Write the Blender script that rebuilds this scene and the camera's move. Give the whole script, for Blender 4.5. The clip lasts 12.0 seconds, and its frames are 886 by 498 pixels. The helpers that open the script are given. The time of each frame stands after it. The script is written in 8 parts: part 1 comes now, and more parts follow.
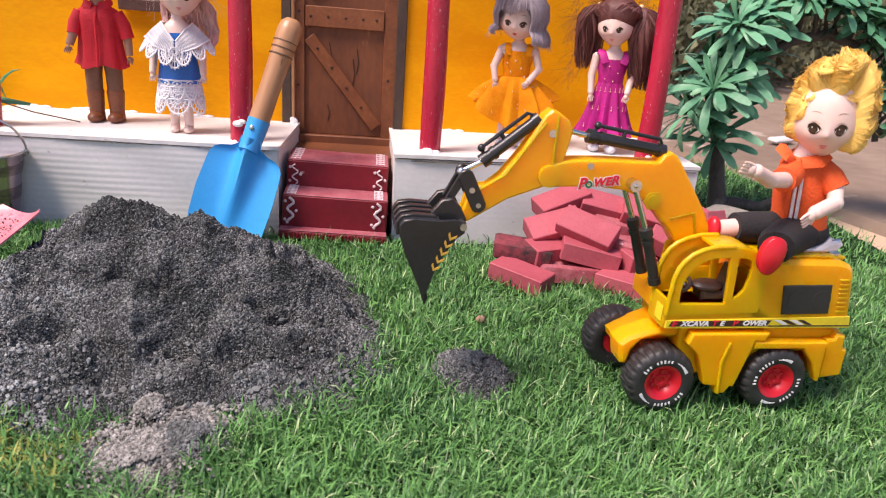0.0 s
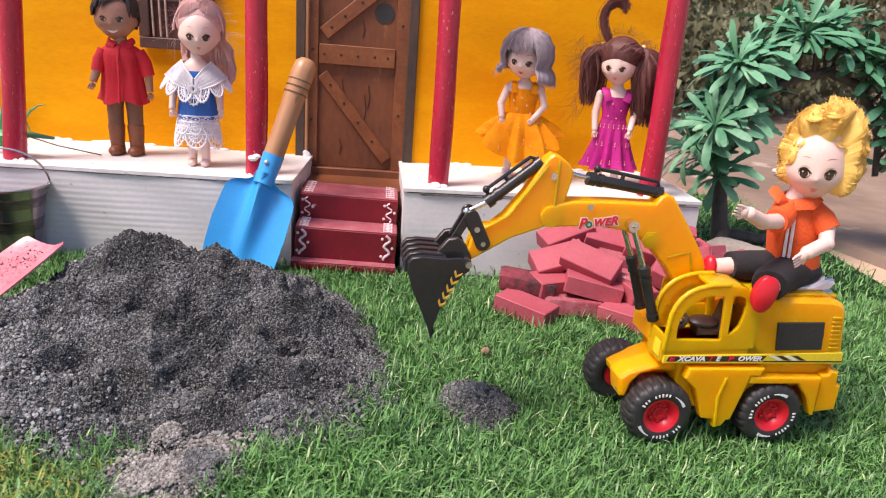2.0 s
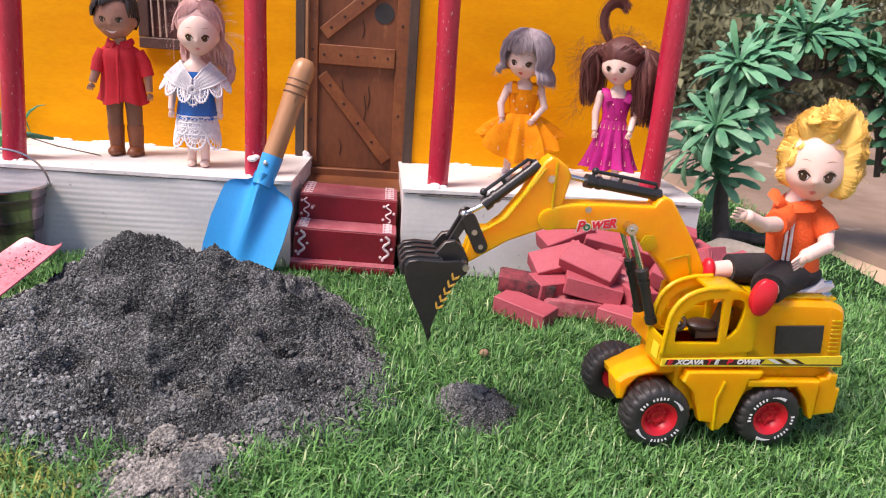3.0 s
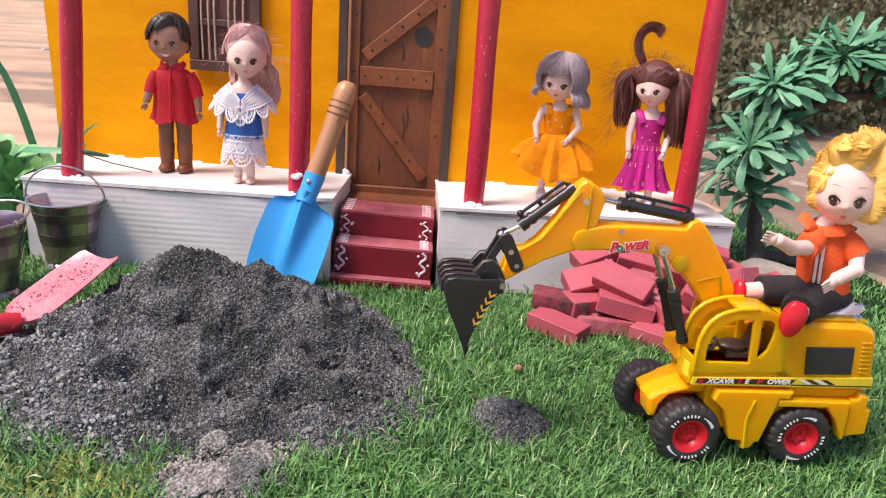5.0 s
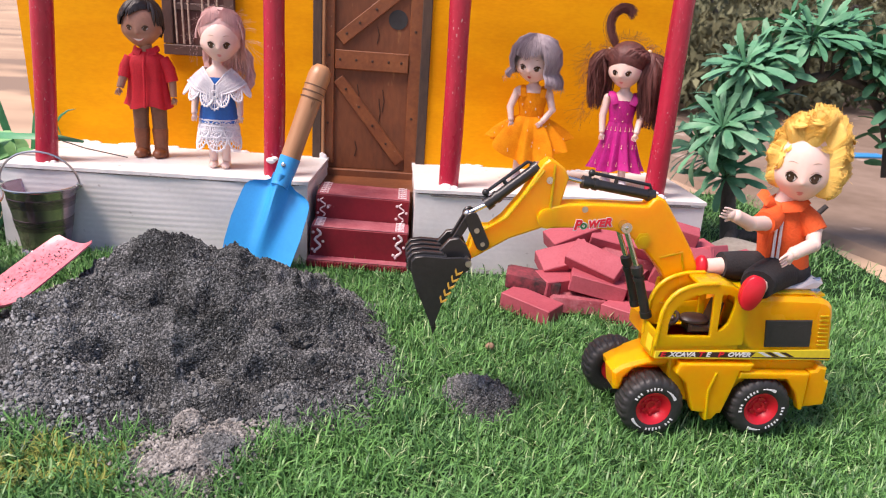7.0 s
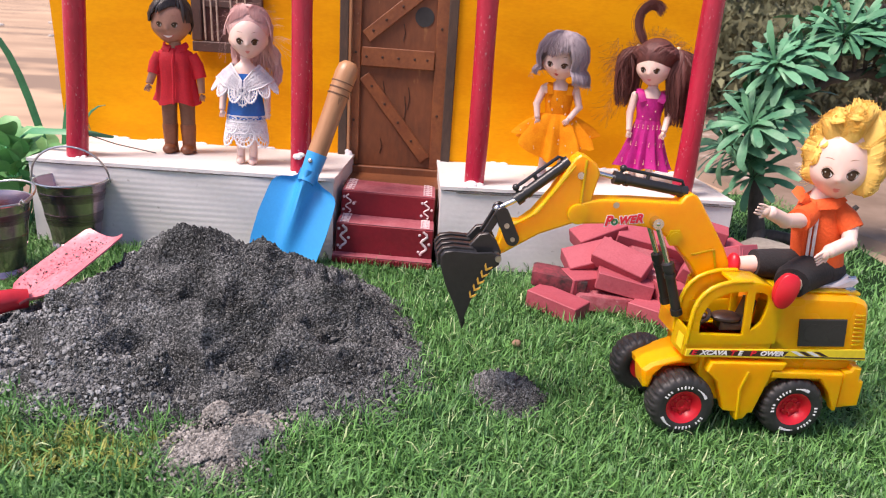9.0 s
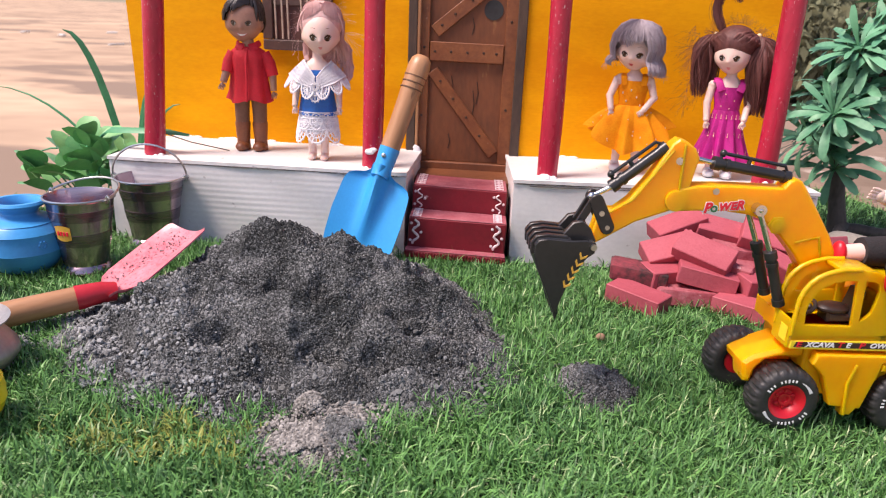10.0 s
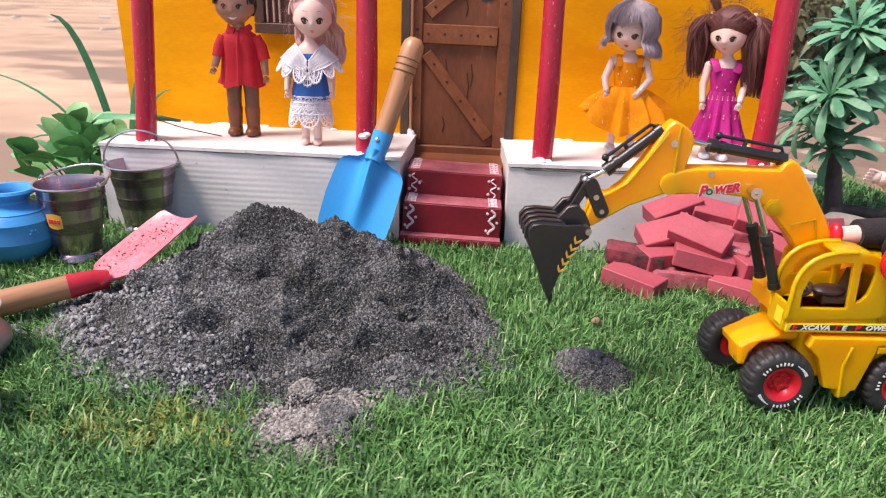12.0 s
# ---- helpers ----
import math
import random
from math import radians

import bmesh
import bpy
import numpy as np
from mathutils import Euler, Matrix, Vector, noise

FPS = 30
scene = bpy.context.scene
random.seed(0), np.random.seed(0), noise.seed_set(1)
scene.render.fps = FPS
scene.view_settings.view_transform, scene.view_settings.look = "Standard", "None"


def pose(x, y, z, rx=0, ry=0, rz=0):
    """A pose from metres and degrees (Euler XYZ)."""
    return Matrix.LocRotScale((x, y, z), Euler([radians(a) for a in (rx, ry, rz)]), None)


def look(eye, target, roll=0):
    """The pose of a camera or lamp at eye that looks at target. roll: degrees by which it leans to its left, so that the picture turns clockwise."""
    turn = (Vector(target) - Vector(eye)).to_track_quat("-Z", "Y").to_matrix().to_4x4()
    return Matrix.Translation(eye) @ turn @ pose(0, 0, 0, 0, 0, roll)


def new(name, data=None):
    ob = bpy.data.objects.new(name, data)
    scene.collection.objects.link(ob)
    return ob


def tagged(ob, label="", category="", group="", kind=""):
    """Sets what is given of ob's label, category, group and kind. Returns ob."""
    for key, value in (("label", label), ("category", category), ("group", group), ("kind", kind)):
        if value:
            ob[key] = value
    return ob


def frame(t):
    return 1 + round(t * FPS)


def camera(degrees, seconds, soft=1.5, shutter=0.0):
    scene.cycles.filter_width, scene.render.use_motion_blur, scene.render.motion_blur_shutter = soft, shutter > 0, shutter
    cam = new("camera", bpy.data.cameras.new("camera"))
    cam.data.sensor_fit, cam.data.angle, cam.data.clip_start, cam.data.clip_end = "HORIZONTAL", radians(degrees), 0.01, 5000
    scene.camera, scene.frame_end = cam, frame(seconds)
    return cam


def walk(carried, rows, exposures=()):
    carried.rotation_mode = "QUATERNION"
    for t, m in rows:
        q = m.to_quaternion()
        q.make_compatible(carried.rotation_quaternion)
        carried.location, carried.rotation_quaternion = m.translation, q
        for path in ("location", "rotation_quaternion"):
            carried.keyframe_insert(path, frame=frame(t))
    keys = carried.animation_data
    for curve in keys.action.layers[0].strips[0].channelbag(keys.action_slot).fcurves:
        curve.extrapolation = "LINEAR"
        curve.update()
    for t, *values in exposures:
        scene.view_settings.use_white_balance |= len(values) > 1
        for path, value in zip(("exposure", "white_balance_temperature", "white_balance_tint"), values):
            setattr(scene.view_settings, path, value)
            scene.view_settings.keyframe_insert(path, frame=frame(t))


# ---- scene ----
cam = camera(63.5, 12.0, soft=1.0)
PATH = [
    (0, (0.117, -0.654, 0.225), (0.234, 1.223, -0.453), 4.1),
    (0.5, (0.118, -0.657, 0.227), (0.228, 1.22, -0.455), 4.0),
    (1, (0.117, -0.66, 0.229), (0.226, 1.22, -0.443), 4.2),
    (1.5, (0.114, -0.665, 0.233), (0.214, 1.226, -0.409), 4.2),
    (2, (0.117, -0.669, 0.238), (0.206, 1.232, -0.379), 4.2),
    (2.5, (0.116, -0.669, 0.236), (0.213, 1.235, -0.369), 4.3),
    (3, (0.12, -0.667, 0.24), (0.202, 1.232, -0.381), 4.2),
    (4.8, (0.118, -0.687, 0.253), (0.116, 1.224, -0.338), 4.1),
    (5, (0.115, -0.684, 0.248), (0.108, 1.227, -0.342), 4.1),
    (5.5, (0.12, -0.679, 0.241), (0.11, 1.227, -0.364), 4.1),
    (6, (0.121, -0.675, 0.239), (0.132, 1.224, -0.386), 3.9),
    (6.5, (0.126, -0.686, 0.247), (0.158, 1.212, -0.38), 3.8),
    (8.5, (0.13, -0.696, 0.247), (0.122, 1.208, -0.367), 3.9),
    (9, (0.122, -0.692, 0.243), (0.097, 1.207, -0.384), 3.8),
    (9.5, (0.103, -0.688, 0.236), (0.011, 1.211, -0.387), 3.2),
    (10, (0.094, -0.69, 0.232), (-0.054, 1.204, -0.395), 2.4),
    (10.5, (0.091, -0.692, 0.233), (-0.078, 1.197, -0.404), 2.2),
    (11, (0.089, -0.686, 0.23), (-0.073, 1.197, -0.425), 2.2),
    (11.5, (0.09, -0.685, 0.229), (-0.06, 1.195, -0.437), 2.2),
    (12, (0.096, -0.686, 0.232), (-0.042, 1.194, -0.438), 2.0),
]
cam.data.dof.use_dof, cam.data.dof.focus_distance, cam.data.dof.aperture_fstop = True, 0.54, 14.0
walk(cam, [(t, look(eye, target, roll)) for t, eye, target, roll in PATH], exposures=[(0.0, 0.82, 7050, 26), (12.0, 0.82, 7050, 26)])

# ---- light ----
world = bpy.data.worlds.new("sky")
scene.world = world
world.use_nodes = True
wn, wl = world.node_tree.nodes, world.node_tree.links
sky = wn.new("ShaderNodeTexSky")
sky.sky_type = "NISHITA"
sky.sun_disc = False
SUN_EL, SUN_AZ = 59.0, 243.0
sky.sun_elevation, sky.sun_rotation = radians(SUN_EL), radians(SUN_AZ)
wl.new(sky.outputs[0], wn["Background"].inputs[0])
wn["Background"].inputs[1].default_value = 0.106
sun = new("sun", bpy.data.lights.new("sun", "SUN"))
sun.data.energy, sun.data.angle, sun.data.color = 3.15, radians(22), (1.0, 0.95, 0.88)
sun_dir = Vector((math.sin(radians(SUN_AZ)) * math.cos(radians(SUN_EL)), math.cos(radians(SUN_AZ)) * math.cos(radians(SUN_EL)), math.sin(radians(SUN_EL))))
sun.matrix_world = look(sun_dir * 5, (0, 0, 0))


# ---- materials ----
def mat(name, a, b=None, rough=0.6, metal=0.0, coarse=30.0, fine=400.0, bump=0.0, bump_scale=None, island=0.0, piece=0.0, c=None, spots=0.0, spot_scale=120.0, spec=0.5, sub=0.0, stretch=(1, 1, 1)):
    """A surface that drifts between the colours a and b at two scales, with specks of c, and fine relief."""
    m = bpy.data.materials.new(name)
    m.use_nodes = True
    nt = m.node_tree
    nodes, links = nt.nodes, nt.links
    bsdf = nodes["Principled BSDF"]
    b = b or tuple(v * 0.8 for v in a)
    co = nodes.new("ShaderNodeTexCoord")
    mp = nodes.new("ShaderNodeMapping")
    mp.inputs["Scale"].default_value = stretch
    links.new(co.outputs["Object"], mp.inputs[0])

    def tex(scale, detail=3.0):
        n = nodes.new("ShaderNodeTexNoise")
        n.inputs["Scale"].default_value, n.inputs["Detail"].default_value = scale, detail
        links.new(mp.outputs[0], n.inputs["Vector"])
        return n.outputs["Fac"]

    def maths(op, x, y):
        n = nodes.new("ShaderNodeMath")
        n.operation = op
        for s, v in zip(n.inputs, (x, y)):
            if isinstance(v, (int, float)):
                s.default_value = v
            else:
                links.new(v, s)
        return n.outputs[0]

    big, small = tex(coarse), tex(fine, 2.0)
    f = maths("ADD", maths("MULTIPLY", big, 0.65), maths("MULTIPLY", small, 0.35))
    ramp = nodes.new("ShaderNodeMapRange")
    ramp.inputs[1].default_value, ramp.inputs[2].default_value = 0.36, 0.64
    links.new(f, ramp.inputs[0])
    fac = ramp.outputs[0]
    if island:
        g = nodes.new("ShaderNodeNewGeometry")
        fac = maths("ADD", maths("MULTIPLY", fac, 1 - island), maths("MULTIPLY", g.outputs["Random Per Island"], island))
    if piece:
        g = nodes.new("ShaderNodeObjectInfo")
        fac = maths("ADD", maths("MULTIPLY", fac, 1 - piece), maths("MULTIPLY", g.outputs["Random"], piece))
    mix = nodes.new("ShaderNodeMix")
    mix.data_type = "RGBA"
    links.new(fac, mix.inputs["Factor"])
    mix.inputs["A"].default_value, mix.inputs["B"].default_value = (*a, 1), (*b, 1)
    colour = mix.outputs["Result"]
    if c:
        sp = nodes.new("ShaderNodeMapRange")
        sp.inputs[1].default_value, sp.inputs[2].default_value = 0.74 - 0.25 * spots, 0.78 - 0.25 * spots
        links.new(tex(spot_scale, 4.0), sp.inputs[0])
        mix2 = nodes.new("ShaderNodeMix")
        mix2.data_type = "RGBA"
        links.new(sp.outputs[0], mix2.inputs["Factor"])
        links.new(colour, mix2.inputs["A"])
        mix2.inputs["B"].default_value = (*c, 1)
        colour = mix2.outputs["Result"]
    links.new(colour, bsdf.inputs["Base Color"])
    rr = nodes.new("ShaderNodeMapRange")
    rr.inputs[3].default_value, rr.inputs[4].default_value = max(0.03, rough - 0.1), min(1.0, rough + 0.1)
    links.new(big, rr.inputs[0])
    links.new(rr.outputs[0], bsdf.inputs["Roughness"])
    bsdf.inputs["Metallic"].default_value = metal
    bsdf.inputs["Specular IOR Level"].default_value = spec
    if sub:
        bsdf.inputs["Subsurface Weight"].default_value = sub
        bsdf.inputs["Subsurface Radius"].default_value = (0.004, 0.002, 0.001)
    if bump:
        bp = nodes.new("ShaderNodeBump")
        bp.inputs["Strength"].default_value = min(1.0, bump)
        bp.inputs["Distance"].default_value = 0.001 * max(1.0, bump)
        links.new(tex(bump_scale or fine, 4.0), bp.inputs["Height"])
        links.new(bp.outputs[0], bsdf.inputs["Normal"])
    return m


def crumb_mat(name, light, dark, pale, relief):
    """Loose crumbs at two sizes: rounded cells that stand proud, each with its own shade, under slow drifts of tone."""
    m = bpy.data.materials.new(name)
    m.use_nodes = True
    nodes, links = m.node_tree.nodes, m.node_tree.links
    bsdf = nodes["Principled BSDF"]
    co = nodes.new("ShaderNodeTexCoord")
    warp = nodes.new("ShaderNodeTexNoise")
    warp.inputs["Scale"].default_value, warp.inputs["Detail"].default_value = 420.0, 3.0
    links.new(co.outputs["Object"], warp.inputs["Vector"])
    shift = nodes.new("ShaderNodeVectorMath")
    shift.operation = "MULTIPLY_ADD"
    links.new(warp.outputs["Color"], shift.inputs[0])
    shift.inputs[1].default_value = (0.001, 0.001, 0.001)
    links.new(co.outputs["Object"], shift.inputs[2])
    cells = []
    for scale in (720.0, 1500.0):
        v = nodes.new("ShaderNodeTexVoronoi")
        v.inputs["Scale"].default_value = scale
        links.new(shift.outputs[0], v.inputs["Vector"])
        cells.append(v)
    drift = nodes.new("ShaderNodeTexNoise")
    drift.inputs["Scale"].default_value, drift.inputs["Detail"].default_value = 24.0, 6.0
    links.new(co.outputs["Object"], drift.inputs["Vector"])

    def maths(op, x, y):
        n = nodes.new("ShaderNodeMath")
        n.operation = op
        for s, v in zip(n.inputs, (x, y)):
            if isinstance(v, (int, float)):
                s.default_value = v
            else:
                links.new(v, s)
        return n.outputs[0]

    shade = []
    for v in cells:
        sep = nodes.new("ShaderNodeSeparateColor")
        links.new(v.outputs["Color"], sep.inputs[0])
        shade.append(sep.outputs[0])
    tone = maths("ADD", maths("MULTIPLY", shade[0], 0.27), maths("ADD", maths("MULTIPLY", shade[1], 0.34), maths("MULTIPLY", drift.outputs["Fac"], 0.72)))
    ramp = nodes.new("ShaderNodeValToRGB")
    ramp.color_ramp.elements[0].position, ramp.color_ramp.elements[1].position = 0.40, 0.98
    ramp.color_ramp.elements[0].color, ramp.color_ramp.elements[1].color = (*dark, 1), (*pale, 1)
    mid = ramp.color_ramp.elements.new(0.70)
    mid.color = (*light, 1)
    links.new(tone, ramp.inputs[0])
    links.new(ramp.outputs[0], bsdf.inputs["Base Color"])
    bsdf.inputs["Roughness"].default_value = 0.95
    bsdf.inputs["Specular IOR Level"].default_value = 0.12
    height = maths("ADD", maths("MULTIPLY", cells[0].outputs["Distance"], -1.1), maths("MULTIPLY", cells[1].outputs["Distance"], -0.65))
    bp = nodes.new("ShaderNodeBump")
    bp.inputs["Strength"].default_value, bp.inputs["Distance"].default_value = 1.0, relief
    links.new(height, bp.inputs["Height"])
    links.new(bp.outputs[0], bsdf.inputs["Normal"])
    return m


ORANGE = mat("orange_painted_card", (0.86, 0.37, 0.003), (0.75, 0.285, 0.002), 0.65, spec=0.12, coarse=12, fine=160, bump=0.15, bump_scale=60, stretch=(1, 1, 3))
WHITE = mat("white_painted_card", (0.735, 0.72, 0.70), (0.65, 0.635, 0.62), 0.6, coarse=14, fine=200, bump=0.2, bump_scale=90, c=(0.46, 0.43, 0.42), spots=0.26, spot_scale=70, stretch=(1, 1, 1.4))
CARD = mat("torn_card_edge", (0.20, 0.18, 0.17), (0.10, 0.09, 0.085), 0.85, coarse=80, bump=0.3)
GLUE = mat("white_glue", (0.85, 0.84, 0.84), (0.75, 0.74, 0.74), 0.35, coarse=200, fine=900, bump=0.3)
CRIMSON = mat("crimson_paint", (0.50, 0.020, 0.055), (0.36, 0.011, 0.034), 0.27, coarse=40, fine=300, bump=0.25, bump_scale=150, c=(0.56, 0.26, 0.28), spots=0.30, spot_scale=620, stretch=(1, 1, 0.35))
MAROON = mat("maroon_paint", (0.23, 0.008, 0.018), (0.17, 0.006, 0.014), 0.5, coarse=30, fine=260, bump=0.2, c=(0.5, 0.3, 0.3), spots=0.04)
TREAD = mat("dusty_maroon_tread", (0.42, 0.13, 0.15), (0.30, 0.06, 0.08), 0.6, coarse=50, fine=400, bump=0.25)
CHALK = mat("white_line_paint", (0.78, 0.66, 0.66), (0.68, 0.52, 0.53), 0.6, coarse=200, bump=0.2)
DOORWOOD = mat("brown_painted_board", (0.20, 0.062, 0.020), (0.115, 0.035, 0.012), 0.58, coarse=18, fine=240, bump=0.35, bump_scale=220, c=(0.30, 0.13, 0.045), spots=0.25, spot_scale=50, stretch=(1, 1, 0.35))
DOORTRIM = mat("brown_painted_batten", (0.25, 0.082, 0.026), (0.16, 0.045, 0.015), 0.42, coarse=40, fine=300, bump=0.35, bump_scale=240, c=(0.45, 0.3, 0.2), spots=0.1, spot_scale=180)
DARKWOOD = mat("dark_weathered_batten", (0.085, 0.05, 0.032), (0.04, 0.026, 0.02), 0.7, coarse=40, fine=350, bump=0.5, stretch=(1, 1, 0.3))
WINDOWWOOD = mat("dark_brown_window_wood", (0.10, 0.05, 0.038), (0.06, 0.03, 0.024), 0.6, coarse=40, fine=300, bump=0.4)
SHUTTER = mat("red_brown_shutter", (0.12, 0.045, 0.035), (0.08, 0.028, 0.022), 0.6, coarse=30, fine=300, bump=0.3)
STRAWBAR = mat("pale_reed_bar", (0.55, 0.42, 0.33), (0.38, 0.27, 0.2), 0.6, coarse=200, bump=0.3)
BLACKHOLE = mat("black_paint", (0.03, 0.03, 0.032), (0.02, 0.02, 0.02), 0.6, coarse=80)
NAIL = mat("dark_nail", (0.05, 0.02, 0.01), None, 0.5)
BRICK = mat("red_painted_brick", (0.45, 0.095, 0.120), (0.34, 0.055, 0.075), 0.65, coarse=55, fine=500, bump=0.35, bump_scale=420, piece=0.35, c=(0.42, 0.16, 0.17), spots=0.16, spot_scale=90)
CHIPPED = mat("chipped_brick", (0.42, 0.13, 0.15), (0.27, 0.04, 0.055), 0.7, coarse=70, fine=400, bump=0.6, bump_scale=200, c=(0.55, 0.3, 0.3), spots=0.3, spot_scale=110)
SOOTY = mat("sooty_brick", (0.28, 0.045, 0.06), (0.035, 0.02, 0.02), 0.7, coarse=60, fine=300, bump=0.5, bump_scale=200)
ASH = crumb_mat("grey_ash_sand", (0.094, 0.102, 0.103), (0.014, 0.015, 0.015), (0.42, 0.435, 0.435), 0.0021)
GRAIN = mat("grey_ash_grain", (0.285, 0.300, 0.295), (0.038, 0.040, 0.039), 0.95, coarse=60, fine=700, bump=1.2, bump_scale=900, island=0.6, spec=0.12)
PILEASH = crumb_mat("brown_grey_ash", (0.135, 0.138, 0.134), (0.040, 0.040, 0.039), (0.38, 0.385, 0.375), 0.0014)
PALEASH = crumb_mat("pale_ash", (0.30, 0.288, 0.266), (0.05, 0.047, 0.043), (0.66, 0.64, 0.595), 0.0017)
PALEGRAIN = mat("pale_ash_grain", (0.52, 0.50, 0.46), (0.035, 0.033, 0.031), 0.95, coarse=110, fine=800, bump=1.0, bump_scale=900, island=0.5, spec=0.1)
CLOD = mat("pale_ash_clod", (0.48, 0.50, 0.50), (0.115, 0.12, 0.12), 0.95, coarse=80, fine=700, bump=1.5, bump_scale=800, island=0.5, spec=0.1)
BLUE = mat("blue_enamel", (0.018, 0.35, 0.76), (0.014, 0.30, 0.68), 0.33, coarse=20, fine=400, bump=0.08)
BLUEPLASTIC = mat("blue_plastic", (0.035, 0.33, 0.70), (0.03, 0.28, 0.62), 0.35, coarse=30, fine=300, bump=0.05)
BEECH = mat("beech_handle", (0.46, 0.235, 0.115), (0.33, 0.15, 0.065), 0.45, c=(0.24, 0.11, 0.05), spots=0.3, spot_scale=160, coarse=30, fine=260, bump=0.25, stretch=(1, 1, 0.2))
GROOVE = mat("burnt_groove", (0.16, 0.075, 0.035), None, 0.6)
PINK = mat("faded_red_enamel", (0.80, 0.27, 0.30), (0.66, 0.11, 0.14), 0.33, coarse=24, fine=260, bump=0.1, c=(0.12, 0.07, 0.07), spots=0.45, spot_scale=520)
REDENAMEL = mat("red_enamel", (0.52, 0.022, 0.035), (0.42, 0.015, 0.025), 0.38, coarse=40, fine=260, bump=0.1)
STEEL = mat("polished_steel", (0.56, 0.405, 0.46), (0.44, 0.32, 0.36), 0.20, 0.95, coarse=26, fine=300, bump=0.06, bump_scale=70, stretch=(0.4, 0.4, 5))
STEELDARK = mat("satin_steel_band", (0.33, 0.23, 0.265), (0.22, 0.155, 0.18), 0.26, 0.95, coarse=30, fine=300, bump=0.06, stretch=(0.4, 0.4, 5))
WIRE = mat("steel_wire", (0.6, 0.6, 0.6), (0.5, 0.5, 0.5), 0.3, 1.0, coarse=90)
CHROME = mat("chrome", (0.72, 0.72, 0.72), (0.60, 0.60, 0.60), 0.22, 1.0, coarse=90)
ALUMINIUM = mat("dull_aluminium", (0.46, 0.43, 0.41), (0.33, 0.305, 0.29), 0.45, 0.75, coarse=40, fine=300, bump=0.3, bump_scale=120)
YELLOWPLASTIC = mat("lemon_yellow_plastic", (0.95, 0.70, 0.012), (0.88, 0.62, 0.01), 0.35, coarse=30, fine=300)
REDPLASTIC = mat("dark_red_plastic", (0.30, 0.02, 0.025), (0.22, 0.015, 0.02), 0.4, coarse=30)
TOYYELLOW = mat("toy_yellow_plastic", (1.0, 0.385, 0.002), (0.96, 0.35, 0.002), 0.3, coarse=18, fine=300, bump=0.05, sub=0.0)
soft = TOYYELLOW.node_tree.nodes["Principled BSDF"]
soft.inputs["Subsurface Weight"].default_value = 0.8
soft.inputs["Subsurface Radius"].default_value = (1.0, 0.5, 0.08)
soft.inputs["Subsurface Scale"].default_value = 0.018
TOYBLACK = mat("black_plastic", (0.016, 0.016, 0.017), (0.024, 0.024, 0.025), 0.34, coarse=40, fine=400, bump=0.1)
RUBBER = mat("black_tyre_plastic", (0.017, 0.017, 0.018), (0.03, 0.029, 0.028), 0.55, coarse=60, fine=500, bump=0.2)
RIMRED = mat("red_rim_plastic", (0.62, 0.014, 0.025), (0.54, 0.010, 0.02), 0.35, coarse=40)
DRIVERSEAT = mat("dark_brown_plastic", (0.045, 0.026, 0.022), (0.030, 0.018, 0.015), 0.4, coarse=40)
PANELBLACK = mat("black_panel", (0.022, 0.02, 0.02), (0.03, 0.028, 0.028), 0.5, coarse=50, bump=0.1)
PRINTWHITE = mat("white_print", (0.78, 0.78, 0.78), (0.7, 0.7, 0.7), 0.5)
PRINTRED = mat("red_print", (0.78, 0.02, 0.04), None, 0.45)
PRINTGREEN = mat("green_print", (0.02, 0.16, 0.06), None, 0.45)
PRINTGOLD = mat("gold_print", (0.75, 0.42, 0.06), None, 0.4)
PRINTDARK = mat("dark_print", (0.05, 0.02, 0.02), None, 0.45)
PRINTYELLOW = mat("yellow_print", (0.85, 0.65, 0.03), None, 0.45)
PAD = mat("white_foam_pad", (0.74, 0.72, 0.73), (0.62, 0.6, 0.62), 0.75, coarse=60, fine=400, bump=0.3)
SKIN = mat("pale_doll_vinyl", (0.79, 0.585, 0.515), (0.76, 0.54, 0.465), 0.42, coarse=60, fine=300, sub=0.15)
SKINDARK = mat("brown_doll_vinyl", (0.37, 0.185, 0.125), (0.31, 0.15, 0.10), 0.4, coarse=60)
BLUSH = mat("pink_lip", (0.72, 0.21, 0.20), (0.70, 0.26, 0.24), 0.45)
EYEWHITE = mat("eye_white", (0.85, 0.83, 0.82), None, 0.3)
EYEDARK = mat("dark_glossy_eye", (0.025, 0.014, 0.01), (0.06, 0.03, 0.015), 0.08, coarse=300)
IRIS = mat("dark_brown_iris", (0.085, 0.050, 0.034), (0.05, 0.028, 0.018), 0.15, coarse=400)
LIPRED = mat("red_lip", (0.62, 0.07, 0.08), None, 0.4)
BROW = mat("brow_line", (0.35, 0.17, 0.09), None, 0.6)
HAIRBLACK = mat("black_moulded_hair", (0.02, 0.014, 0.013), (0.03, 0.022, 0.02), 0.35, coarse=200, bump=0.5, bump_scale=500)
HAIRPINK = mat("pale_pink_hair", (0.76, 0.50, 0.47), (0.56, 0.33, 0.31), 0.45, coarse=300, fine=1500, bump=0.5, bump_scale=1500, island=0.35, spec=0.3, stretch=(1, 1, 0.12))
HAIRLILAC = mat("grey_lilac_hair", (0.44, 0.37, 0.40), (0.26, 0.205, 0.235), 0.45, coarse=300, fine=1500, bump=0.5, bump_scale=1500, island=0.45, spec=0.35, stretch=(1, 1, 0.12))
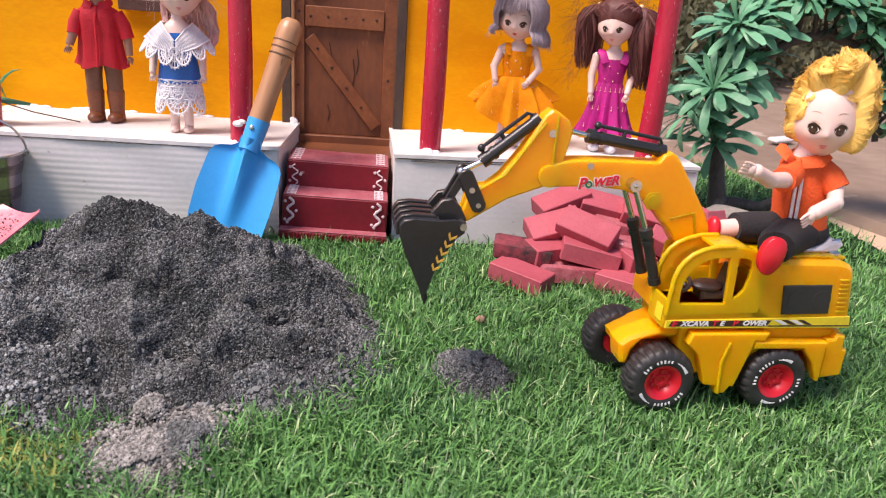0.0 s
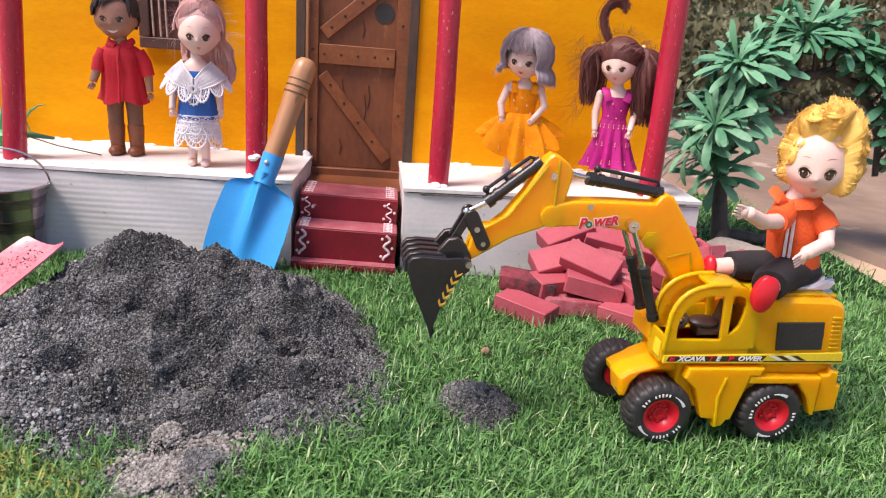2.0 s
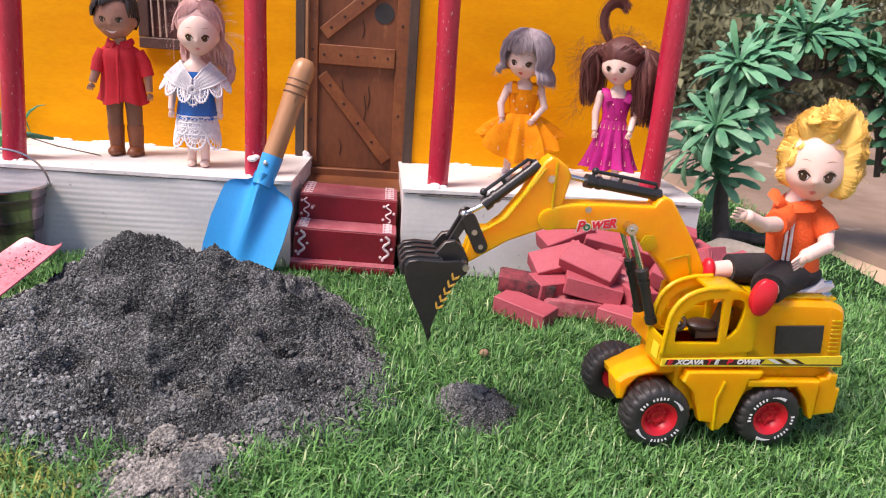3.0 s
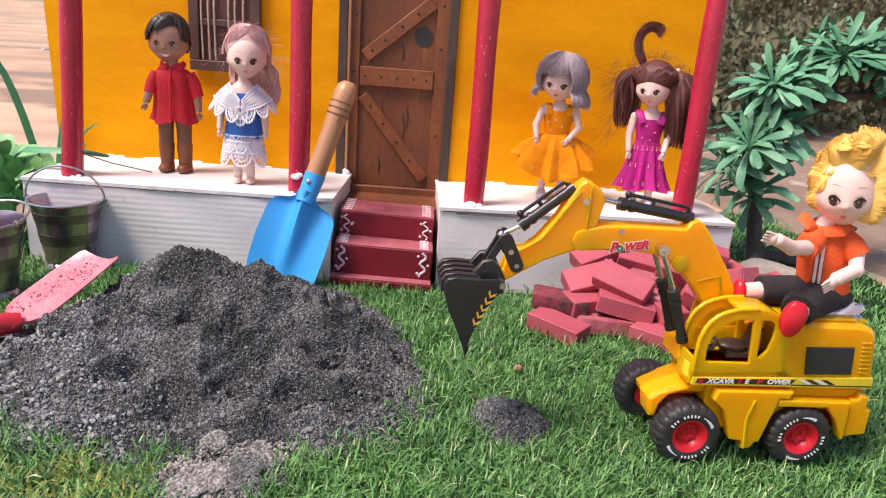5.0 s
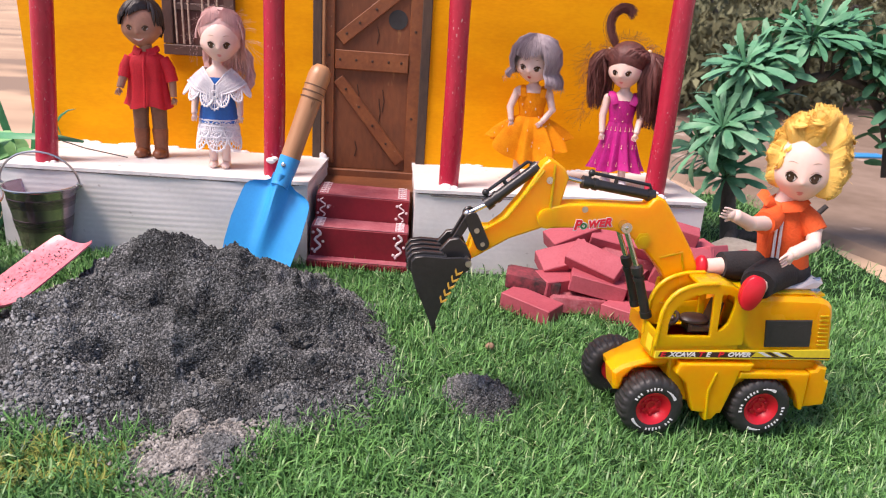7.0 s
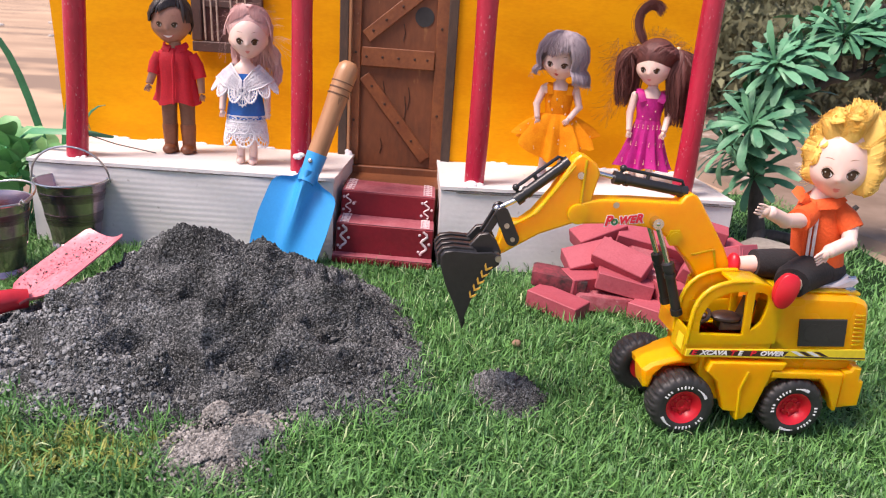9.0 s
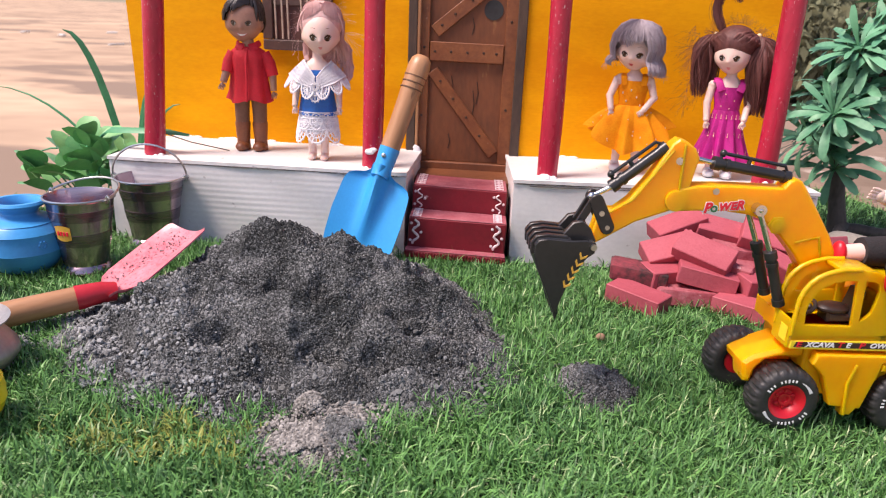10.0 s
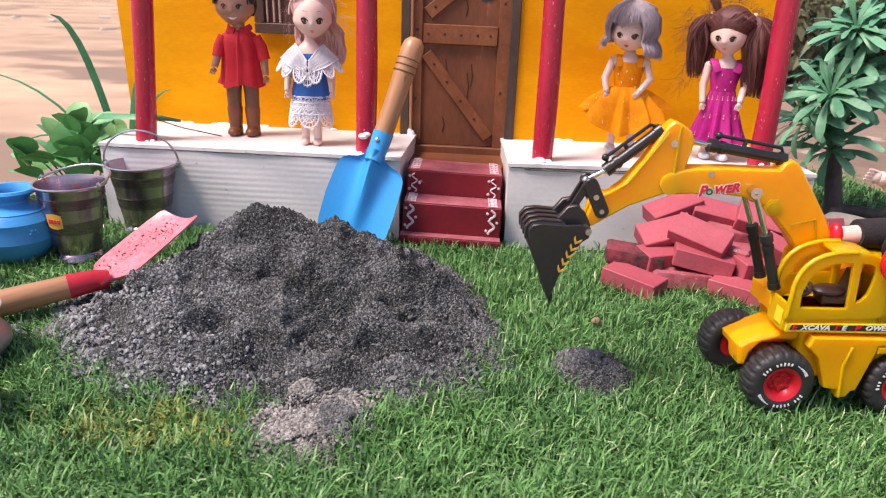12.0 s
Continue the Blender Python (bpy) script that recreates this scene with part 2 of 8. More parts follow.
HAIRBROWN = mat("dark_brown_hair", (0.185, 0.066, 0.056), (0.075, 0.026, 0.023), 0.45, coarse=300, fine=1500, bump=0.5, bump_scale=1500, island=0.4, spec=0.3, stretch=(1, 1, 0.12))
HAIRBLOND = mat("golden_blond_hair", (0.90, 0.62, 0.18), (0.74, 0.45, 0.09), 0.55, coarse=90, fine=1600, bump=0.3, bump_scale=1800, island=0.25, spec=0.25)
REDCLOTH = mat("red_cloth", (0.64, 0.010, 0.024), (0.48, 0.007, 0.016), 0.7, coarse=60, fine=700, bump=0.5, bump_scale=700)
BROWNCLOTH = mat("brown_moulded_trousers", (0.20, 0.085, 0.045), (0.15, 0.06, 0.032), 0.6, coarse=60)
BOOT = mat("tan_brown_boot", (0.24, 0.075, 0.03), (0.17, 0.05, 0.02), 0.45, coarse=60)
BLUECLOTH = mat("blue_satin", (0.006, 0.16, 0.55), (0.005, 0.11, 0.42), 0.35, coarse=60, fine=600, bump=0.3)
LACE = mat("white_crochet_thread", (0.82, 0.80, 0.82), (0.66, 0.65, 0.70), 0.9, coarse=120, fine=900, bump=0.6, bump_scale=1200)
LACENET = mat("white_net", (0.76, 0.74, 0.78), (0.55, 0.52, 0.58), 0.9, coarse=300, fine=1500, bump=0.8, bump_scale=1500)
ORANGECLOTH = mat("orange_cotton", (0.92, 0.335, 0.006), (0.80, 0.22, 0.003), 0.8, spec=0.2, coarse=70, fine=700, bump=0.5, bump_scale=600, c=(0.8, 0.45, 0.1), spots=0.05, spot_scale=300)
MAGENTA = mat("magenta_cotton", (0.54, 0.008, 0.23), (0.36, 0.005, 0.15), 0.6, coarse=70, fine=700, bump=0.4, bump_scale=600)
GOLDTHREAD = mat("gold_thread", (0.86, 0.60, 0.36), None, 0.4)
SHIRT = mat("orange_red_shirt", (0.82, 0.115, 0.018), (0.68, 0.085, 0.014), 0.8, coarse=60, fine=700, bump=0.5, bump_scale=700)
BLACKCLOTH = mat("black_trousers", (0.014, 0.013, 0.014), (0.024, 0.022, 0.024), 0.9, coarse=60, fine=700, bump=0.5, bump_scale=700)
LEAFGREEN = mat("artificial_leaf", (0.165, 0.41, 0.235), (0.045, 0.21, 0.115), 0.46, spec=0.3, coarse=50, fine=300, bump=0.1, piece=0.6)
# darker copy of the leaf green, with the crown's inner shade in its colour
LEAFSHADED = mat("shaded_artificial_leaf", (0.115, 0.335, 0.18), (0.030, 0.145, 0.07), 0.48, spec=0.3, coarse=50, fine=300, island=0.6)
ROUNDLEAF = mat("round_plastic_leaf", (0.24, 0.52, 0.19), (0.07, 0.30, 0.12), 0.4, coarse=50, fine=300, piece=0.6)
LONGLEAF = mat("long_plastic_leaf", (0.06, 0.30, 0.13), (0.03, 0.18, 0.075), 0.42, coarse=50, piece=0.4)
BARK = mat("dark_plastic_bark", (0.075, 0.062, 0.055), (0.03, 0.025, 0.022), 0.7, coarse=60, fine=300, bump=1.0, bump_scale=160, stretch=(1, 1, 0.4))
STONE = mat("pale_stone", (0.42, 0.37, 0.31), (0.27, 0.24, 0.2), 0.9, coarse=25, fine=200, bump=0.6, bump_scale=120)
PEBBLE = mat("brown_pebble", (0.30, 0.19, 0.12), (0.2, 0.13, 0.08), 0.8)
BLADE = mat("turf_blade", (0.165, 0.40, 0.105), (0.020, 0.085, 0.028), 0.45, coarse=9, fine=60, island=0.75, spec=0.4)
# whitish green: the highlights on the grass put into blade colour
BLADEPALE = mat("highlight_turf_blade", (0.50, 0.60, 0.32), (0.20, 0.38, 0.15), 0.42, coarse=14, island=0.7, spec=0.4)
BLADEDRY = mat("dry_turf_blade", (0.36, 0.37, 0.075), (0.13, 0.19, 0.04), 0.55, coarse=20, island=0.7)
TURFBASE = mat("turf_backing", (0.014, 0.042, 0.011), (0.008, 0.024, 0.008), 0.95, coarse=30, fine=400, bump=0.8, spec=0.1)
# sand pale as if sunlit; its dark spots stand for patches of tree shade
SANDY = mat("sandy_soil", (0.60, 0.43, 0.29), (0.36, 0.25, 0.175), 0.95, coarse=1.1, fine=7, bump=0.6, bump_scale=25, c=(0.27, 0.195, 0.145), spots=0.75, spot_scale=1.5, spec=0.1, stretch=(0.8, 1.25, 1))
# brown soil, painted darker than the sand partly for shade
SOIL = mat("brown_soil", (0.28, 0.205, 0.155), (0.19, 0.135, 0.098), 0.95, coarse=3, fine=30, bump=0.8, bump_scale=60, c=(0.40, 0.32, 0.26), spots=0.4, spot_scale=9, spec=0.1)
FOLIAGE = mat("far_foliage", (0.23, 0.235, 0.13), (0.055, 0.057, 0.035), 0.8, coarse=1.2, fine=8, island=0.6, spec=0.2)
FENCE = mat("red_brown_fence", (0.20, 0.10, 0.075), (0.12, 0.06, 0.05), 0.85, coarse=3, fine=20, piece=0.4)
LITTER = mat("pale_litter", (0.7, 0.68, 0.66), (0.5, 0.48, 0.45), 0.7, piece=0.6)


# ---- mesh tools ----
class Geo:
    """Gathers faces of several materials into one mesh."""

    def __init__(self):
        self.v, self.f, self.m = [], [], []

    def add(self, verts, faces, mi=0, mx=None):
        k = len(self.v)
        self.v += [tuple(mx @ Vector(p)) for p in verts] if mx else [tuple(p) for p in verts]
        self.f += [tuple(i + k for i in f) for f in faces]
        self.m += [mi] * len(faces)
        return self

    def ell(self, c, r, mi=0, mx=None, n=14, k=9):
        """An ellipsoid at c with radii r, turned by mx."""
        mx = (mx or Matrix()).to_3x3()
        r = (r, r, r) if isinstance(r, (int, float)) else r
        vs = [(0, 0, 1)]
        for i in range(1, k):
            a = math.pi * i / k
            vs += [(math.sin(a) * math.cos(2 * math.pi * j / n), math.sin(a) * math.sin(2 * math.pi * j / n), math.cos(a)) for j in range(n)]
        vs.append((0, 0, -1))
        fs = [(0, 1 + j, 1 + (j + 1) % n) for j in range(n)]
        for i in range(k - 2):
            a, b = 1 + i * n, 1 + (i + 1) * n
            fs += [(a + j, b + j, b + (j + 1) % n, a + (j + 1) % n) for j in range(n)]
        a = 1 + (k - 2) * n
        fs += [(a + j, len(vs) - 1, a + (j + 1) % n) for j in range(n)]
        pts = [Vector(c) + mx @ Vector((p[0] * r[0], p[1] * r[1], p[2] * r[2])) for p in vs]
        return self.add(pts, fs, mi)

    def tube(self, pts, r, mi=0, n=8, flat=1.0, caps=True):
        """A tube through pts; r: one radius or one a point; flat squeezes it along its own normal."""
        pts = [Vector(p) for p in pts]
        r = [r] * len(pts) if isinstance(r, (int, float)) else list(r)
        vs, fs = [], []
        ref = None
        for i, p in enumerate(pts):
            d = (pts[min(i + 1, len(pts) - 1)] - pts[max(i - 1, 0)]).normalized()
            if ref is None:
                ref = Vector((0, 0, 1)) if abs(d.z) < 0.9 else Vector((0, -1, 0))
            s = d.cross(ref).normalized()
            u = s.cross(d).normalized()
            ref = u
            vs += [p + (s * math.cos(2 * math.pi * j / n) + u * (flat * math.sin(2 * math.pi * j / n))) * r[i] for j in range(n)]
        for i in range(len(pts) - 1):
            a, b = i * n, (i + 1) * n
            fs += [(a + j, a + (j + 1) % n, b + (j + 1) % n, b + j) for j in range(n)]
        if caps:
            fs += [tuple(range(n - 1, -1, -1)), tuple(range(len(vs) - n, len(vs)))]
        return self.add(vs, fs, mi)

    def lathe(self, prof, mi=0, c=(0, 0, 0), n=32, mx=None, pleats=0, amp=0.0, squash=1.0, wobble=0.0, seed=0):
        """A profile of (radius, height) turned round the upright axis through c; pleats fold the cloth by amp, more towards the first rings."""
        vs, fs = [], []
        for i, (r, z) in enumerate(prof):
            w = (1 - i / max(1, len(prof) - 1)) ** 0.7
            for j in range(n):
                a = 2 * math.pi * j / n
                rr = r * (1 + w * amp * 0.64 * math.asin(0.98 * math.cos(pleats * a + 0.6 * math.sin(3 * a + seed))) if pleats else 1)
                zz = z + (wobble * w * math.sin(4 * a + seed) if wobble else 0)
                vs.append((c[0] + rr * math.cos(a), c[1] + rr * squash * math.sin(a), c[2] + zz))
        for i in range(len(prof) - 1):
            a, b = i * n, (i + 1) * n
            fs += [(a + j, a + (j + 1) % n, b + (j + 1) % n, b + j) for j in range(n)]
        return self.add(vs, fs, mi, mx)

    def box(self, size, c=(0, 0, 0), mi=0, mx=None, ch=0.0008):
        """A box with chamfered edges."""
        x, y, z = (s / 2 for s in size)
        ch = min(ch, x * 0.9, y * 0.9, z * 0.9)
        vs, ix = [], {}
        for sx in (-1, 1):
            for sy in (-1, 1):
                for sz in (-1, 1):
                    for ax in range(3):
                        p = [sx * x, sy * y, sz * z]
                        for k in range(3):
                            if k != ax:
                                p[k] -= (sx, sy, sz)[k] * ch
                        ix[sx, sy, sz, ax] = len(vs)
                        vs.append(Vector(p) + Vector(c))
        fs = []
        for ax in range(3):
            u, w = (ax + 1) % 3, (ax + 2) % 3
            for s in (-1, 1):
                quad = []
                for a, b in ((-1, -1), (1, -1), (1, 1), (-1, 1)):
                    k = [0, 0, 0]
                    k[ax], k[u], k[w] = s, a, b
                    quad.append(ix[(*k, ax)])
                fs.append(tuple(quad if s > 0 else quad[::-1]))
            for a in (-1, 1):
                for b in (-1, 1):
                    k0, k1 = [0, 0, 0], [0, 0, 0]
                    k0[ax], k1[ax] = -1, 1
                    k0[u] = k1[u] = a
                    k0[w] = k1[w] = b
                    q = [ix[(*k0, u)], ix[(*k1, u)], ix[(*k1, w)], ix[(*k0, w)]]
                    fs.append(tuple(q if a * b < 0 else q[::-1]))
        for sx in (-1, 1):
            for sy in (-1, 1):
                for sz in (-1, 1):
                    t = [ix[sx, sy, sz, k] for k in range(3)]
                    fs.append(tuple(t if sx * sy * sz > 0 else t[::-1]))
        return self.add(vs, fs, mi, mx)

    def prism(self, poly, y0, y1, mi=0, mx=None, ch=0.0008):
        """A profile of (x, z), counter-clockwise seen from -y, between y0 and y1, with chamfered rims."""
        n = len(poly)
        area = sum(poly[i][0] * poly[(i + 1) % n][1] - poly[(i + 1) % n][0] * poly[i][1] for i in range(n))
        if area < 0:
            poly = poly[::-1]
        inner = []
        for i in range(n):
            p, a, b = Vector(poly[i]), Vector(poly[i - 1]), Vector(poly[(i + 1) % n])
            d0, d1 = (p - a).normalized(), (b - p).normalized()
            n0, n1 = Vector((-d0.y, d0.x)), Vector((-d1.y, d1.x))
            m = n0 + n1
            m = m / max(0.35, m.length_squared / 2) if m.length > 1e-6 else n0
            inner.append(p + m * ch)
        rings = [(inner, y0), (poly, y0 + ch), (poly, y1 - ch), (inner, y1)]
        vs = [(p[0], y, p[1]) for ring, y in rings for p in ring]
        fs = [tuple(range(n)), tuple(range(4 * n - 1, 3 * n - 1, -1))]
        for k in range(3):
            a, b = k * n, (k + 1) * n
            fs += [(a + (j + 1) % n, a + j, b + j, b + (j + 1) % n) for j in range(n)]
        return self.add(vs, fs, mi, mx)

    def strip(self, pts, widths, normals, thick=0.0004, mi=0):
        """A tapered leaf or band along pts, with thickness."""
        vs, fs = [], []
        n = len(pts)
        for i in range(n):
            p = Vector(pts[i])
            d = (Vector(pts[min(i + 1, n - 1)]) - Vector(pts[max(0, i - 1)])).normalized()
            nn = Vector(normals[i] if isinstance(normals, list) else normals)
            s = d.cross(nn).normalized()
            up = s.cross(d).normalized()
            w = widths[i] / 2
            vs += [p - s * w, p - up * (0.12 * w * 2) , p + s * w, p + up * thick]
        for i in range(n - 1):
            a, b = 4 * i, 4 * i + 4
            fs += [(a, a + 1, b + 1, b), (a + 1, a + 2, b + 2, b + 1), (a + 2, a + 3, b + 3, b + 2), (a + 3, a, b, b + 3)]
        fs += [(3, 2, 1, 0), tuple(4 * (n - 1) + k for k in range(4))]
        return self.add(vs, fs, mi)

    def mesh(self, name, mats, smooth=35):
        me = bpy.data.meshes.new(name)
        me.from_pydata(self.v, [], self.f)
        for m in mats if isinstance(mats, (list, tuple)) else [mats]:
            me.materials.append(m)
        me.polygons.foreach_set("material_index", self.m)
        me.polygons.foreach_set("use_smooth", [smooth > 0] * len(self.f))
        bm = bmesh.new()
        bm.from_mesh(me)
        bmesh.ops.recalc_face_normals(bm, faces=bm.faces)
        bm.to_mesh(me)
        bm.free()
        if smooth:
            me.set_sharp_from_angle(angle=radians(smooth))
        me.update()
        return me


def part(name, geo, mats, parent=None, label="", smooth=35, m=None):
    """Links geo as one mesh object under a thing or a part."""
    ob = new(name, geo.mesh(name, mats, smooth) if isinstance(geo, Geo) else geo)
    if parent:
        ob.parent = parent
    if m:
        ob.matrix_basis = m
    return tagged(ob, label)


def thing(name, label, category, m=None, group="", kind=""):
    """An empty at the base of a thing made of parts."""
    ob = new(name)
    ob.empty_display_size = 0.01
    if m:
        ob.matrix_basis = m
    return tagged(ob, label, category, group, kind)


def letters(text, size, depth, mats, parent, m, name="lettering", shear=0.0, label="", bold=0.0):
    """Raised lettering in the built-in font, standing upright and read from -y."""
    cu = bpy.data.curves.new(name, "FONT")
    cu.body, cu.size, cu.extrude, cu.shear, cu.offset = text, size, depth, shear, bold
    cu.align_x, cu.align_y = "CENTER", "CENTER"
    cu.resolution_u = 3
    tmp = bpy.data.objects.new(name, cu)
    me = bpy.data.meshes.new_from_object(tmp)
    bpy.data.objects.remove(tmp)
    me.materials.clear()
    me.materials.append(mats)
    return part(name, me, None, parent, label, m=m @ pose(0, 0, 0, 90, 0, 0))


def arc(cx, cz, r, a0, a1, n):
    return [(cx + r * math.cos(radians(a0 + (a1 - a0) * i / n)), cz + r * math.sin(radians(a0 + (a1 - a0) * i / n))) for i in range(n + 1)]


def raw_mesh(name, verts, quads, tris, mats, smooth=True):
    """A large mesh straight from arrays."""
    me = bpy.data.meshes.new(name)
    me.vertices.add(len(verts))
    me.vertices.foreach_set("co", np.asarray(verts, np.float32).ravel())
    nq, nt_ = len(quads), len(tris)
    loops = np.concatenate([np.asarray(quads, np.int32).ravel(), np.asarray(tris, np.int32).ravel()])
    me.loops.add(len(loops))
    me.loops.foreach_set("vertex_index", loops)
    me.polygons.add(nq + nt_)
    me.polygons.foreach_set("loop_start", np.concatenate([np.arange(nq) * 4, nq * 4 + np.arange(nt_) * 3]).astype(np.int32))
    me.polygons.foreach_set("use_smooth", np.full(nq + nt_, smooth))
    me.materials.append(mats)
    me.update(calc_edges=True)
    me.validate()
    return me



# ---- ground ----
TURF_Z = -0.006
g = Geo()
N = 60
xs = [(-1 if i < N / 2 else 1) * (abs(i - N / 2) / (N / 2)) ** 3 * 60 for i in range(N + 1)]
for j, y in enumerate(xs):
    for i, x in enumerate(xs):
        d = max(0.0, math.hypot(x, y) - 0.9)
        g.v.append((x, y, -0.014 + min(d, 1) * 0.010 * noise.noise(Vector((x * 1.1, y * 1.1, 0)))))
for j in range(N):
    for i in range(N):
        a = j * (N + 1) + i
        g.f.append((a, a + 1, a + N + 2, a + N + 1))
        g.m.append(0)
# sun and tree shade on the sand are part of its colour
tagged(part("ground", g, SANDY), "pale sandy soil, sunlight and darker tree-shade patches painted into its colour", "ground", kind="structure")

# brown soil beside the lawn; its colour also holds the shade on that side
g = Geo()
rim = []
for i in range(48):
    a = 2 * math.pi * i / 48
    r = 1 + 0.03 * noise.noise(Vector((math.cos(a) * 2, math.sin(a) * 2, 5)))
    rim.append((3.0 + 2.75 * r * math.cos(a), 2.5 + 4.5 * r * math.sin(a)))
for k, (s, z) in enumerate(((1.0, -0.05), (0.985, -0.002), (0.6, 0.012), (0.25, 0.004))):
    g.v += [(3.0 + (x - 3.0) * s, 2.5 + (y - 2.5) * s, z + (0.010 * noise.noise(Vector((x * 3, y * 3, k))) if k > 1 else 0)) for x, y in rim]
for k in range(3):
    for i in range(48):
        g.f.append((k * 48 + i, k * 48 + (i + 1) % 48, k * 48 + 48 + (i + 1) % 48, k * 48 + 48 + i))
        g.m.append(0)
g.f.append(tuple(range(144, 192)))
g.m.append(0)
tagged(part("soil_patch", g, SOIL), "bare brown soil with small clods beside the lawn, darkened for the shade there", "soil", kind="structure")

lawn = thing("lawn", "bright green artificial turf laid on the soil", "lawn", kind="structure")
part("turf_backing", Geo().box((1.34, 0.77, 0.008), (-0.035, -0.295, TURF_Z - 0.004), ch=0.003).box((0.30, 0.36, 0.008), (0.485, 0.272, TURF_Z - 0.004), ch=0.003), TURFBASE, lawn)

# ---- toy house ----
house = thing("toy_house", "yellow card toy house with white porch and crimson columns", "toy house")
H = 0.08
LEFT_W = pose(0, 0, 0)
RIGHT_W = pose(0.107, 0.0, 0, 0, 0, 3.9)


def porch_block(x0, x1, depth, m, seed):
    """A white card box with a thin lid, a torn lid edge and a slightly bowed front."""
    rnd = random.Random(seed)
    g = Geo()
    n = 24
    L = x1 - x0
    rows = 120
    for j in range(rows + 1):
        z = -0.007 + (H - 0.004 + 0.007) * j / rows
        for i in range(n + 1):
            x = x0 + L * i / n
            flute = (0.00010 if seed == 3 else 0.00003) * math.sin(2 * math.pi * z / 0.0058) * (0.55 + 0.9 * noise.noise(Vector((x * 9, z * 30, seed))))
            g.v.append((x, (0.0008 * math.sin(i * 0.7 + j / 20) + flute) * (0 < i < n), z))
    for j in range(rows):
        for i in range(n):
            a = j * (n + 1) + i
            g.f.append((a, a + 1, a + n + 2, a + n + 1))
            g.m.append(0)
    g.box((L - 0.0004, depth, H + 0.002), (x0 + L / 2, depth / 2 + 0.0016, (H - 0.007) / 2 - 0.003), ch=0.001)
    body = part("porch_block", g, WHITE, house, "white painted card block with faint corrugation", m=m)
    n = 60
    edge = [(x0 - 0.001 + (L + 0.002) * i / n, rnd.uniform(-0.0022, -0.0004)) for i in range(n + 1)]
    g = Geo()
    for z in (H - 0.0033, H):
        g.v += [(x, y, z) for x, y in edge] + [(x, depth, z) for x, y in edge]
    k = 2 * (n + 1)
    for i in range(n):
        a, b = i, n + 1 + i
        g.f += [(a, a + 1, b + 1, b), (k + a, k + a + 1, k + b + 1, k + b), (a, a + 1, k + a + 1, k + a)]
    g.f += [(0, n + 1, k + n + 1, k), (n, 2 * n + 1, k + 2 * n + 1, k + n)]
    g.m = [0] * len(g.f)
    part("porch_lid", g, WHITE, body, "white card lid with a ragged front edge")
    for i in range(36):
        w = rnd.uniform(0.008, 0.06)
        a = x0 + w / 2 + (L - w) * rnd.random()
        part("torn_strip", Geo().box((w, 0.002, rnd.uniform(0.0004, 0.0009)), (a, 0.0 - rnd.uniform(0, 0.0004), H - rnd.choice((0.0036, 0.0042, 0.0060 if seed == 4 else 0.0040))), ch=0.0001), CARD, body, "torn grey card edge")
    return body


porch_block(-0.306, 0.0, 0.135, LEFT_W, 3)
porch_block(0.0, 0.297, 0.135, RIGHT_W, 4)


def wall_sheet(x0, x1, y0, y1, top, lean=0.0):
    """A card wall with shallow flutes and slightly worn painted foot."""
    g = Geo()
    n, k = 26, 20
    for j in range(k + 1):
        z = H - 0.002 + (top - H) * j / k
        for i in range(n + 1):
            t = i / n
            x = x0 + (x1 - x0) * t - lean * (z - H) * (1 - t)
            g.v.append((x, y0 + (y1 - y0) * t + 0.0007 * noise.noise(Vector((x * 14, z * 22, 1))), z + (0.0015 * noise.noise(Vector((x * 90, 2, 0))) if j == 0 else 0)))
    for j in range(k):
        for i in range(n):
            a = j * (n + 1) + i
            g.f.append((a, a + 1, a + n + 2, a + n + 1))
            g.m.append(0)
    mid = Vector(((x0 + x1) / 2, (y0 + y1) / 2 + 0.0055, (top + H) / 2))
    g.box((abs(x1 - x0) - 0.004, 0.007, top - H), (0, 0, 0), 0, Matrix.Translation(mid) @ Matrix.Rotation(math.atan2(y1 - y0, x1 - x0), 4, "Z"))
    return part("wall", g, ORANGE, house, "orange yellow painted card wall")


wall_sheet(-0.335, -0.013, 0.127, 0.129, 0.36, 0.03)
wall_sheet(0.108, 0.40, 0.124, 0.146, 0.36)
for x in (-0.29, -0.235, -0.2, -0.12, 0.15, 0.24, 0.28, 0.35):
    g = Geo()
    for i in range(5):
        g.ell((x + 0.006 * i, 0.126 + (0.075 * (x - 0.108) if x > 0 else 0), H + 0.0005), (0.006, 0.0022, 0.0016 + 0.0012 * ((i * 7) % 3) / 2), 0, n=8, k=5)
    part("wall_foot_glue", g, GLUE, house, "white glue along the wall's foot")


def column(x, y, top_x, top_y):
    g = Geo()
    pts, rs = [], []
    for i in range(15):
        t = i / 14
        pts.append((x + (top_x - x) * t + 0.0006 * math.sin(7 * t), y + (top_y - y) * t, H - 0.001 + 0.265 * t))
        rs.append(0.0102 + 0.0003 * math.sin(11 * t + x * 40))
    g.tube(pts, rs, n=20)
    c = part("column", g, CRIMSON, house, "glossy crimson painted column with chipped paint", smooth=60)
    return c


c1 = column(-0.268, 0.023, -0.248, 0.023)
c2 = column(-0.038, 0.021, -0.034, 0.021)
c3 = column(0.1395, 0.022, 0.1405, 0.022)
c4 = column(0.3525, 0.033, 0.354, 0.033)


def blob(parent, spots):
    g = Geo()
    for x, y, z, r in spots:
        g.ell((x, y, z), (r, r * 0.8, r * 0.6), 0, Matrix.Rotation(x * 90, 3, "Z").to_4x4(), n=10, k=6)
    part("glue_blob", g, GLUE, parent, "blob of white glue")


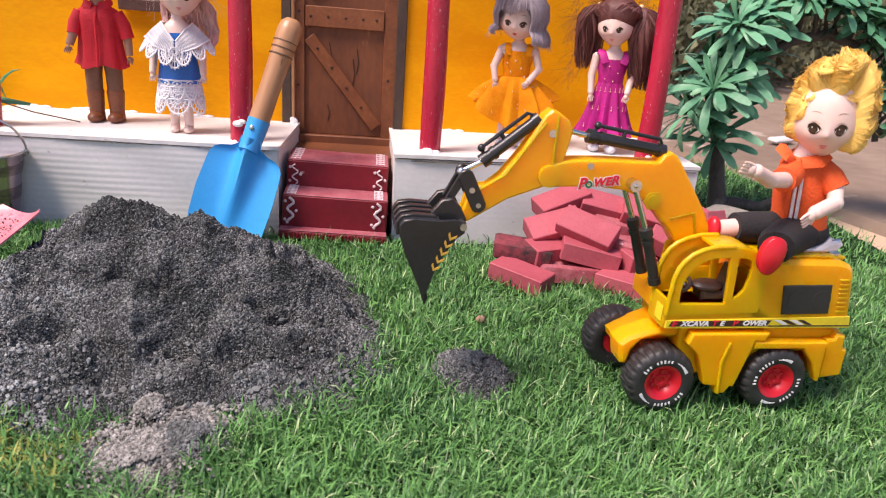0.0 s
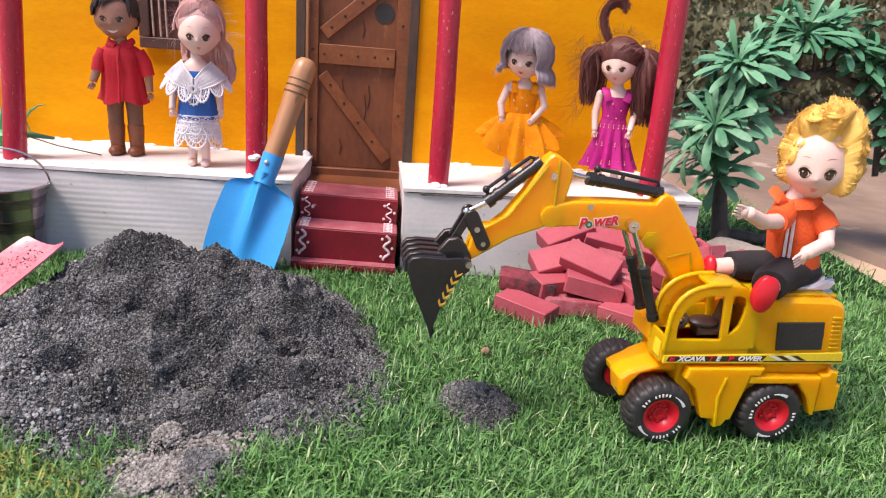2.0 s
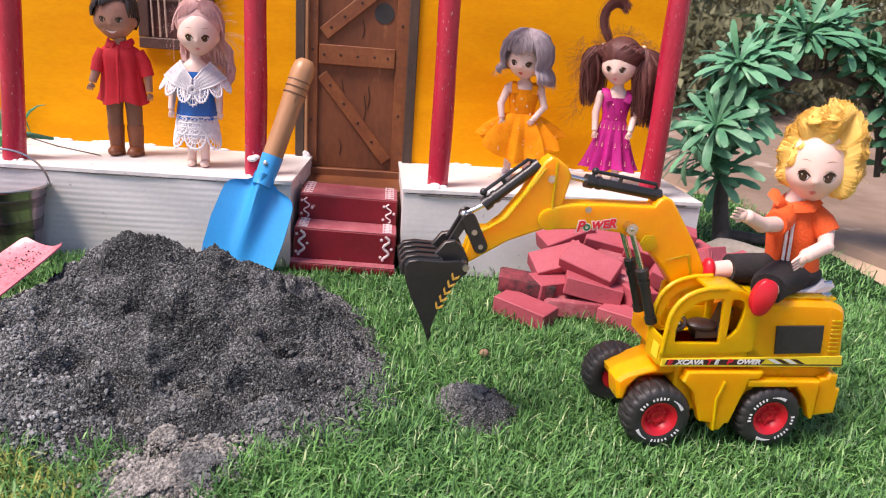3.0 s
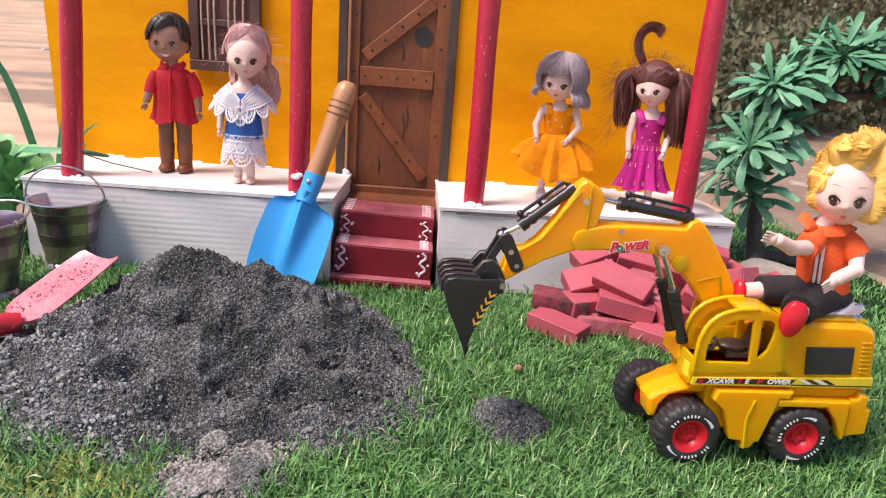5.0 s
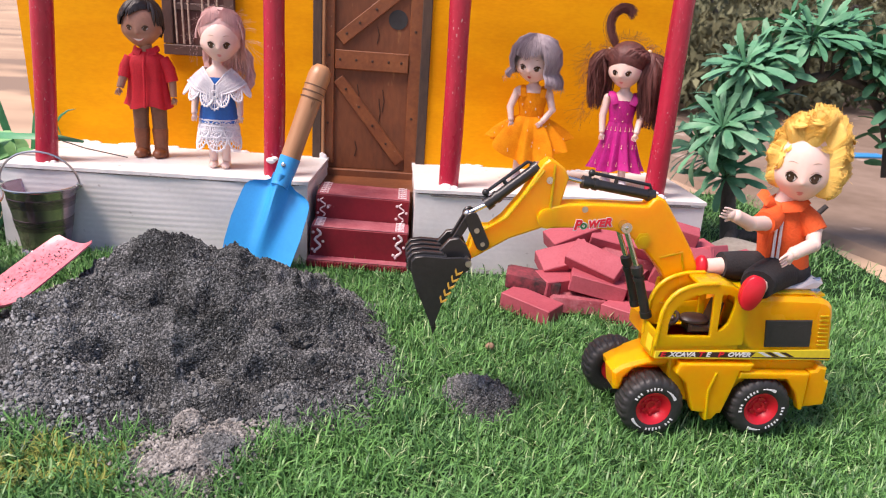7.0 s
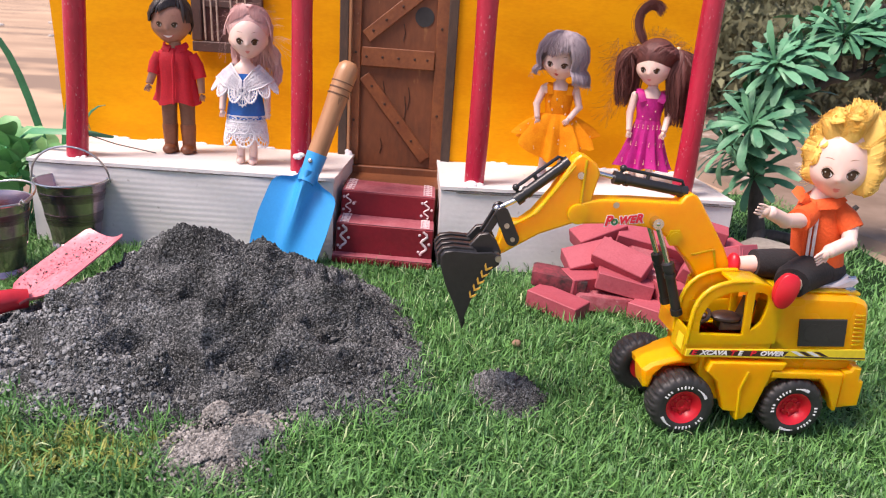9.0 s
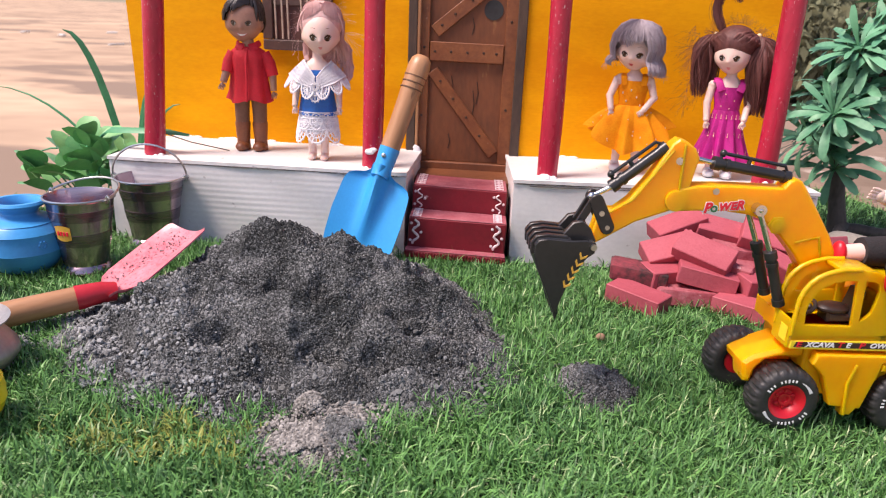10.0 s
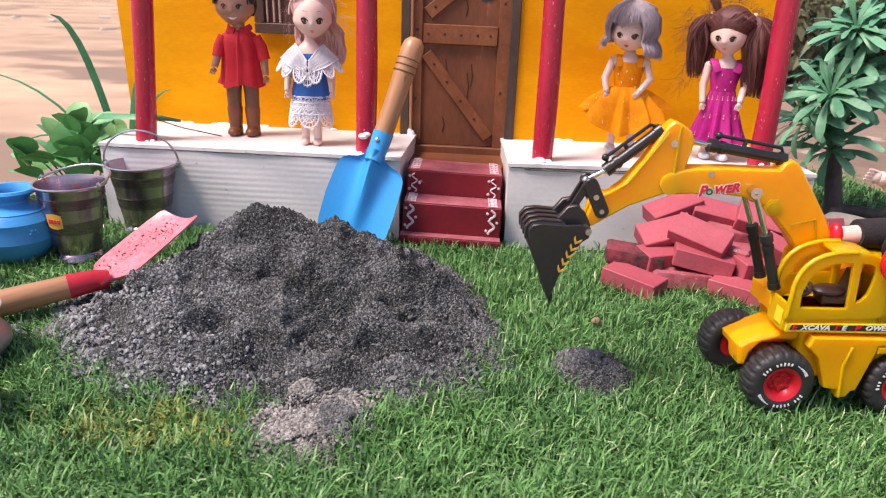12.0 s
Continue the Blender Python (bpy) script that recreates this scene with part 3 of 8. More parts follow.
blob(c1, [(-0.258, 0.016, H, 0.004), (-0.262, 0.012, H, 0.003), (-0.275, 0.0135, H, 0.0022)])
blob(c2, [(-0.0385, 0.0115, H + 0.017, 0.0052), (-0.035, 0.0115, H + 0.019, 0.004), (-0.03, 0.016, H, 0.005), (-0.047, 0.014, H, 0.003), (-0.042, 0.012, H, 0.003)])
blob(c3, [(0.137, 0.0115, H + 0.001, 0.0065), (0.145, 0.013, H, 0.005), (0.131, 0.014, H, 0.004)])
blob(c4, [(0.350, 0.022, H + 0.001, 0.0055), (0.357, 0.0225, H + 0.002, 0.0055), (0.362, 0.027, H, 0.004), (0.352, 0.023, H + 0.006, 0.003)])

# door, its frame and threshold
DY = 0.132
door = part("door", Geo().box((0.093, 0.005, 0.30), (0.0452, DY + 0.0026, 0.218)), DOORWOOD, house, "brown boarded door with diagonal braces and a black peephole")


def batten(name, x0, z0, x1, z1, w, y, t, parent, material, label=""):
    a = math.atan2(z1 - z0, x1 - x0)
    L = math.hypot(x1 - x0, z1 - z0)
    return part(name, Geo().box((L, t, w), ((x0 + x1) / 2, y, (z0 + z1) / 2), 0, None, 0.0006) if abs(a) < 1e-6 else Geo().box((L, t, w), (0, 0, 0), 0, Matrix.Translation(((x0 + x1) / 2, y, (z0 + z1) / 2)) @ Matrix.Rotation(-a, 4, "Y"), 0.0006), material, parent, label)


batten("stile", 0.0, 0.074, 0.0, 0.36, 0.011, DY - 0.0012, 0.0045, door, DOORTRIM)
batten("stile", 0.0955, 0.068, 0.0955, 0.36, 0.0145, DY - 0.0012, 0.0045, door, DOORTRIM)
batten("rail", 0.0065, 0.1912, 0.088, 0.1905, 0.0205, DY - 0.003, 0.004, door, DOORTRIM)
batten("brace", 0.011, 0.212, 0.083, 0.272, 0.014, DY - 0.0018, 0.0035, door, DOORTRIM)
batten("brace", 0.010, 0.170, 0.083, 0.079, 0.013, DY - 0.0018, 0.0035, door, DOORTRIM)
g = Geo()
g.tube([(0.0745, DY - 0.0006, 0.2365), (0.0745, DY + 0.001, 0.2365)], 0.0105, n=28)
part("peephole", g, BLACKHOLE, door, "round black peephole")
for x, z, y in [(0.012, 0.1910, 5), (0.030, 0.1912, 5), (0.048, 0.1908, 5), (0.066, 0.1910, 5), (0.080, 0.1908, 5), (0.019, 0.219, 4), (0.033, 0.231, 4), (0.051, 0.246, 4), (0.068, 0.26, 4), (0.019, 0.159, 4), (0.034, 0.140, 4), (0.050, 0.120, 4), (0.066, 0.100, 4), (-0.001, 0.12, 3.6), (0.0, 0.195, 3.6), (0.001, 0.255, 3.6), (0.094, 0.13, 3.6), (0.0945, 0.225, 3.6), (0.095, 0.27, 3.6)]:
    part("nail", Geo().ell((x, DY - y * 0.001, z), (0.0015, 0.0008, 0.0015), n=8, k=5), NAIL, door)
for x, z0, z1 in [(0.031, 0.145, 0.165), (0.056, 0.12, 0.15), (0.060, 0.135, 0.16), (0.030, 0.083, 0.1), (0.052, 0.21, 0.228)]:
    part("scored_line", Geo().tube([(x, DY - 0.0002, z0), (x + 0.002, DY - 0.0003, (z0 + z1) / 2), (x, DY - 0.0002, z1)], 0.0005, n=5), NAIL, door, "dark scored grain line")
frame_l = part("door_frame", Geo().box((0.010, 0.010, 0.29), (-0.0125, 0.128, 0.217)), DARKWOOD, house, "dark weathered door post")
part("door_frame", Geo().box((0.0105, 0.010, 0.29), (0.1065, 0.126, 0.2185)), DARKWOOD, house, "dark weathered door post")
part("door_jamb", Geo().box((0.0035, 0.006, 0.285), (-0.0058, 0.1262, 0.213)), BEECH, frame_l, "pale wooden strip")
part("glue_blob", Geo().ell((-0.0045, 0.122, 0.080), (0.0045, 0.003, 0.006), n=10, k=6).ell((-0.006, 0.1215, 0.084), (0.003, 0.002, 0.003), n=8, k=5), GLUE, frame_l, "blob of white glue")
part("threshold", Geo().box((0.112, 0.05, 0.012), (0.047, 0.150, 0.062)).box((0.105, 0.06, 0.060), (0.05, 0.100, 0.030)), DOORWOOD, house, "brown board under the door")

# window with reed bars
win = part("window_frame", Geo().box((0.078, 0.006, 0.011), (-0.141, 0.123, 0.1905)).box((0.011, 0.006, 0.10), (-0.1745, 0.123, 0.2465)).box((0.011, 0.006, 0.10), (-0.1075, 0.123, 0.2465)).box((0.078, 0.006, 0.011), (-0.141, 0.123, 0.3025)), WINDOWWOOD, house, "dark brown toy window with pale reed bars")
part("shutter_panel", Geo().box((0.058, 0.003, 0.102), (-0.141, 0.1255, 0.2465)), SHUTTER, win)
part("cross_rail", Geo().box((0.056, 0.0025, 0.0075), (-0.141, 0.1228, 0.236)), WINDOWWOOD, win)
for i, x in enumerate((-0.1655, -0.158, -0.1515, -0.136, -0.129, -0.120)):
    part("reed_bar", Geo().tube([(x, 0.1222, 0.197), (x - 0.0008, 0.1215, 0.25), (x + 0.0005, 0.1222, 0.297)], 0.0011, n=6), STRAWBAR, win)

# ---- steps ----
STEPS = pose(0.0045, 0, 0, 0, 2.0, 2.5)
steps = thing("toy_steps", "maroon card steps with white painted scrolls before the door", "steps", STEPS)


def step(x1, y0, y1, z1, z0=-0.004):
    t = part("step", Geo().box((x1, y1 - y0, z1 - z0), (x1 / 2, (y0 + y1) / 2, (z0 + z1) / 2), ch=0.0012), MAROON, steps)
    part("tread", Geo().box((x1 - 0.001, y1 - y0 - 0.001, 0.0012), (x1 / 2, (y0 + y1) / 2, z1 + 0.0002), ch=0.0004), TREAD, t, "dusty faded tread")
    return t


step(0.0955, 0.014, 0.062, 0.0655)
step(0.0965, -0.018, 0.0135, 0.0405)
g = Geo().box((0.0985, 0.012, 0.007), (0.0478, -0.0245, 0.0065), ch=0.0008)
for i in range(34):
    g.box((0.0016, 0.002, 0.0048), (0.001 + i * 0.0029, -0.0302, 0.0062), 0, Matrix.Translation((0, 0, 0)), 0.0003)
part("bottom_flange", g, MAROON, steps, "corrugated maroon card flange")
part("flange_top", Geo().box((0.098, 0.0115, 0.001), (0.0478, -0.0245, 0.0105), ch=0.0003), TREAD, steps, "dusty faded tread")
for x, side in ((0.0075, 1), (0.0875, -1)):
    for zb, zt, y in ((0.043, 0.062, 0.0135), (0.0135, 0.0385, -0.0185)):
        pts = [(x + 0.0027 * math.sin(i * 0.68 + zb * 300), y - 0.0004, zb + (zt - zb) * i / 18) for i in range(19)]
        part("painted_scroll", Geo().tube(pts, [0.0010 + 0.0005 * math.sin(i * 1.7) ** 2 for i in range(19)], n=6, flat=0.6), CHALK, steps, "white painted scroll")
        for k in range(3):
            zz = zb + (zt - zb) * (0.15 + 0.35 * k)
            part("painted_dot", Geo().ell((x + (0.0052 if k % 2 else -0.0048), y - 0.0004, zz), (0.0015, 0.0007, 0.0015), n=8, k=5), CHALK, steps)
    for zt, y0, y1 in ((0.0662, 0.018, 0.058), (0.0412, -0.016, 0.010)):
        g = Geo()
        for k in range(6):
            yy = y0 + (y1 - y0) * k / 5
            d = (y1 - y0) / 10
            g.tube([(x - 0.0042, yy, zt + 0.0004), (x, yy + d, zt + 0.0005), (x + 0.0042, yy, zt + 0.0004)], 0.0006, n=5)
            g.tube([(x - 0.0042, yy + d, zt + 0.0003), (x, yy, zt + 0.0004), (x + 0.0042, yy + d, zt + 0.0003)], 0.0006, n=5)
        part("painted_zigzag", g, CHALK, steps, "white painted zigzag")

# ---- ash heap ----
PEAK = Vector((-0.088, -0.142))
ANG = [(-180, 0.116), (-166, 0.127), (-150, 0.163), (-115, 0.180), (-94, 0.184), (-80, 0.192), (-60, 0.214), (-46, 0.226), (-29, 0.224), (-8, 0.188), (8, 0.168), (34, 0.150), (60, 0.112), (90, 0.098), (130, 0.100), (160, 0.110), (180, 0.116)]


def reach(a):
    for (a0, r0), (a1, r1) in zip(ANG, ANG[1:]):
        if a <= a1:
            t = (a - a0) / (a1 - a0)
            t = t * t * (3 - 2 * t)
            return r0 + (r1 - r0) * t
    return ANG[-1][1]


# dents and humps: x, y, reach across, reach away, height
DENTS = ((-0.128, -0.186, 0.023, 0.017, -0.011), (-0.088, -0.262, 0.023, 0.015, -0.010), (0.052, -0.229, 0.020, 0.012, -0.009), (-0.182, -0.168, 0.034, 0.034, -0.024), (-0.022, -0.072, 0.034, 0.034, -0.010), (-0.085, -0.140, 0.030, 0.024, 0.006), (-0.004, -0.226, 0.020, 0.010, 0.006), (0.044, -0.188, 0.020, 0.010, 0.004), (-0.150, -0.224, 0.018, 0.012, 0.006), (0.056, -0.116, 0.020, 0.016, 0.007), (-0.146, -0.292, 0.014, 0.010, 0.005), (-0.118, -0.255, 0.012, 0.010, 0.004), (-0.058, -0.232, 0.012, 0.010, 0.004), (0.020, -0.288, 0.022, 0.012, -0.004), (-0.038, -0.150, 0.022, 0.012, 0.003), (0.078, -0.198, 0.012, 0.010, 0.004))
# slumped edges: from x, y to x, y, half height, softness
SLUMPS = ((-0.158, -0.217, -0.050, -0.206, 0.0042, 0.008), (-0.046, -0.172, 0.042, -0.150, 0.0060, 0.011), (-0.040, -0.214, 0.038, -0.203, 0.0062, 0.010), (-0.050, -0.254, -0.004, -0.247, 0.0085, 0.008), (-0.004, -0.272, 0.034, -0.258, 0.0048, 0.007), (0.026, -0.213, 0.076, -0.200, 0.0062, 0.009), (-0.110, -0.236, -0.064, -0.246, 0.0045, 0.008), (-0.100, -0.176, -0.060, -0.172, 0.0040, 0.009), (-0.075, -0.292, -0.030, -0.284, 0.0036, 0.007), (0.044, -0.262, 0.082, -0.240, 0.0034, 0.007), (-0.176, -0.240, -0.132, -0.262, 0.0040, 0.008), (0.036, -0.140, 0.086, -0.150, 0.0045, 0.009))


def heap_height(x, y):
    """Height of the ash above the turf; negative outside."""
    dx, dy = x - PEAK.x, y - PEAK.y
    d = math.hypot(dx, dy)
    a = math.degrees(math.atan2(dy, dx))
    r = reach(a) * (1 + 0.06 * noise.noise(Vector((math.cos(radians(a)) * 4, math.sin(radians(a)) * 4, 3))) + 0.05 * noise.noise(Vector((x * 55, y * 55, 9))))
    q = d / r
    if q >= 1:
        return -0.09 * (q - 1)
    h = 0.0665 * (1 - (math.sqrt(q * q + 0.020) - 0.0139) ** 1.10)
    amp = min(1, (1 - q) * 4.5)
    calm = 1 - 0.55 * min(1.0, max(0.0, (y + 0.155) / 0.03))
    # the edges wander a little
    wx = x + 0.006 * noise.noise(Vector((x * 48, y * 48, 21)))
    wy = y + 0.009 * noise.noise(Vector((x * 40, y * 40, 31)))
    rough = 0.0085 * noise.noise(Vector((x * 13, y * 31, 0.3))) + 0.0026 * noise.noise(Vector((x * 36, y * 80, 4))) + 0.0014 * noise.noise(Vector((x * 125, y * 125, 14)))
    rough += 0.0095 * (0.5 - 2 * abs(noise.noise(Vector((wx * 27 + wy * 9 + 1.3, wy * 38 - wx * 7, 6)))))
    for hx, hy, rx, ry, hh in DENTS:
        rough += 0.95 * hh * math.exp(-((wx - hx) / rx) ** 2 - ((wy - hy) / ry) ** 2)
    for x0, y0, x1, y1, hh, soft in SLUMPS:
        ex, ey = x1 - x0, y1 - y0
        L = math.hypot(ex, ey)
        along = ((wx - x0) * ex + (wy - y0) * ey) / L / L
        if -0.3 < along < 1.3:
            side = ((wx - x0) * ey - (wy - y0) * ex) / L / (1.35 * soft)
            if abs(side) < 3.5:
                end = min(1.0, (along + 0.3) / 0.4, (1.3 - along) / 0.4)
                rough -= 2.0 * hh * side * math.exp(0.5 - side * side / 2) * end
    h += amp * calm * rough
    # slumped ledges: the slope breaks into short flat treads and steep crumbling faces, here and there
    for step, wander, cut, seed in ((0.0165, 1.6, 0.62, 3), (0.0075, 1.4, 0.60, 8)):
        s = h / step + wander * noise.noise(Vector((x * 14, y * 18, seed))) + 0.22 * noise.noise(Vector((x * 75, y * 75, seed)))
        base = math.floor(s)
        f = s - base
        f = 0.16 * f / cut if f < cut else 0.16 + 0.84 * ((f - cut) / (1 - cut)) ** 1.15
        mix = min(1.0, max(0.0, (0.8 if seed == 3 else 0.12) + 1.1 * noise.noise(Vector((x * 20, y * 20, seed + 40))))) * amp * (0.5 + 0.5 * calm)
        h += (base + f - s) * step * mix
    return h


def clumps(x, y):
    """Small crumbs and clods: rounded cells, thick in some places and crushed flat in others."""
    lumpy = 0.62 + 0.75 * noise.noise(Vector((x * 34, y * 34, 12)))
    p = Vector((x + 0.0012 * noise.noise(Vector((x * 300, y * 300, 1))), y + 0.0012 * noise.noise(Vector((x * 300, y * 300, 2))), 0.0))
    big = 0.42 - noise.voronoi(p * 165)[0][0]
    mid = 0.42 - noise.voronoi(p * 310)[0][0]
    return max(0.30, lumpy) * (0.0030 * big + 0.0062 * mid) + 0.0009 * noise.noise(Vector((x * 800, y * 800, 2)))


heap = thing("ash_heap", "large heap of dark grey ash sand with clods on the lawn", "sand heap", kind="stuff")
NX, NY = 560, 400
X0, X1, Y0, Y1 = -0.29, 0.15, -0.345, -0.028
pos = []
for j in range(NY + 1):
    for i in range(NX + 1):
        x, y = X0 + (X1 - X0) * i / NX, Y0 + (Y1 - Y0) * j / NY
        h = heap_height(x, y)
        fine = clumps(x, y) if h > -0.012 else 0.0
        pos.append((x, y, max(-0.012, h + fine)))
pos = np.array(pos)
quads = []
for j in range(NY):
    for i in range(NX):
        a = j * (NX + 1) + i
        q = (a, a + 1, a + NX + 2, a + NX + 1)
        if max(pos[k][2] for k in q) > -0.010:
            quads.append(q)
me = raw_mesh("ash_surface", pos, quads, np.zeros((0, 3), int), ASH)
tagged(part("ash_surface", me, None, heap), kind="stuff")

t5 = (1 + 5 ** 0.5) / 2
ICO = np.array([(-1, t5, 0), (1, t5, 0), (-1, -t5, 0), (1, -t5, 0), (0, -1, t5), (0, 1, t5), (0, -1, -t5), (0, 1, -t5), (t5, 0, -1), (t5, 0, 1), (-t5, 0, -1), (-t5, 0, 1)]) / 1.9
ICOF = np.array([(0, 11, 5), (0, 5, 1), (0, 1, 7), (0, 7, 10), (0, 10, 11), (1, 5, 9), (5, 11, 4), (11, 10, 2), (10, 7, 6), (7, 1, 8), (3, 9, 4), (3, 4, 2), (3, 2, 6), (3, 6, 8), (3, 8, 9), (4, 9, 5), (2, 4, 11), (6, 2, 10), (8, 6, 7), (9, 8, 1)])


def grains(name, centres, radii, material, parent, label=""):
    """Loose lumps, each an uneven little solid."""
    rng = np.random.default_rng(5)
    n = len(centres)
    v = ICO[None] * (1 + rng.uniform(-0.38, 0.38, (n, 12, 1))) * np.asarray(radii)[:, None, None] * rng.uniform(0.75, 1.25, (n, 1, 3)) + np.asarray(centres)[:, None, :]
    f = ICOF[None] + (np.arange(n) * 12)[:, None, None]
    return tagged(part(name, raw_mesh(name, v.reshape(-1, 3), np.zeros((0, 4), int), f.reshape(-1, 3), material, False), None, parent, label), kind="stuff")


rnd = random.Random(11)
cs, rs = [], []
while len(cs) < 9000:
    x, y = rnd.uniform(X0, X1), rnd.uniform(Y0, Y1)
    h = heap_height(x, y)
    if h > -0.006:
        low = max(0.0, 1 - h / 0.03)
        clod = noise.noise(Vector((x * 45, y * 45, 8)))
        if rnd.random() > 0.25 + 1.2 * clod + 0.3 * low:
            continue
        r = rnd.uniform(0.0004, 0.0009) + (rnd.random() ** 10) * 0.0016 * (0.25 + low)
        cs.append((x, y, h + clumps(x, y) + r * 0.2))
        rs.append(r)
grains("ash_grains", cs, rs, GRAIN, heap)
# paler clods, thickest at the heap's front left foot
cs, rs = [], []
while len(cs) < 9000:
    loose = rnd.random() < 0.14
    a = radians(rnd.gauss(-156, 14) if loose else rnd.gauss(-128, 26))
    q = rnd.uniform(0.94, 1.2) if loose else 1.02 - abs(rnd.gauss(0, 0.22))
    r0 = reach(math.degrees(math.atan2(math.sin(a), math.cos(a)))) * q
    x, y = PEAK.x + r0 * math.cos(a), PEAK.y + r0 * math.sin(a)
    if noise.noise(Vector((x * 60, y * 60, 5))) < -0.1:
        continue
    r = 0.00035 + 0.0014 * rnd.random() ** 5
    cs.append((x, y, max(0, heap_height(x, y) + clumps(x, y)) + r * 0.3))
    rs.append(r)
grains("ash_clods", cs, rs, CLOD, heap, "rounded grey clods at the heap's foot")

spill = thing("ash_spill", "pale whitish ash spilled on the turf before the heap", "ash", kind="stuff")


def patch(name, c, rx, ry, top, material, parent, seed, n=46, rot=0.0):
    """A low uneven patch of loose material."""
    g = Geo()
    for j in range(n + 1):
        for i in range(n + 1):
            u, w = -1.25 + 2.5 * i / n, -1.25 + 2.5 * j / n
            q = math.hypot(u, w) * (1 + 0.28 * noise.noise(Vector((u * 2, w * 2, seed))))
            z = top * (1 - q ** 2) + top * 0.5 * noise.noise(Vector((u * 7, w * 7, seed + 2))) * (q < 1)
            x, y = u * rx, w * ry
            g.v.append((c[0] + x * math.cos(rot) - y * math.sin(rot), c[1] + x * math.sin(rot) + y * math.cos(rot), max(-0.006, z)))
    for j in range(n):
        for i in range(n):
            a = j * (n + 1) + i
            q = (a, a + 1, a + n + 2, a + n + 1)
            if max(g.v[k][2] for k in q) > -0.005:
                g.f.append(q)
                g.m.append(0)
    return tagged(part(name, g, material, parent), kind="stuff")


def patch_grains(name, c, rx, ry, top, material, parent, count, rmin, rmax, seed, rot=0.0):
    rnd = random.Random(seed)
    cs, rs = [], []
    for _ in range(count):
        a, q = rnd.uniform(0, 2 * math.pi), min(1.3, abs(rnd.gauss(0, 0.6)))
        x, y = q * rx * math.cos(a), q * ry * math.sin(a)
        if noise.noise(Vector((x * 75, y * 75, seed))) < -0.12 + 0.25 * (q > 0.9) - 0.4 * (q < 0.4):
            continue
        r = rmin + (rmax - rmin) * rnd.random() ** 3
        cs.append((c[0] + x * math.cos(rot) - y * math.sin(rot), c[1] + x * math.sin(rot) + y * math.cos(rot), max(0, top * (1 - q * q)) + r * 0.4 + 0.001))
        rs.append(r)
    grains(name, cs, rs, material, parent)


patch("spill_surface", (-0.006, -0.352), 0.024, 0.025, 0.004, PALEASH, spill, 3)
patch_grains("spill_grains", (-0.004, -0.349), 0.034, 0.034, 0.004, PALEGRAIN, spill, 9000, 0.0003, 0.0012, 4)
patch_grains("spill_edge", (0.014, -0.322), 0.030, 0.020, 0.004, PALEGRAIN, spill, 1300, 0.0004, 0.0018, 14)
patch_grains("spill_dark_crumbs", (0.012, -0.340), 0.024, 0.030, 0.005, GRAIN, spill, 4600, 0.0003, 0.0011, 24)
patch_grains("spill_tongue", (-0.010, -0.320), 0.013, 0.014, 0.012, PALEGRAIN, spill, 2600, 0.0003, 0.0011, 6)
pile = thing("small_ash_pile", "small dark grey ash pile on the turf", "sand pile", kind="stuff")
patch("pile_surface", (0.166, -0.259), 0.027, 0.020, 0.0125, PILEASH, pile, 8, n=70, rot=-0.6)
patch_grains("pile_grains", (0.166, -0.259), 0.028, 0.021, 0.0120, GRAIN, pile, 4200, 0.0003, 0.0008, 9, rot=-0.6)

# ---- toy excavator ----
EX = pose(0.273, -0.297, 0.0, 0, 0, 6.1)
digger = thing("toy_excavator", "yellow plastic wheeled toy excavator with a black bucket", "toy excavator", EX)
MM = 0.001


def mm(pts):
    return [tuple(v * MM for v in p) for p in pts]


def sheet(outer, holes, y0, y1, mx=None):
    """A flat panel of the profile outer with openings, between y0 and y1."""
    bm = bmesh.new()
    loops = []
    for loop in (outer, *holes):
        vs = [bm.verts.new((p[0], y0, p[1])) for p in loop]
        loops.append(vs)
        for i in range(len(vs)):
            bm.edges.new((vs[i - 1], vs[i]))
    bmesh.ops.triangle_fill(bm, use_beauty=True, use_dissolve=False, edges=bm.edges[:])
    got = bmesh.ops.extrude_face_region(bm, geom=bm.faces[:])
    for v in got["geom"]:
        if isinstance(v, bmesh.types.BMVert):
            v.co.y = y1
    bm.verts.index_update()
    g = Geo()
    g.add([v.co.copy() for v in bm.verts], [[v.index for v in f.verts] for f in bm.faces], 0, mx)
    bm.free()
    return g


# wheels
def tyre_geo():
    """A fat tyre: the tread's lugs are cut into the one skin, staggered from side to side."""
    g = Geo()
    prof = [(10.8, 2.2), (11.6, 0.9), (13.5, 0.1), (16.5, -0.3), (19.0, 0.0), (20.6, 0.8), (21.6, 2.0), (22.2, 3.4), (22.4, 5.5), (22.4, 8.4), (22.4, 9.4), (22.4, 12.4), (22.2, 14.6), (21.6, 16.0), (20.6, 17.2), (19.0, 18.0), (16.5, 18.3), (13.5, 17.9), (11.6, 17.1), (10.8, 15.8)]
    n, lugs = 176, 22
    vs, fs = [], []
    for r, z in prof:
        for j in range(n):
            a = 2 * math.pi * j / n
            half = 0.0 if z < 8.9 else 0.5
            high = ((j / n * lugs + half) % 1.0) < 0.62
            lug = (0.75 if r > 21 else 0.35) if (r > 20 and high) else 0.0
            vs.append(((r + lug) * MM * math.sin(a), z * MM, (r + lug) * MM * math.cos(a)))
    for i in range(len(prof) - 1):
        fs += [(i * n + j, i * n + (j + 1) % n, (i + 1) * n + (j + 1) % n, (i + 1) * n + j) for j in range(n)]
    return g.add(vs, fs)


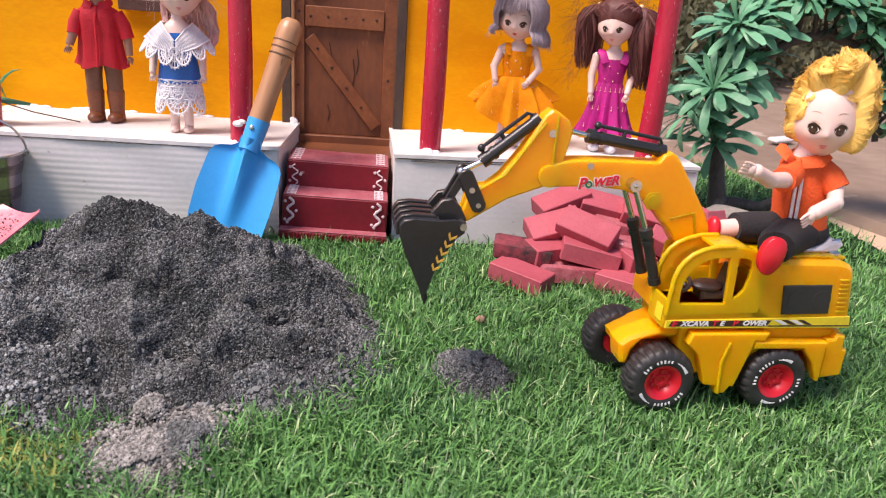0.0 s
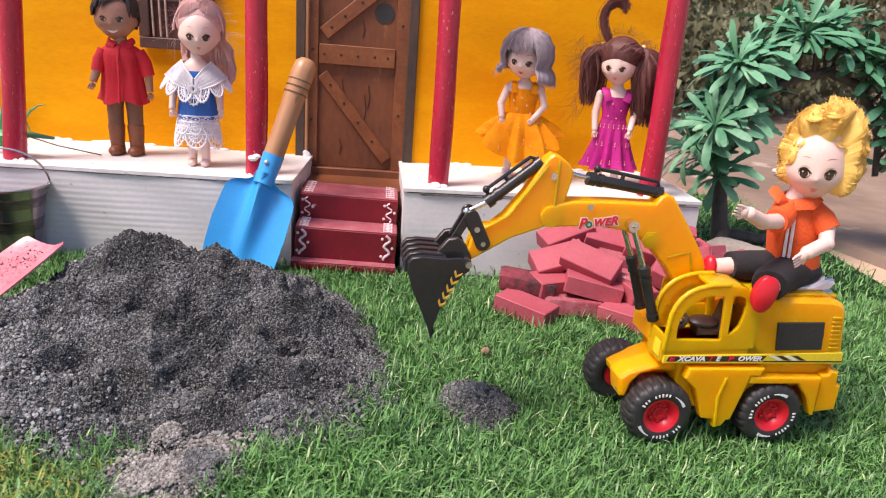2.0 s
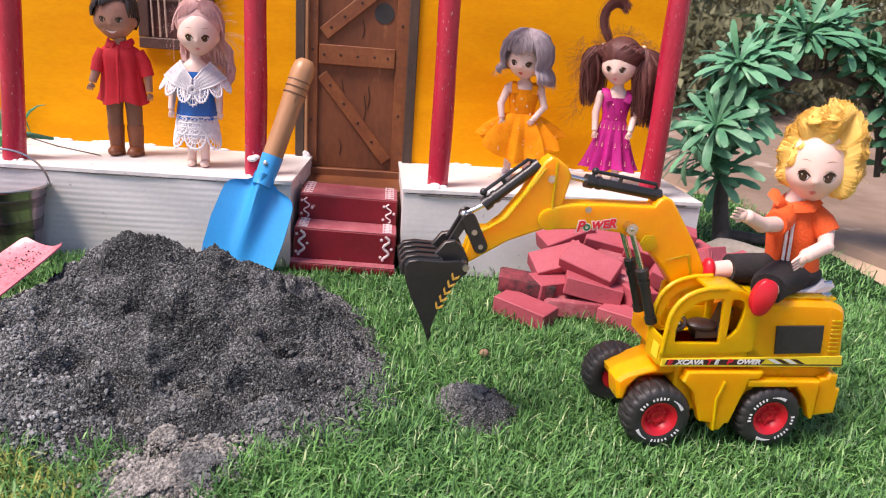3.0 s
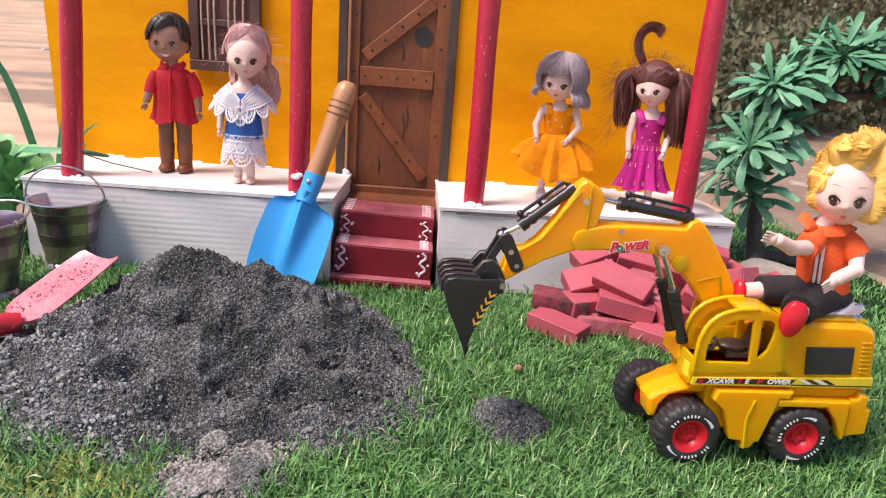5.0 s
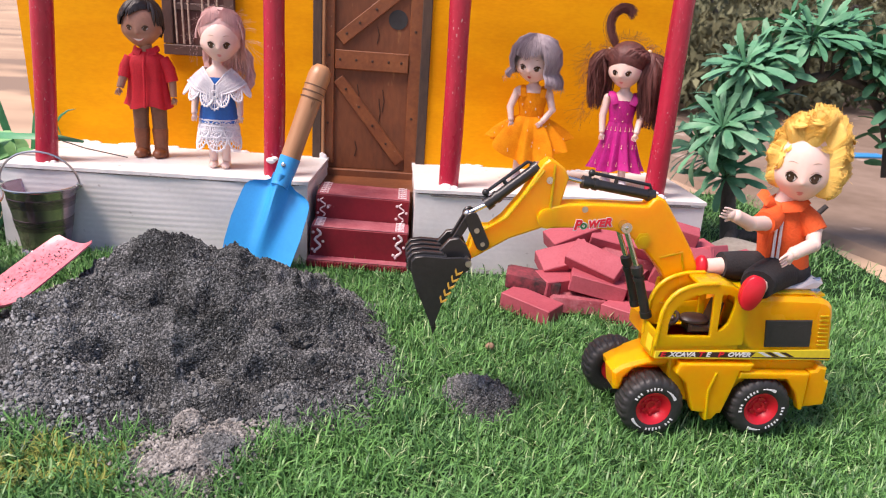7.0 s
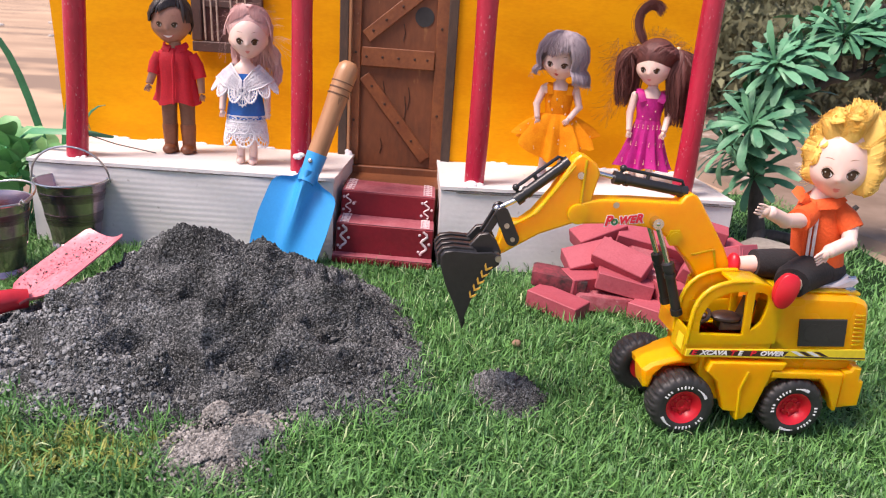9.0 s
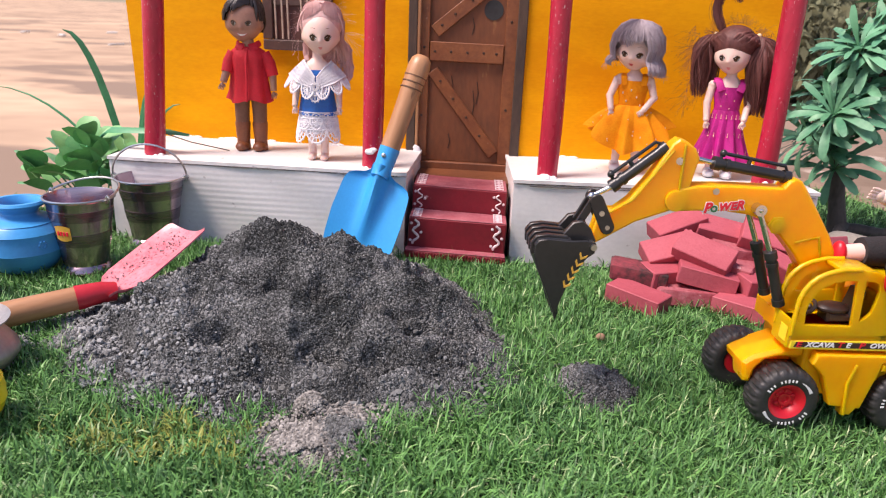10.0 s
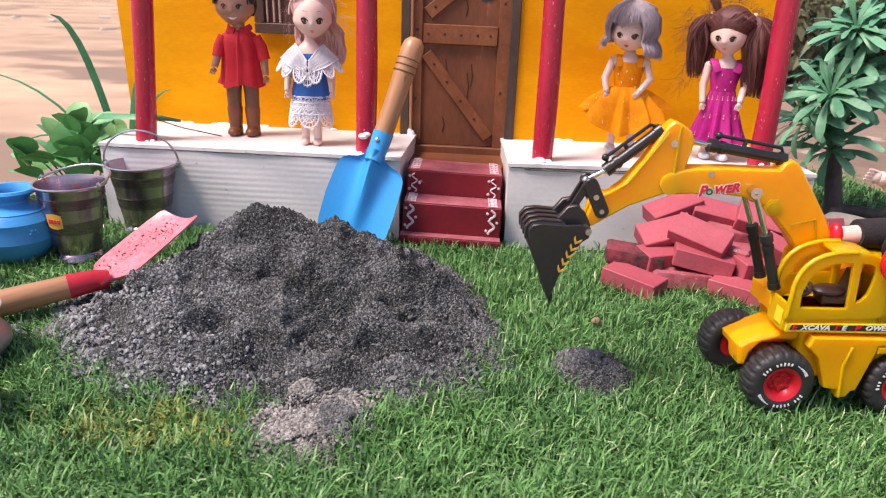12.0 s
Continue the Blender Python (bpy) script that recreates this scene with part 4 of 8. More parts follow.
def rim_geo():
    g = Geo()
    prof = [(0.0, 4.6), (2.2, 4.6), (2.7, 3.6), (4.4, 3.4), (4.9, 4.4), (7.2, 4.6), (8.6, 3.0), (9.6, 1.8), (11.0, 0.9), (12.6, 0.25), (13.0, 1.4), (11.0, 3.4), (11.0, 16), (8, 16.6), (0, 15.8)]
    g.lathe([(max(r, 0.01) * MM, z * MM) for r, z in prof], 0, n=40, mx=Matrix.Rotation(radians(-90), 4, "X"))
    for k in range(6):
        g.box((2.0 * MM, 1.2 * MM, 2.8 * MM), (0, 0, 0), 0, Matrix.Rotation(k * math.pi / 3, 4, "Y") @ Matrix.Translation((0, 4.1 * MM, 6.0 * MM)), 0.0003)
    return g


def mark_geo(a0):
    """White moulded marks on the tyre's flank: two rows of plain bars and two wedges."""
    g = Geo()
    for base in (a0, a0 + 180):
        for i in range(9):
            if i == 3:
                continue
            a = radians(base + 9 * i)
            g.box((1.2 * MM, 0.3 * MM, (1.9 if i % 3 else 2.5) * MM), (0, 0, 0), 0, Matrix.Rotation(a, 4, "Y") @ Matrix.Translation((0, -0.32 * MM, 16.0 * MM)), 0.0001)
        for s in range(4):
            a = radians(base + 92 + 9 * s)
            g.box((2.8 * MM, 0.3 * MM, (0.6 + 0.5 * s) * MM), (0, 0, 0), 0, Matrix.Rotation(a, 4, "Y") @ Matrix.Translation((0, -0.25 * MM, 16.4 * MM)), 0.0001)
    return g


tyre_me, rim_me = tyre_geo().mesh("tyre", RUBBER, 40), rim_geo().mesh("rim", RIMRED, 40)
for u, v, turn, a0 in ((-1, 0.0, 0, -60), (70.5, 0.0, 0, -95), (-8, 70.0, 1, 0), (70.5, 70.0, 1, 40)):
    wheel = new("wheel")
    wheel.parent = digger
    wheel.matrix_basis = pose(u * MM, v * MM, 20.4 * MM, 0, 0, 180 * turn) @ Matrix.Diagonal((0.885, 1, 0.885, 1))
    part("tyre", tyre_me, None, wheel, "black treaded plastic tyre")
    part("rim", rim_me, None, wheel, "bright red rim")
    part("tyre_marking", mark_geo(a0), PRINTWHITE, wheel, "white moulded marks on the tyre flank")
for u in (-1, 70.5):
    part("axle", Geo().tube([(u * MM, 14 * MM, 21.2 * MM), (u * MM, 56 * MM, 21.2 * MM)], 3 * MM, n=12), TOYBLACK, digger)

# chassis
front = Geo()
front.prism(mm([(-25, 31), (-26.5, 40), (-21, 44.5), (-9, 48.5), (3, 51.5), (14, 53.0), (14, 46), (6, 44), (-4, 44.5), (-13, 42), (-18, 36), (-20, 27), (-24, 27.5)]), 11 * MM, 28 * MM, ch=0.002)
front.prism(mm([(-18, 28), (-19, 32.5), (-14, 35.5), (-5, 39.5), (6, 44), (14, 46), (14, 34), (-6, 27)]), 26 * MM, 56 * MM, ch=0.0022)
part("front_mudguard", front, TOYYELLOW, digger)
part("chassis", Geo().prism(mm([(8, 40), (8, 53.2), (60, 52.6), (98, 52.0), (110, 50.0), (112, 46), (112, 38), (104, 36), (60, 36), (44, 22), (20, 22)]), 8 * MM, 62 * MM, ch=0.0012), TOYYELLOW, digger)
for v0, v1 in ((1.0, 8.0), (62.0, 69.0)):
    part("side_skirt", Geo().prism(mm([(12, 51.6), (60, 51.6), (58, 46.5), (51.5, 46.5), (50.8, 41.2), (44.3, 16.7), (41.8, 16.7), (39, 12.3), (33.4, 12.3), (32.4, 17.3), (25, 18.4), (17.6, 38.1), (10, 45)]), v0 * MM, v1 * MM, ch=0.0008), TOYYELLOW, digger)
    part("mudguard", Geo().prism(mm([(51.8, 41.4), (51.8, 46), (98.2, 45.4), (98.9, 19.4), (96.9, 19.4), (91.5, 32), (84, 41.2)]), v0 * MM, v1 * MM, ch=0.0008), TOYYELLOW, digger)
part("step_plate", Geo().prism(mm([(33.4, 12.8), (31.6, 34), (35, 46), (36.4, 46), (33.4, 34), (35.2, 12.8)]), -0.4 * MM, 2 * MM, ch=0.0004), TOYYELLOW, digger)
rear = Geo().prism(mm([(99.4, 20), (99.4, 46), (104, 46.6), (105, 49.6), (111, 48.4), (111.4, 40), (114.5, 39), (114.5, 22)]), 3 * MM, 66 * MM, ch=0.0012)
part("rear_bumper", rear, TOYYELLOW, digger)
part("underbody", Geo().box((0.10, 0.034, 0.016), (0.04, 0.035, 0.028)), TOYBLACK, digger, "black underbody")
part("turntable", Geo().tube([(0.052, 0.035, 0.046), (0.052, 0.035, 0.060)], 0.026, n=36).box((0.05, 0.05, 0.004), (0.075, 0.035, 0.052)), TOYBLACK, digger, "black turntable")

# upper body
body = Geo()
body.prism(mm([(46, 54), (46, 93), (49, 95.8), (94, 95.2), (99, 94.4), (103, 92.6), (105.6, 89.6), (107, 85), (111, 59), (111, 53.8), (60, 53.8)]), 4 * MM, 63 * MM, ch=0.0026)
body.prism(mm([(-5.8, 53.9), (-5.2, 66), (-3, 68.6), (47, 68.6), (60, 60), (60, 53.9)]), 4.2 * MM, 26 * MM, ch=0.001)
body.prism(mm([(0, 54), (0, 65), (4, 68), (47, 68), (60, 60), (60, 54)]), 26 * MM, 62.8 * MM, ch=0.001)
upper = part("upper_body", body, TOYYELLOW, digger)
part("engine_panel", Geo().prism(mm([(65.2, 62.6), (62.6, 80.6), (93.0, 81.2), (95.0, 63.2)]), 3.0 * MM, 5.0 * MM, ch=0.0004).tube([(0.0725, 0.0031, 0.0720), (0.0725, 0.0028, 0.0720)], 0.0058, n=20).tube([(0.088, 0.0031, 0.0720), (0.088, 0.0028, 0.0720)], 0.0058, n=20), PANELBLACK, upper, "black engine grille panel")
for i in range(8):
    part("louvre", Geo().box((0.006, 0.0012, 0.0012), (0.1025 - i * 0.0003, 0.0036, 0.0645 + i * 0.0028), ch=0.0003), TOYYELLOW, upper)
part("deck_ledge", Geo().box((0.012, 0.016, 0.0022), (0.098, 0.020, 0.0945), ch=0.0008).box((0.046, 0.05, 0.0016), (0.072, 0.034, 0.0962), ch=0.0008), TOYYELLOW, upper)
knob = Geo().tube([(0.0975, 0.018, 0.0952), (0.0975, 0.018, 0.0967)], 0.0052, n=20).tube([(0.0975, 0.018, 0.0967), (0.0975, 0.018, 0.1002)], 0.0018, n=12)
knob.tube([(0.0975, 0.018, 0.1002), (0.098, 0.0175, 0.1027), (0.1005, 0.017, 0.1034), (0.1015, 0.017, 0.1017)], 0.0016, n=10)
part("hook", knob, CHROME, upper, "small chrome hook on a round base")

# cab with arched windows
outer = mm([(-5.4, 62), (-5.0, 72), (-4.2, 84.3), (-2.4, 90), (0.4, 94.4), (4.2, 98.0), (9.4, 100.7), (17.7, 103.0), (28.1, 103.4), (37, 102.6), (44, 99.4), (48, 95.4), (50, 90), (50, 64)])
win_a = mm([(1.0, 69.3), (0.5, 77.1), (1.2, 81.5), (2.8, 85.5), (5.0, 89.6), (8.2, 92.8), (13.8, 95.8), (20, 97), (26.4, 97.2), (27.6, 83), (28.4, 69.1)])
win_b = mm([(31.4, 96.9), (36, 96.8), (39.4, 95.4), (40.6, 91), (40.2, 85), (38.5, 77.7), (35.6, 74.2), (32.4, 72.2)])
cab = part("cab", sheet(outer, [win_a, win_b], 3.2 * MM, 5.6 * MM), TOYYELLOW, digger, "yellow cab with arched open windows", smooth=25)
part("far_side", sheet(outer, [win_a, win_b], 23.0 * MM, 25.0 * MM), TOYYELLOW, cab, smooth=25)
roof = Geo()
arch = [(0.4, 94.4), (4.2, 98.0), (9.4, 100.7), (17.7, 103.0), (28.1, 103.4), (37, 102.6), (44, 99.4), (48, 95.4)]
for a, b in zip(arch, arch[1:]):
    if a[0] >= 17:
        roof.prism(mm([a, b, (b[0], b[1] - 2), (a[0], a[1] - 2)]), 5.4 * MM, 24 * MM, ch=0.0003)
part("roof", roof, TOYYELLOW, cab, smooth=50)
for pts in ([(-5.4, 62), (-5.0, 72), (-4.2, 84.3), (-2.4, 90), (0.4, 94.4), (4.2, 98.0), (9.4, 100.7), (17.7, 103.0), (28.1, 103.4)],):
    for v in (4.4, 24.0):
        part("window_arch", Geo().tube([(u * MM, (v - 0.4) * MM, (w + 0.3) * MM) for u, w in pts], 1.5 * MM, n=8), TOYYELLOW, cab, smooth=60)
part("front_panel", Geo().prism(mm([(-6.2, 54), (-5.6, 71), (-4.2, 71), (-3.6, 55)]), 5 * MM, 24 * MM, ch=0.0004), TOYYELLOW, cab)
part("cab_floor", Geo().box((0.050, 0.018, 0.002), (0.0215, 0.0145, 0.0676)).box((0.002, 0.018, 0.018), (0.046, 0.0145, 0.078)), TOYYELLOW, cab)
part("seat", Geo().prism(mm([(17, 69), (16, 76), (29, 74.4), (33, 89), (37, 89), (34, 69)]), 8 * MM, 21 * MM, ch=0.0016).ell((0.0215, 0.014, 0.0765), (0.0100, 0.0072, 0.0034)), DRIVERSEAT, cab, "dark brown moulded driver's seat")
sw = Geo().tube([(0.0035, 0.013, 0.069), (0.0065, 0.013, 0.0765)], 0.0018, n=8)
ring = [(0.0068 + 0.0025 * math.cos(a), 0.013 + 0.0052 * math.sin(a), 0.0772 + 0.0035 * math.cos(a)) for a in [2 * math.pi * i / 16 for i in range(17)]]
sw.tube(ring, 0.0012, n=8).ell((0.0068, 0.013, 0.0772), (0.002, 0.003, 0.002))
part("steering_wheel", sw, DRIVERSEAT, cab, "dark brown steering wheel")
part("back_panel", Geo().prism(mm([(0, 68), (0, 82), (28, 84), (44, 88), (44, 68)]), 25.2 * MM, 26.4 * MM, ch=0.0003), TOYYELLOW, cab)
part("round_sticker", Geo().prism(mm([(-6.6, 57), (-6.2, 66), (-5.9, 66), (-6.1, 57)]), 7 * MM, 15 * MM, ch=0.00005), PRINTYELLOW, cab, "yellow front sticker")

# printed band along the side
band = part("printed_band", Geo().prism(mm([(-4.9, 54.3), (-4.5, 59.0), (52, 60.0), (109.4, 61.4), (110.6, 54.3)]), 2.9 * MM, 4.3 * MM, ch=0.00008), PRINTYELLOW, upper, "printed side band with white and red lettering")
part("band_back", Geo().prism(mm([(-3.0, 55.5), (-1.6, 58.7), (60, 59.2), (57, 55.4)]), 2.75 * MM, 3.2 * MM, ch=0.00004), PRINTDARK, band)
part("band_line", Geo().prism(mm([(58, 55.2), (58, 56.0), (110.4, 56.0), (110.4, 55.2)]), 2.75 * MM, 3.2 * MM, ch=0.00004), PRINTDARK, band)
for i in range(4):
    part("band_wedge", Geo().prism(mm([(61 + 5 * i, 59.4), (65 + 5 * i, 59.4), (71 + 5 * i, 56.4), (67.4 + 5 * i, 56.4)]), (2.65 - 0.01 * i) * MM, 3.1 * MM, ch=0.00004), PRINTDARK if i % 2 else PRINTWHITE, band)
for text, u, s, m in (("E", -0.2, 4.0, PRINTRED), ("XCAVA", 12.4, 3.3, PRINTWHITE), ("T", 24.2, 4.0, PRINTRED), ("E", 29.0, 3.3, PRINTWHITE), ("P", 37.0, 4.0, PRINTRED), ("OWER", 49.2, 3.3, PRINTWHITE)):
    letters(text, s * MM * 1.25, 0.12 * MM, m, band, pose(u * MM, 2.62 * MM, (57.0 + 0.008 * u) * MM) @ Matrix.Diagonal((1.22, 1, 1, 1)), shear=0.25, bold=0.16 * MM)

# the boom hangs a little lower about its foot, the stick swings a little about the boom's end
def swing(x, z, degrees):
    return Matrix.Translation((x, 0, z)) @ Matrix.Rotation(radians(degrees), 4, "Y") @ Matrix.Translation((-x, 0, -z))


ARM = Matrix.Translation((0.001, 0, 0)) @ swing(0.020, 0.092, -3.3)
STICK = ARM @ swing(-0.0735, 0.1395, 4.5)
HINGE = Vector((-0.1205, 0, 0.1125))
DROP = Matrix.Translation(STICK @ HINGE - HINGE)

# boom
part("boom_mount", Geo().prism(mm([(4, 67), (6, 95), (16, 101), (27, 98), (33, 88), (36, 67)]), 27.5 * MM, 31 * MM, ch=0.0008).prism(mm([(4, 67), (6, 93), (16, 99), (27, 96), (33, 85), (36, 67)]), 40 * MM, 43 * MM, ch=0.0008), TOYYELLOW, digger)
boom_poly = mm([(24, 88), (27, 101), (20, 116), (11, 131), (3, 144), (-0.5, 149), (-4, 151), (-8, 149.5), (-11, 145.5), (-20, 146), (-40, 147.5), (-60, 148), (-70, 146.5), (-77, 144.5), (-80, 140), (-78.5, 135.5), (-74, 133), (-62, 133), (-45, 132.5), (-30, 130), (-20, 126), (-10, 117), (0, 105), (8, 92), (14, 86)])
boom = part("boom", Geo().prism(boom_poly, 28 * MM, 41 * MM, ch=0.001), TOYYELLOW, digger, m=ARM)
part("boom_boss", Geo().tube([(-0.0735, 0.0268, 0.1395), (-0.0735, 0.0422, 0.1395)], 0.0062, n=28), TOYYELLOW, boom)
part("hexagon_boss", Geo().tube([(-0.0125, 0.0272, 0.1235), (-0.0125, 0.0285, 0.1235)], 0.0056, n=6), TOYYELLOW, boom)
part("bolt_boss", Geo().tube([(-0.0125, 0.0266, 0.1235), (-0.0125, 0.0285, 0.1235)], 0.0036, n=20), TOYYELLOW, boom)
part("rib", Geo().prism(mm([(-1, 113), (14, 116), (18, 96), (16.6, 96), (12.8, 114.4), (-0.4, 111.8)]), 27.5 * MM, 28.4 * MM, ch=0.0003), TOYYELLOW, boom)
part("screw", Geo().tube([(-0.0505, 0.0274, 0.1445), (-0.0505, 0.0286, 0.1445)], 0.0019, n=14), WIRE, boom, "small steel screw")
for ch, u, w, s, m in (("P", -55.0, 134.6, 6.6, PRINTRED), ("W", -45.2, 135.0, 4.9, PRINTRED), ("E", -40.0, 135.4, 4.9, PRINTRED), ("R", -36.0, 135.8, 5.8, PRINTRED), ("O", -50.8, 134.0, 3.9, PRINTGREEN)):
    at = pose(u * MM, 27.6 * MM, w * MM, 0, -4, 0)
    letters(ch, s * MM * 1.25, 0.1 * MM, m, boom, at, shear=0.3 if ch != "O" else 0, bold=0.35 * MM)
    letters(ch, s * MM * 1.25, 0.1 * MM, PRINTWHITE, boom, at @ pose(0, 0.2 * MM, 0), name="letter_outline", shear=0.3 if ch != "O" else 0, bold=0.75 * MM)


def ram(name, a, b, c, v, r_rod, r_bar, parent, pipe=True, label="", m=None):
    """A hydraulic ram: a chrome rod from a to b, a black barrel from b to c."""
    A, B, C = (Vector((p[0] * MM, v * MM, p[1] * MM)) for p in (a, b, c))
    d = (C - B).normalized()
    up = Vector((0, -1, 0)).cross(d).normalized()
    if up.z < 0:
        up = -up
    bar = Geo().tube([B, C], r_bar, n=16).tube([B - d * 0.0005, B + d * 0.004], r_bar * 1.25, n=16).tube([B + d * 0.0065, B + d * 0.009], r_bar * 1.2, n=16)
    bar.tube([C - d * 0.003, C + d * 0.001], r_bar * 1.2, n=16)
    ob = part(name, bar, TOYBLACK, parent, label or "black ram barrel with a chrome rod", m=m)
    part("rod", Geo().tube([A, B], r_rod, n=12).ell(A, r_rod * 1.7, n=12, k=7), CHROME, ob, "chrome rod")
    if pipe:
        L = (C - B).length
        p0, p1 = B + d * 0.004 + up * r_bar * 2.0, B + d * (L * 0.93) + up * r_bar * 1.9
        part("pipe", Geo().tube([B + d * 0.003 + up * r_bar * 0.8, p0, p0 + d * 0.003, p1, p1 + d * 0.002 - up * r_bar], r_bar * 0.34, n=8).ell(p0, r_bar * 0.7, n=10, k=6).tube([B + d * L * 0.45 + up * r_bar * 0.8, B + d * L * 0.45 + up * r_bar * 2.1], r_bar * 0.4, n=8), TOYBLACK, ob, "thin black pipe")
    return ob


ram("stick_ram", (-66, 164), (-51, 160), (-7, 150.5), 34.5, 1.5 * MM, 3.2 * MM, digger, m=ARM)
ram("boom_ram", (-27.4, 131.5), (-16.5, 106), (-5.6, 74), 23.5, 1.7 * MM, 3.0 * MM, digger, pipe=False)
ram("boom_ram", (-27.4, 131.5), (-16.5, 106), (-5.6, 74), 42.5, 1.7 * MM, 3.0 * MM, digger, pipe=False)
part("ram_eye", Geo().tube([(-0.0274, 0.021, 0.1315), (-0.0274, 0.0275, 0.1315)], 0.0034, n=18), CHROME, digger, "chrome ram eye")

# stick
stick = part("stick", Geo().prism(mm([(-79.5, 172), (-76, 175), (-72, 174), (-66, 170), (-63, 164.5), (-65.5, 150), (-67.5, 137), (-74, 133.5), (-95, 125), (-114, 112.5), (-119.5, 109.5), (-122.5, 112.5), (-119, 119), (-117.5, 126), (-113.5, 131.5), (-107, 132), (-100, 138), (-90, 152)]), 29 * MM, 40 * MM, ch=0.001), TOYYELLOW, digger, m=STICK)
part("rib", Geo().tube([(-0.0785, 0.0288, 0.1685), (-0.098, 0.0288, 0.1385), (-0.112, 0.0288, 0.1295)], 0.0009, n=6).tube([(-0.0725, 0.0288, 0.172), (-0.0722, 0.0288, 0.1425)], 0.0009, n=6), TOYYELLOW, stick)
part("screw", Geo().tube([(-0.0745, 0.0283, 0.1625), (-0.0745, 0.0295, 0.1625)], 0.0022, n=14), WIRE, stick, "small steel screw")
ram("bucket_ram", (-122.5, 133.5), (-111.5, 139.5), (-83, 163.5), 34.5, 1.5 * MM, 3.2 * MM, digger)
for v in (27.5, 40.5):
    part("link", Geo().prism([(-0.1205 + p[0], 0.1320 + p[1]) for p in arc(0, 0, 0.0042, 20, 200, 8)] + [(-0.1130 + p[0], 0.1165 + p[1]) for p in arc(0, 0, 0.0042, 200, 380, 8)], v * MM, (v + 2) * MM, ch=0.0005), TOYBLACK, digger, "black bucket link")
    part("push_link", Geo().prism(mm([(-124, 133.5), (-119.5, 131.5), (-127.5, 117), (-131.5, 119)]), (v + 2.2 if v < 30 else v - 2.2) * MM, (v + 4 if v < 30 else v - 0.3) * MM, ch=0.0004), TOYBLACK, digger, "black bucket link")
part("link_pin", Geo().tube([(-0.1172, 0.0268, 0.1250), (-0.1172, 0.0432, 0.1250)], 0.0016, n=12).tube([(-0.1130, 0.027, 0.1165), (-0.1130, 0.043, 0.1165)], 0.0014, n=12), WIRE, digger, "steel pin")

# bucket
side = mm([(-119.5, 108.5), (-119, 114.5), (-124.5, 116.2), (-133, 115.6), (-146.5, 116.4), (-152, 115.6), (-154.2, 112.5), (-154, 106.5), (-150.5, 95.5), (-145.5, 84.5), (-139.8, 71), (-138, 74), (-134.5, 85.5), (-129.5, 96.5), (-123.5, 105.5)])
shell = side[3:11]
back = Geo()
for (x0, z0), (x1, z1) in zip(shell, shell[1:]):
    d = Vector((x1 - x0, z1 - z0)).normalized()
    nrm = Vector((-d.y, d.x)) * 0.0018
    back.prism([(x0, z0), (x1, z1), (x1 + nrm.x, z1 + nrm.y), (x0 + nrm.x, z0 + nrm.y)], 16.5 * MM, 52.5 * MM, ch=0.0002)
bucket = part("bucket", back, TOYBLACK, digger, "black plastic bucket with gold chevrons", smooth=50, m=DROP)
for v in (16, 51):
    part("side_plate", Geo().prism(side, v * MM, (v + 2) * MM, ch=0.0005), TOYBLACK, bucket)
for i in range(4):
    v = 18 + i * 10.6
    part("tooth", Geo().prism(mm([(-143.5, 81), (-138.6, 65.5), (-136.8, 70), (-138.5, 79)]), v * MM, (v + 3.4) * MM, ch=0.0004), TOYBLACK, bucket)
for i in range(4):
    v = 20 + i * 8.5
    part("back_rib", Geo().prism(mm([(-134, 115), (-135, 117.2), (-146.5, 118), (-153, 117), (-156, 112.8), (-155.6, 106), (-153.6, 106), (-153.8, 112), (-151.5, 115), (-146, 116)]), v * MM, (v + 4) * MM, ch=0.0004), TOYBLACK, bucket)
for v in (24, 41):
    part("hinge_lug", Geo().prism(mm([(-118, 109), (-117.6, 114), (-121, 121), (-126, 125.5), (-131.5, 124.5), (-137, 117.5), (-134, 114), (-126, 110)]), v * MM, (v + 4) * MM, ch=0.0006), TOYBLACK, bucket)
part("hinge_pin", Geo().tube([(-0.1205, 0.0145, 0.1125), (-0.1205, 0.0545, 0.1125)], 0.0019, n=12), WIRE, bucket, "steel pin")
dv, pv = Vector((-0.43, -0.90)), Vector((0.90, -0.43))
for i in range(5):
    c = Vector((-126.6, 106.0)) + Vector((-8.0, -17.5)) * (i / 4)
    apex, tail = c + dv * 1.5, -dv * 1.7
    w0, w1 = c + pv * 2.3 - dv * 1.1, c - pv * 2.3 - dv * 1.1
    part("chevron", Geo().prism(mm([tuple(w0), tuple(apex), tuple(w1), tuple(w1 + tail), tuple(apex + tail), tuple(w0 + tail)]), 15.7 * MM, 16.2 * MM, ch=0.00003), PRINTGOLD, bucket, "gold chevron")

# ---- dolls ----
def hair_strand(g, path, r, mi, n=4):
    k = len(path)
    g.tube(path, [r * (0.6 + 0.6 * math.sin(math.pi * min(1, 0.25 + 0.75 * i / (k - 1)))) * (0.35 if i == k - 1 else 1) for i in range(k)], mi, n)


def rounded(pts):
    """Cuts the corners of a path twice."""
    for _ in range(2):
        out = [pts[0]]
        for a, b in zip(pts, pts[1:]):
            out += [a.lerp(b, 0.25), a.lerp(b, 0.75)]
        pts = out + [pts[-1]]
    return pts


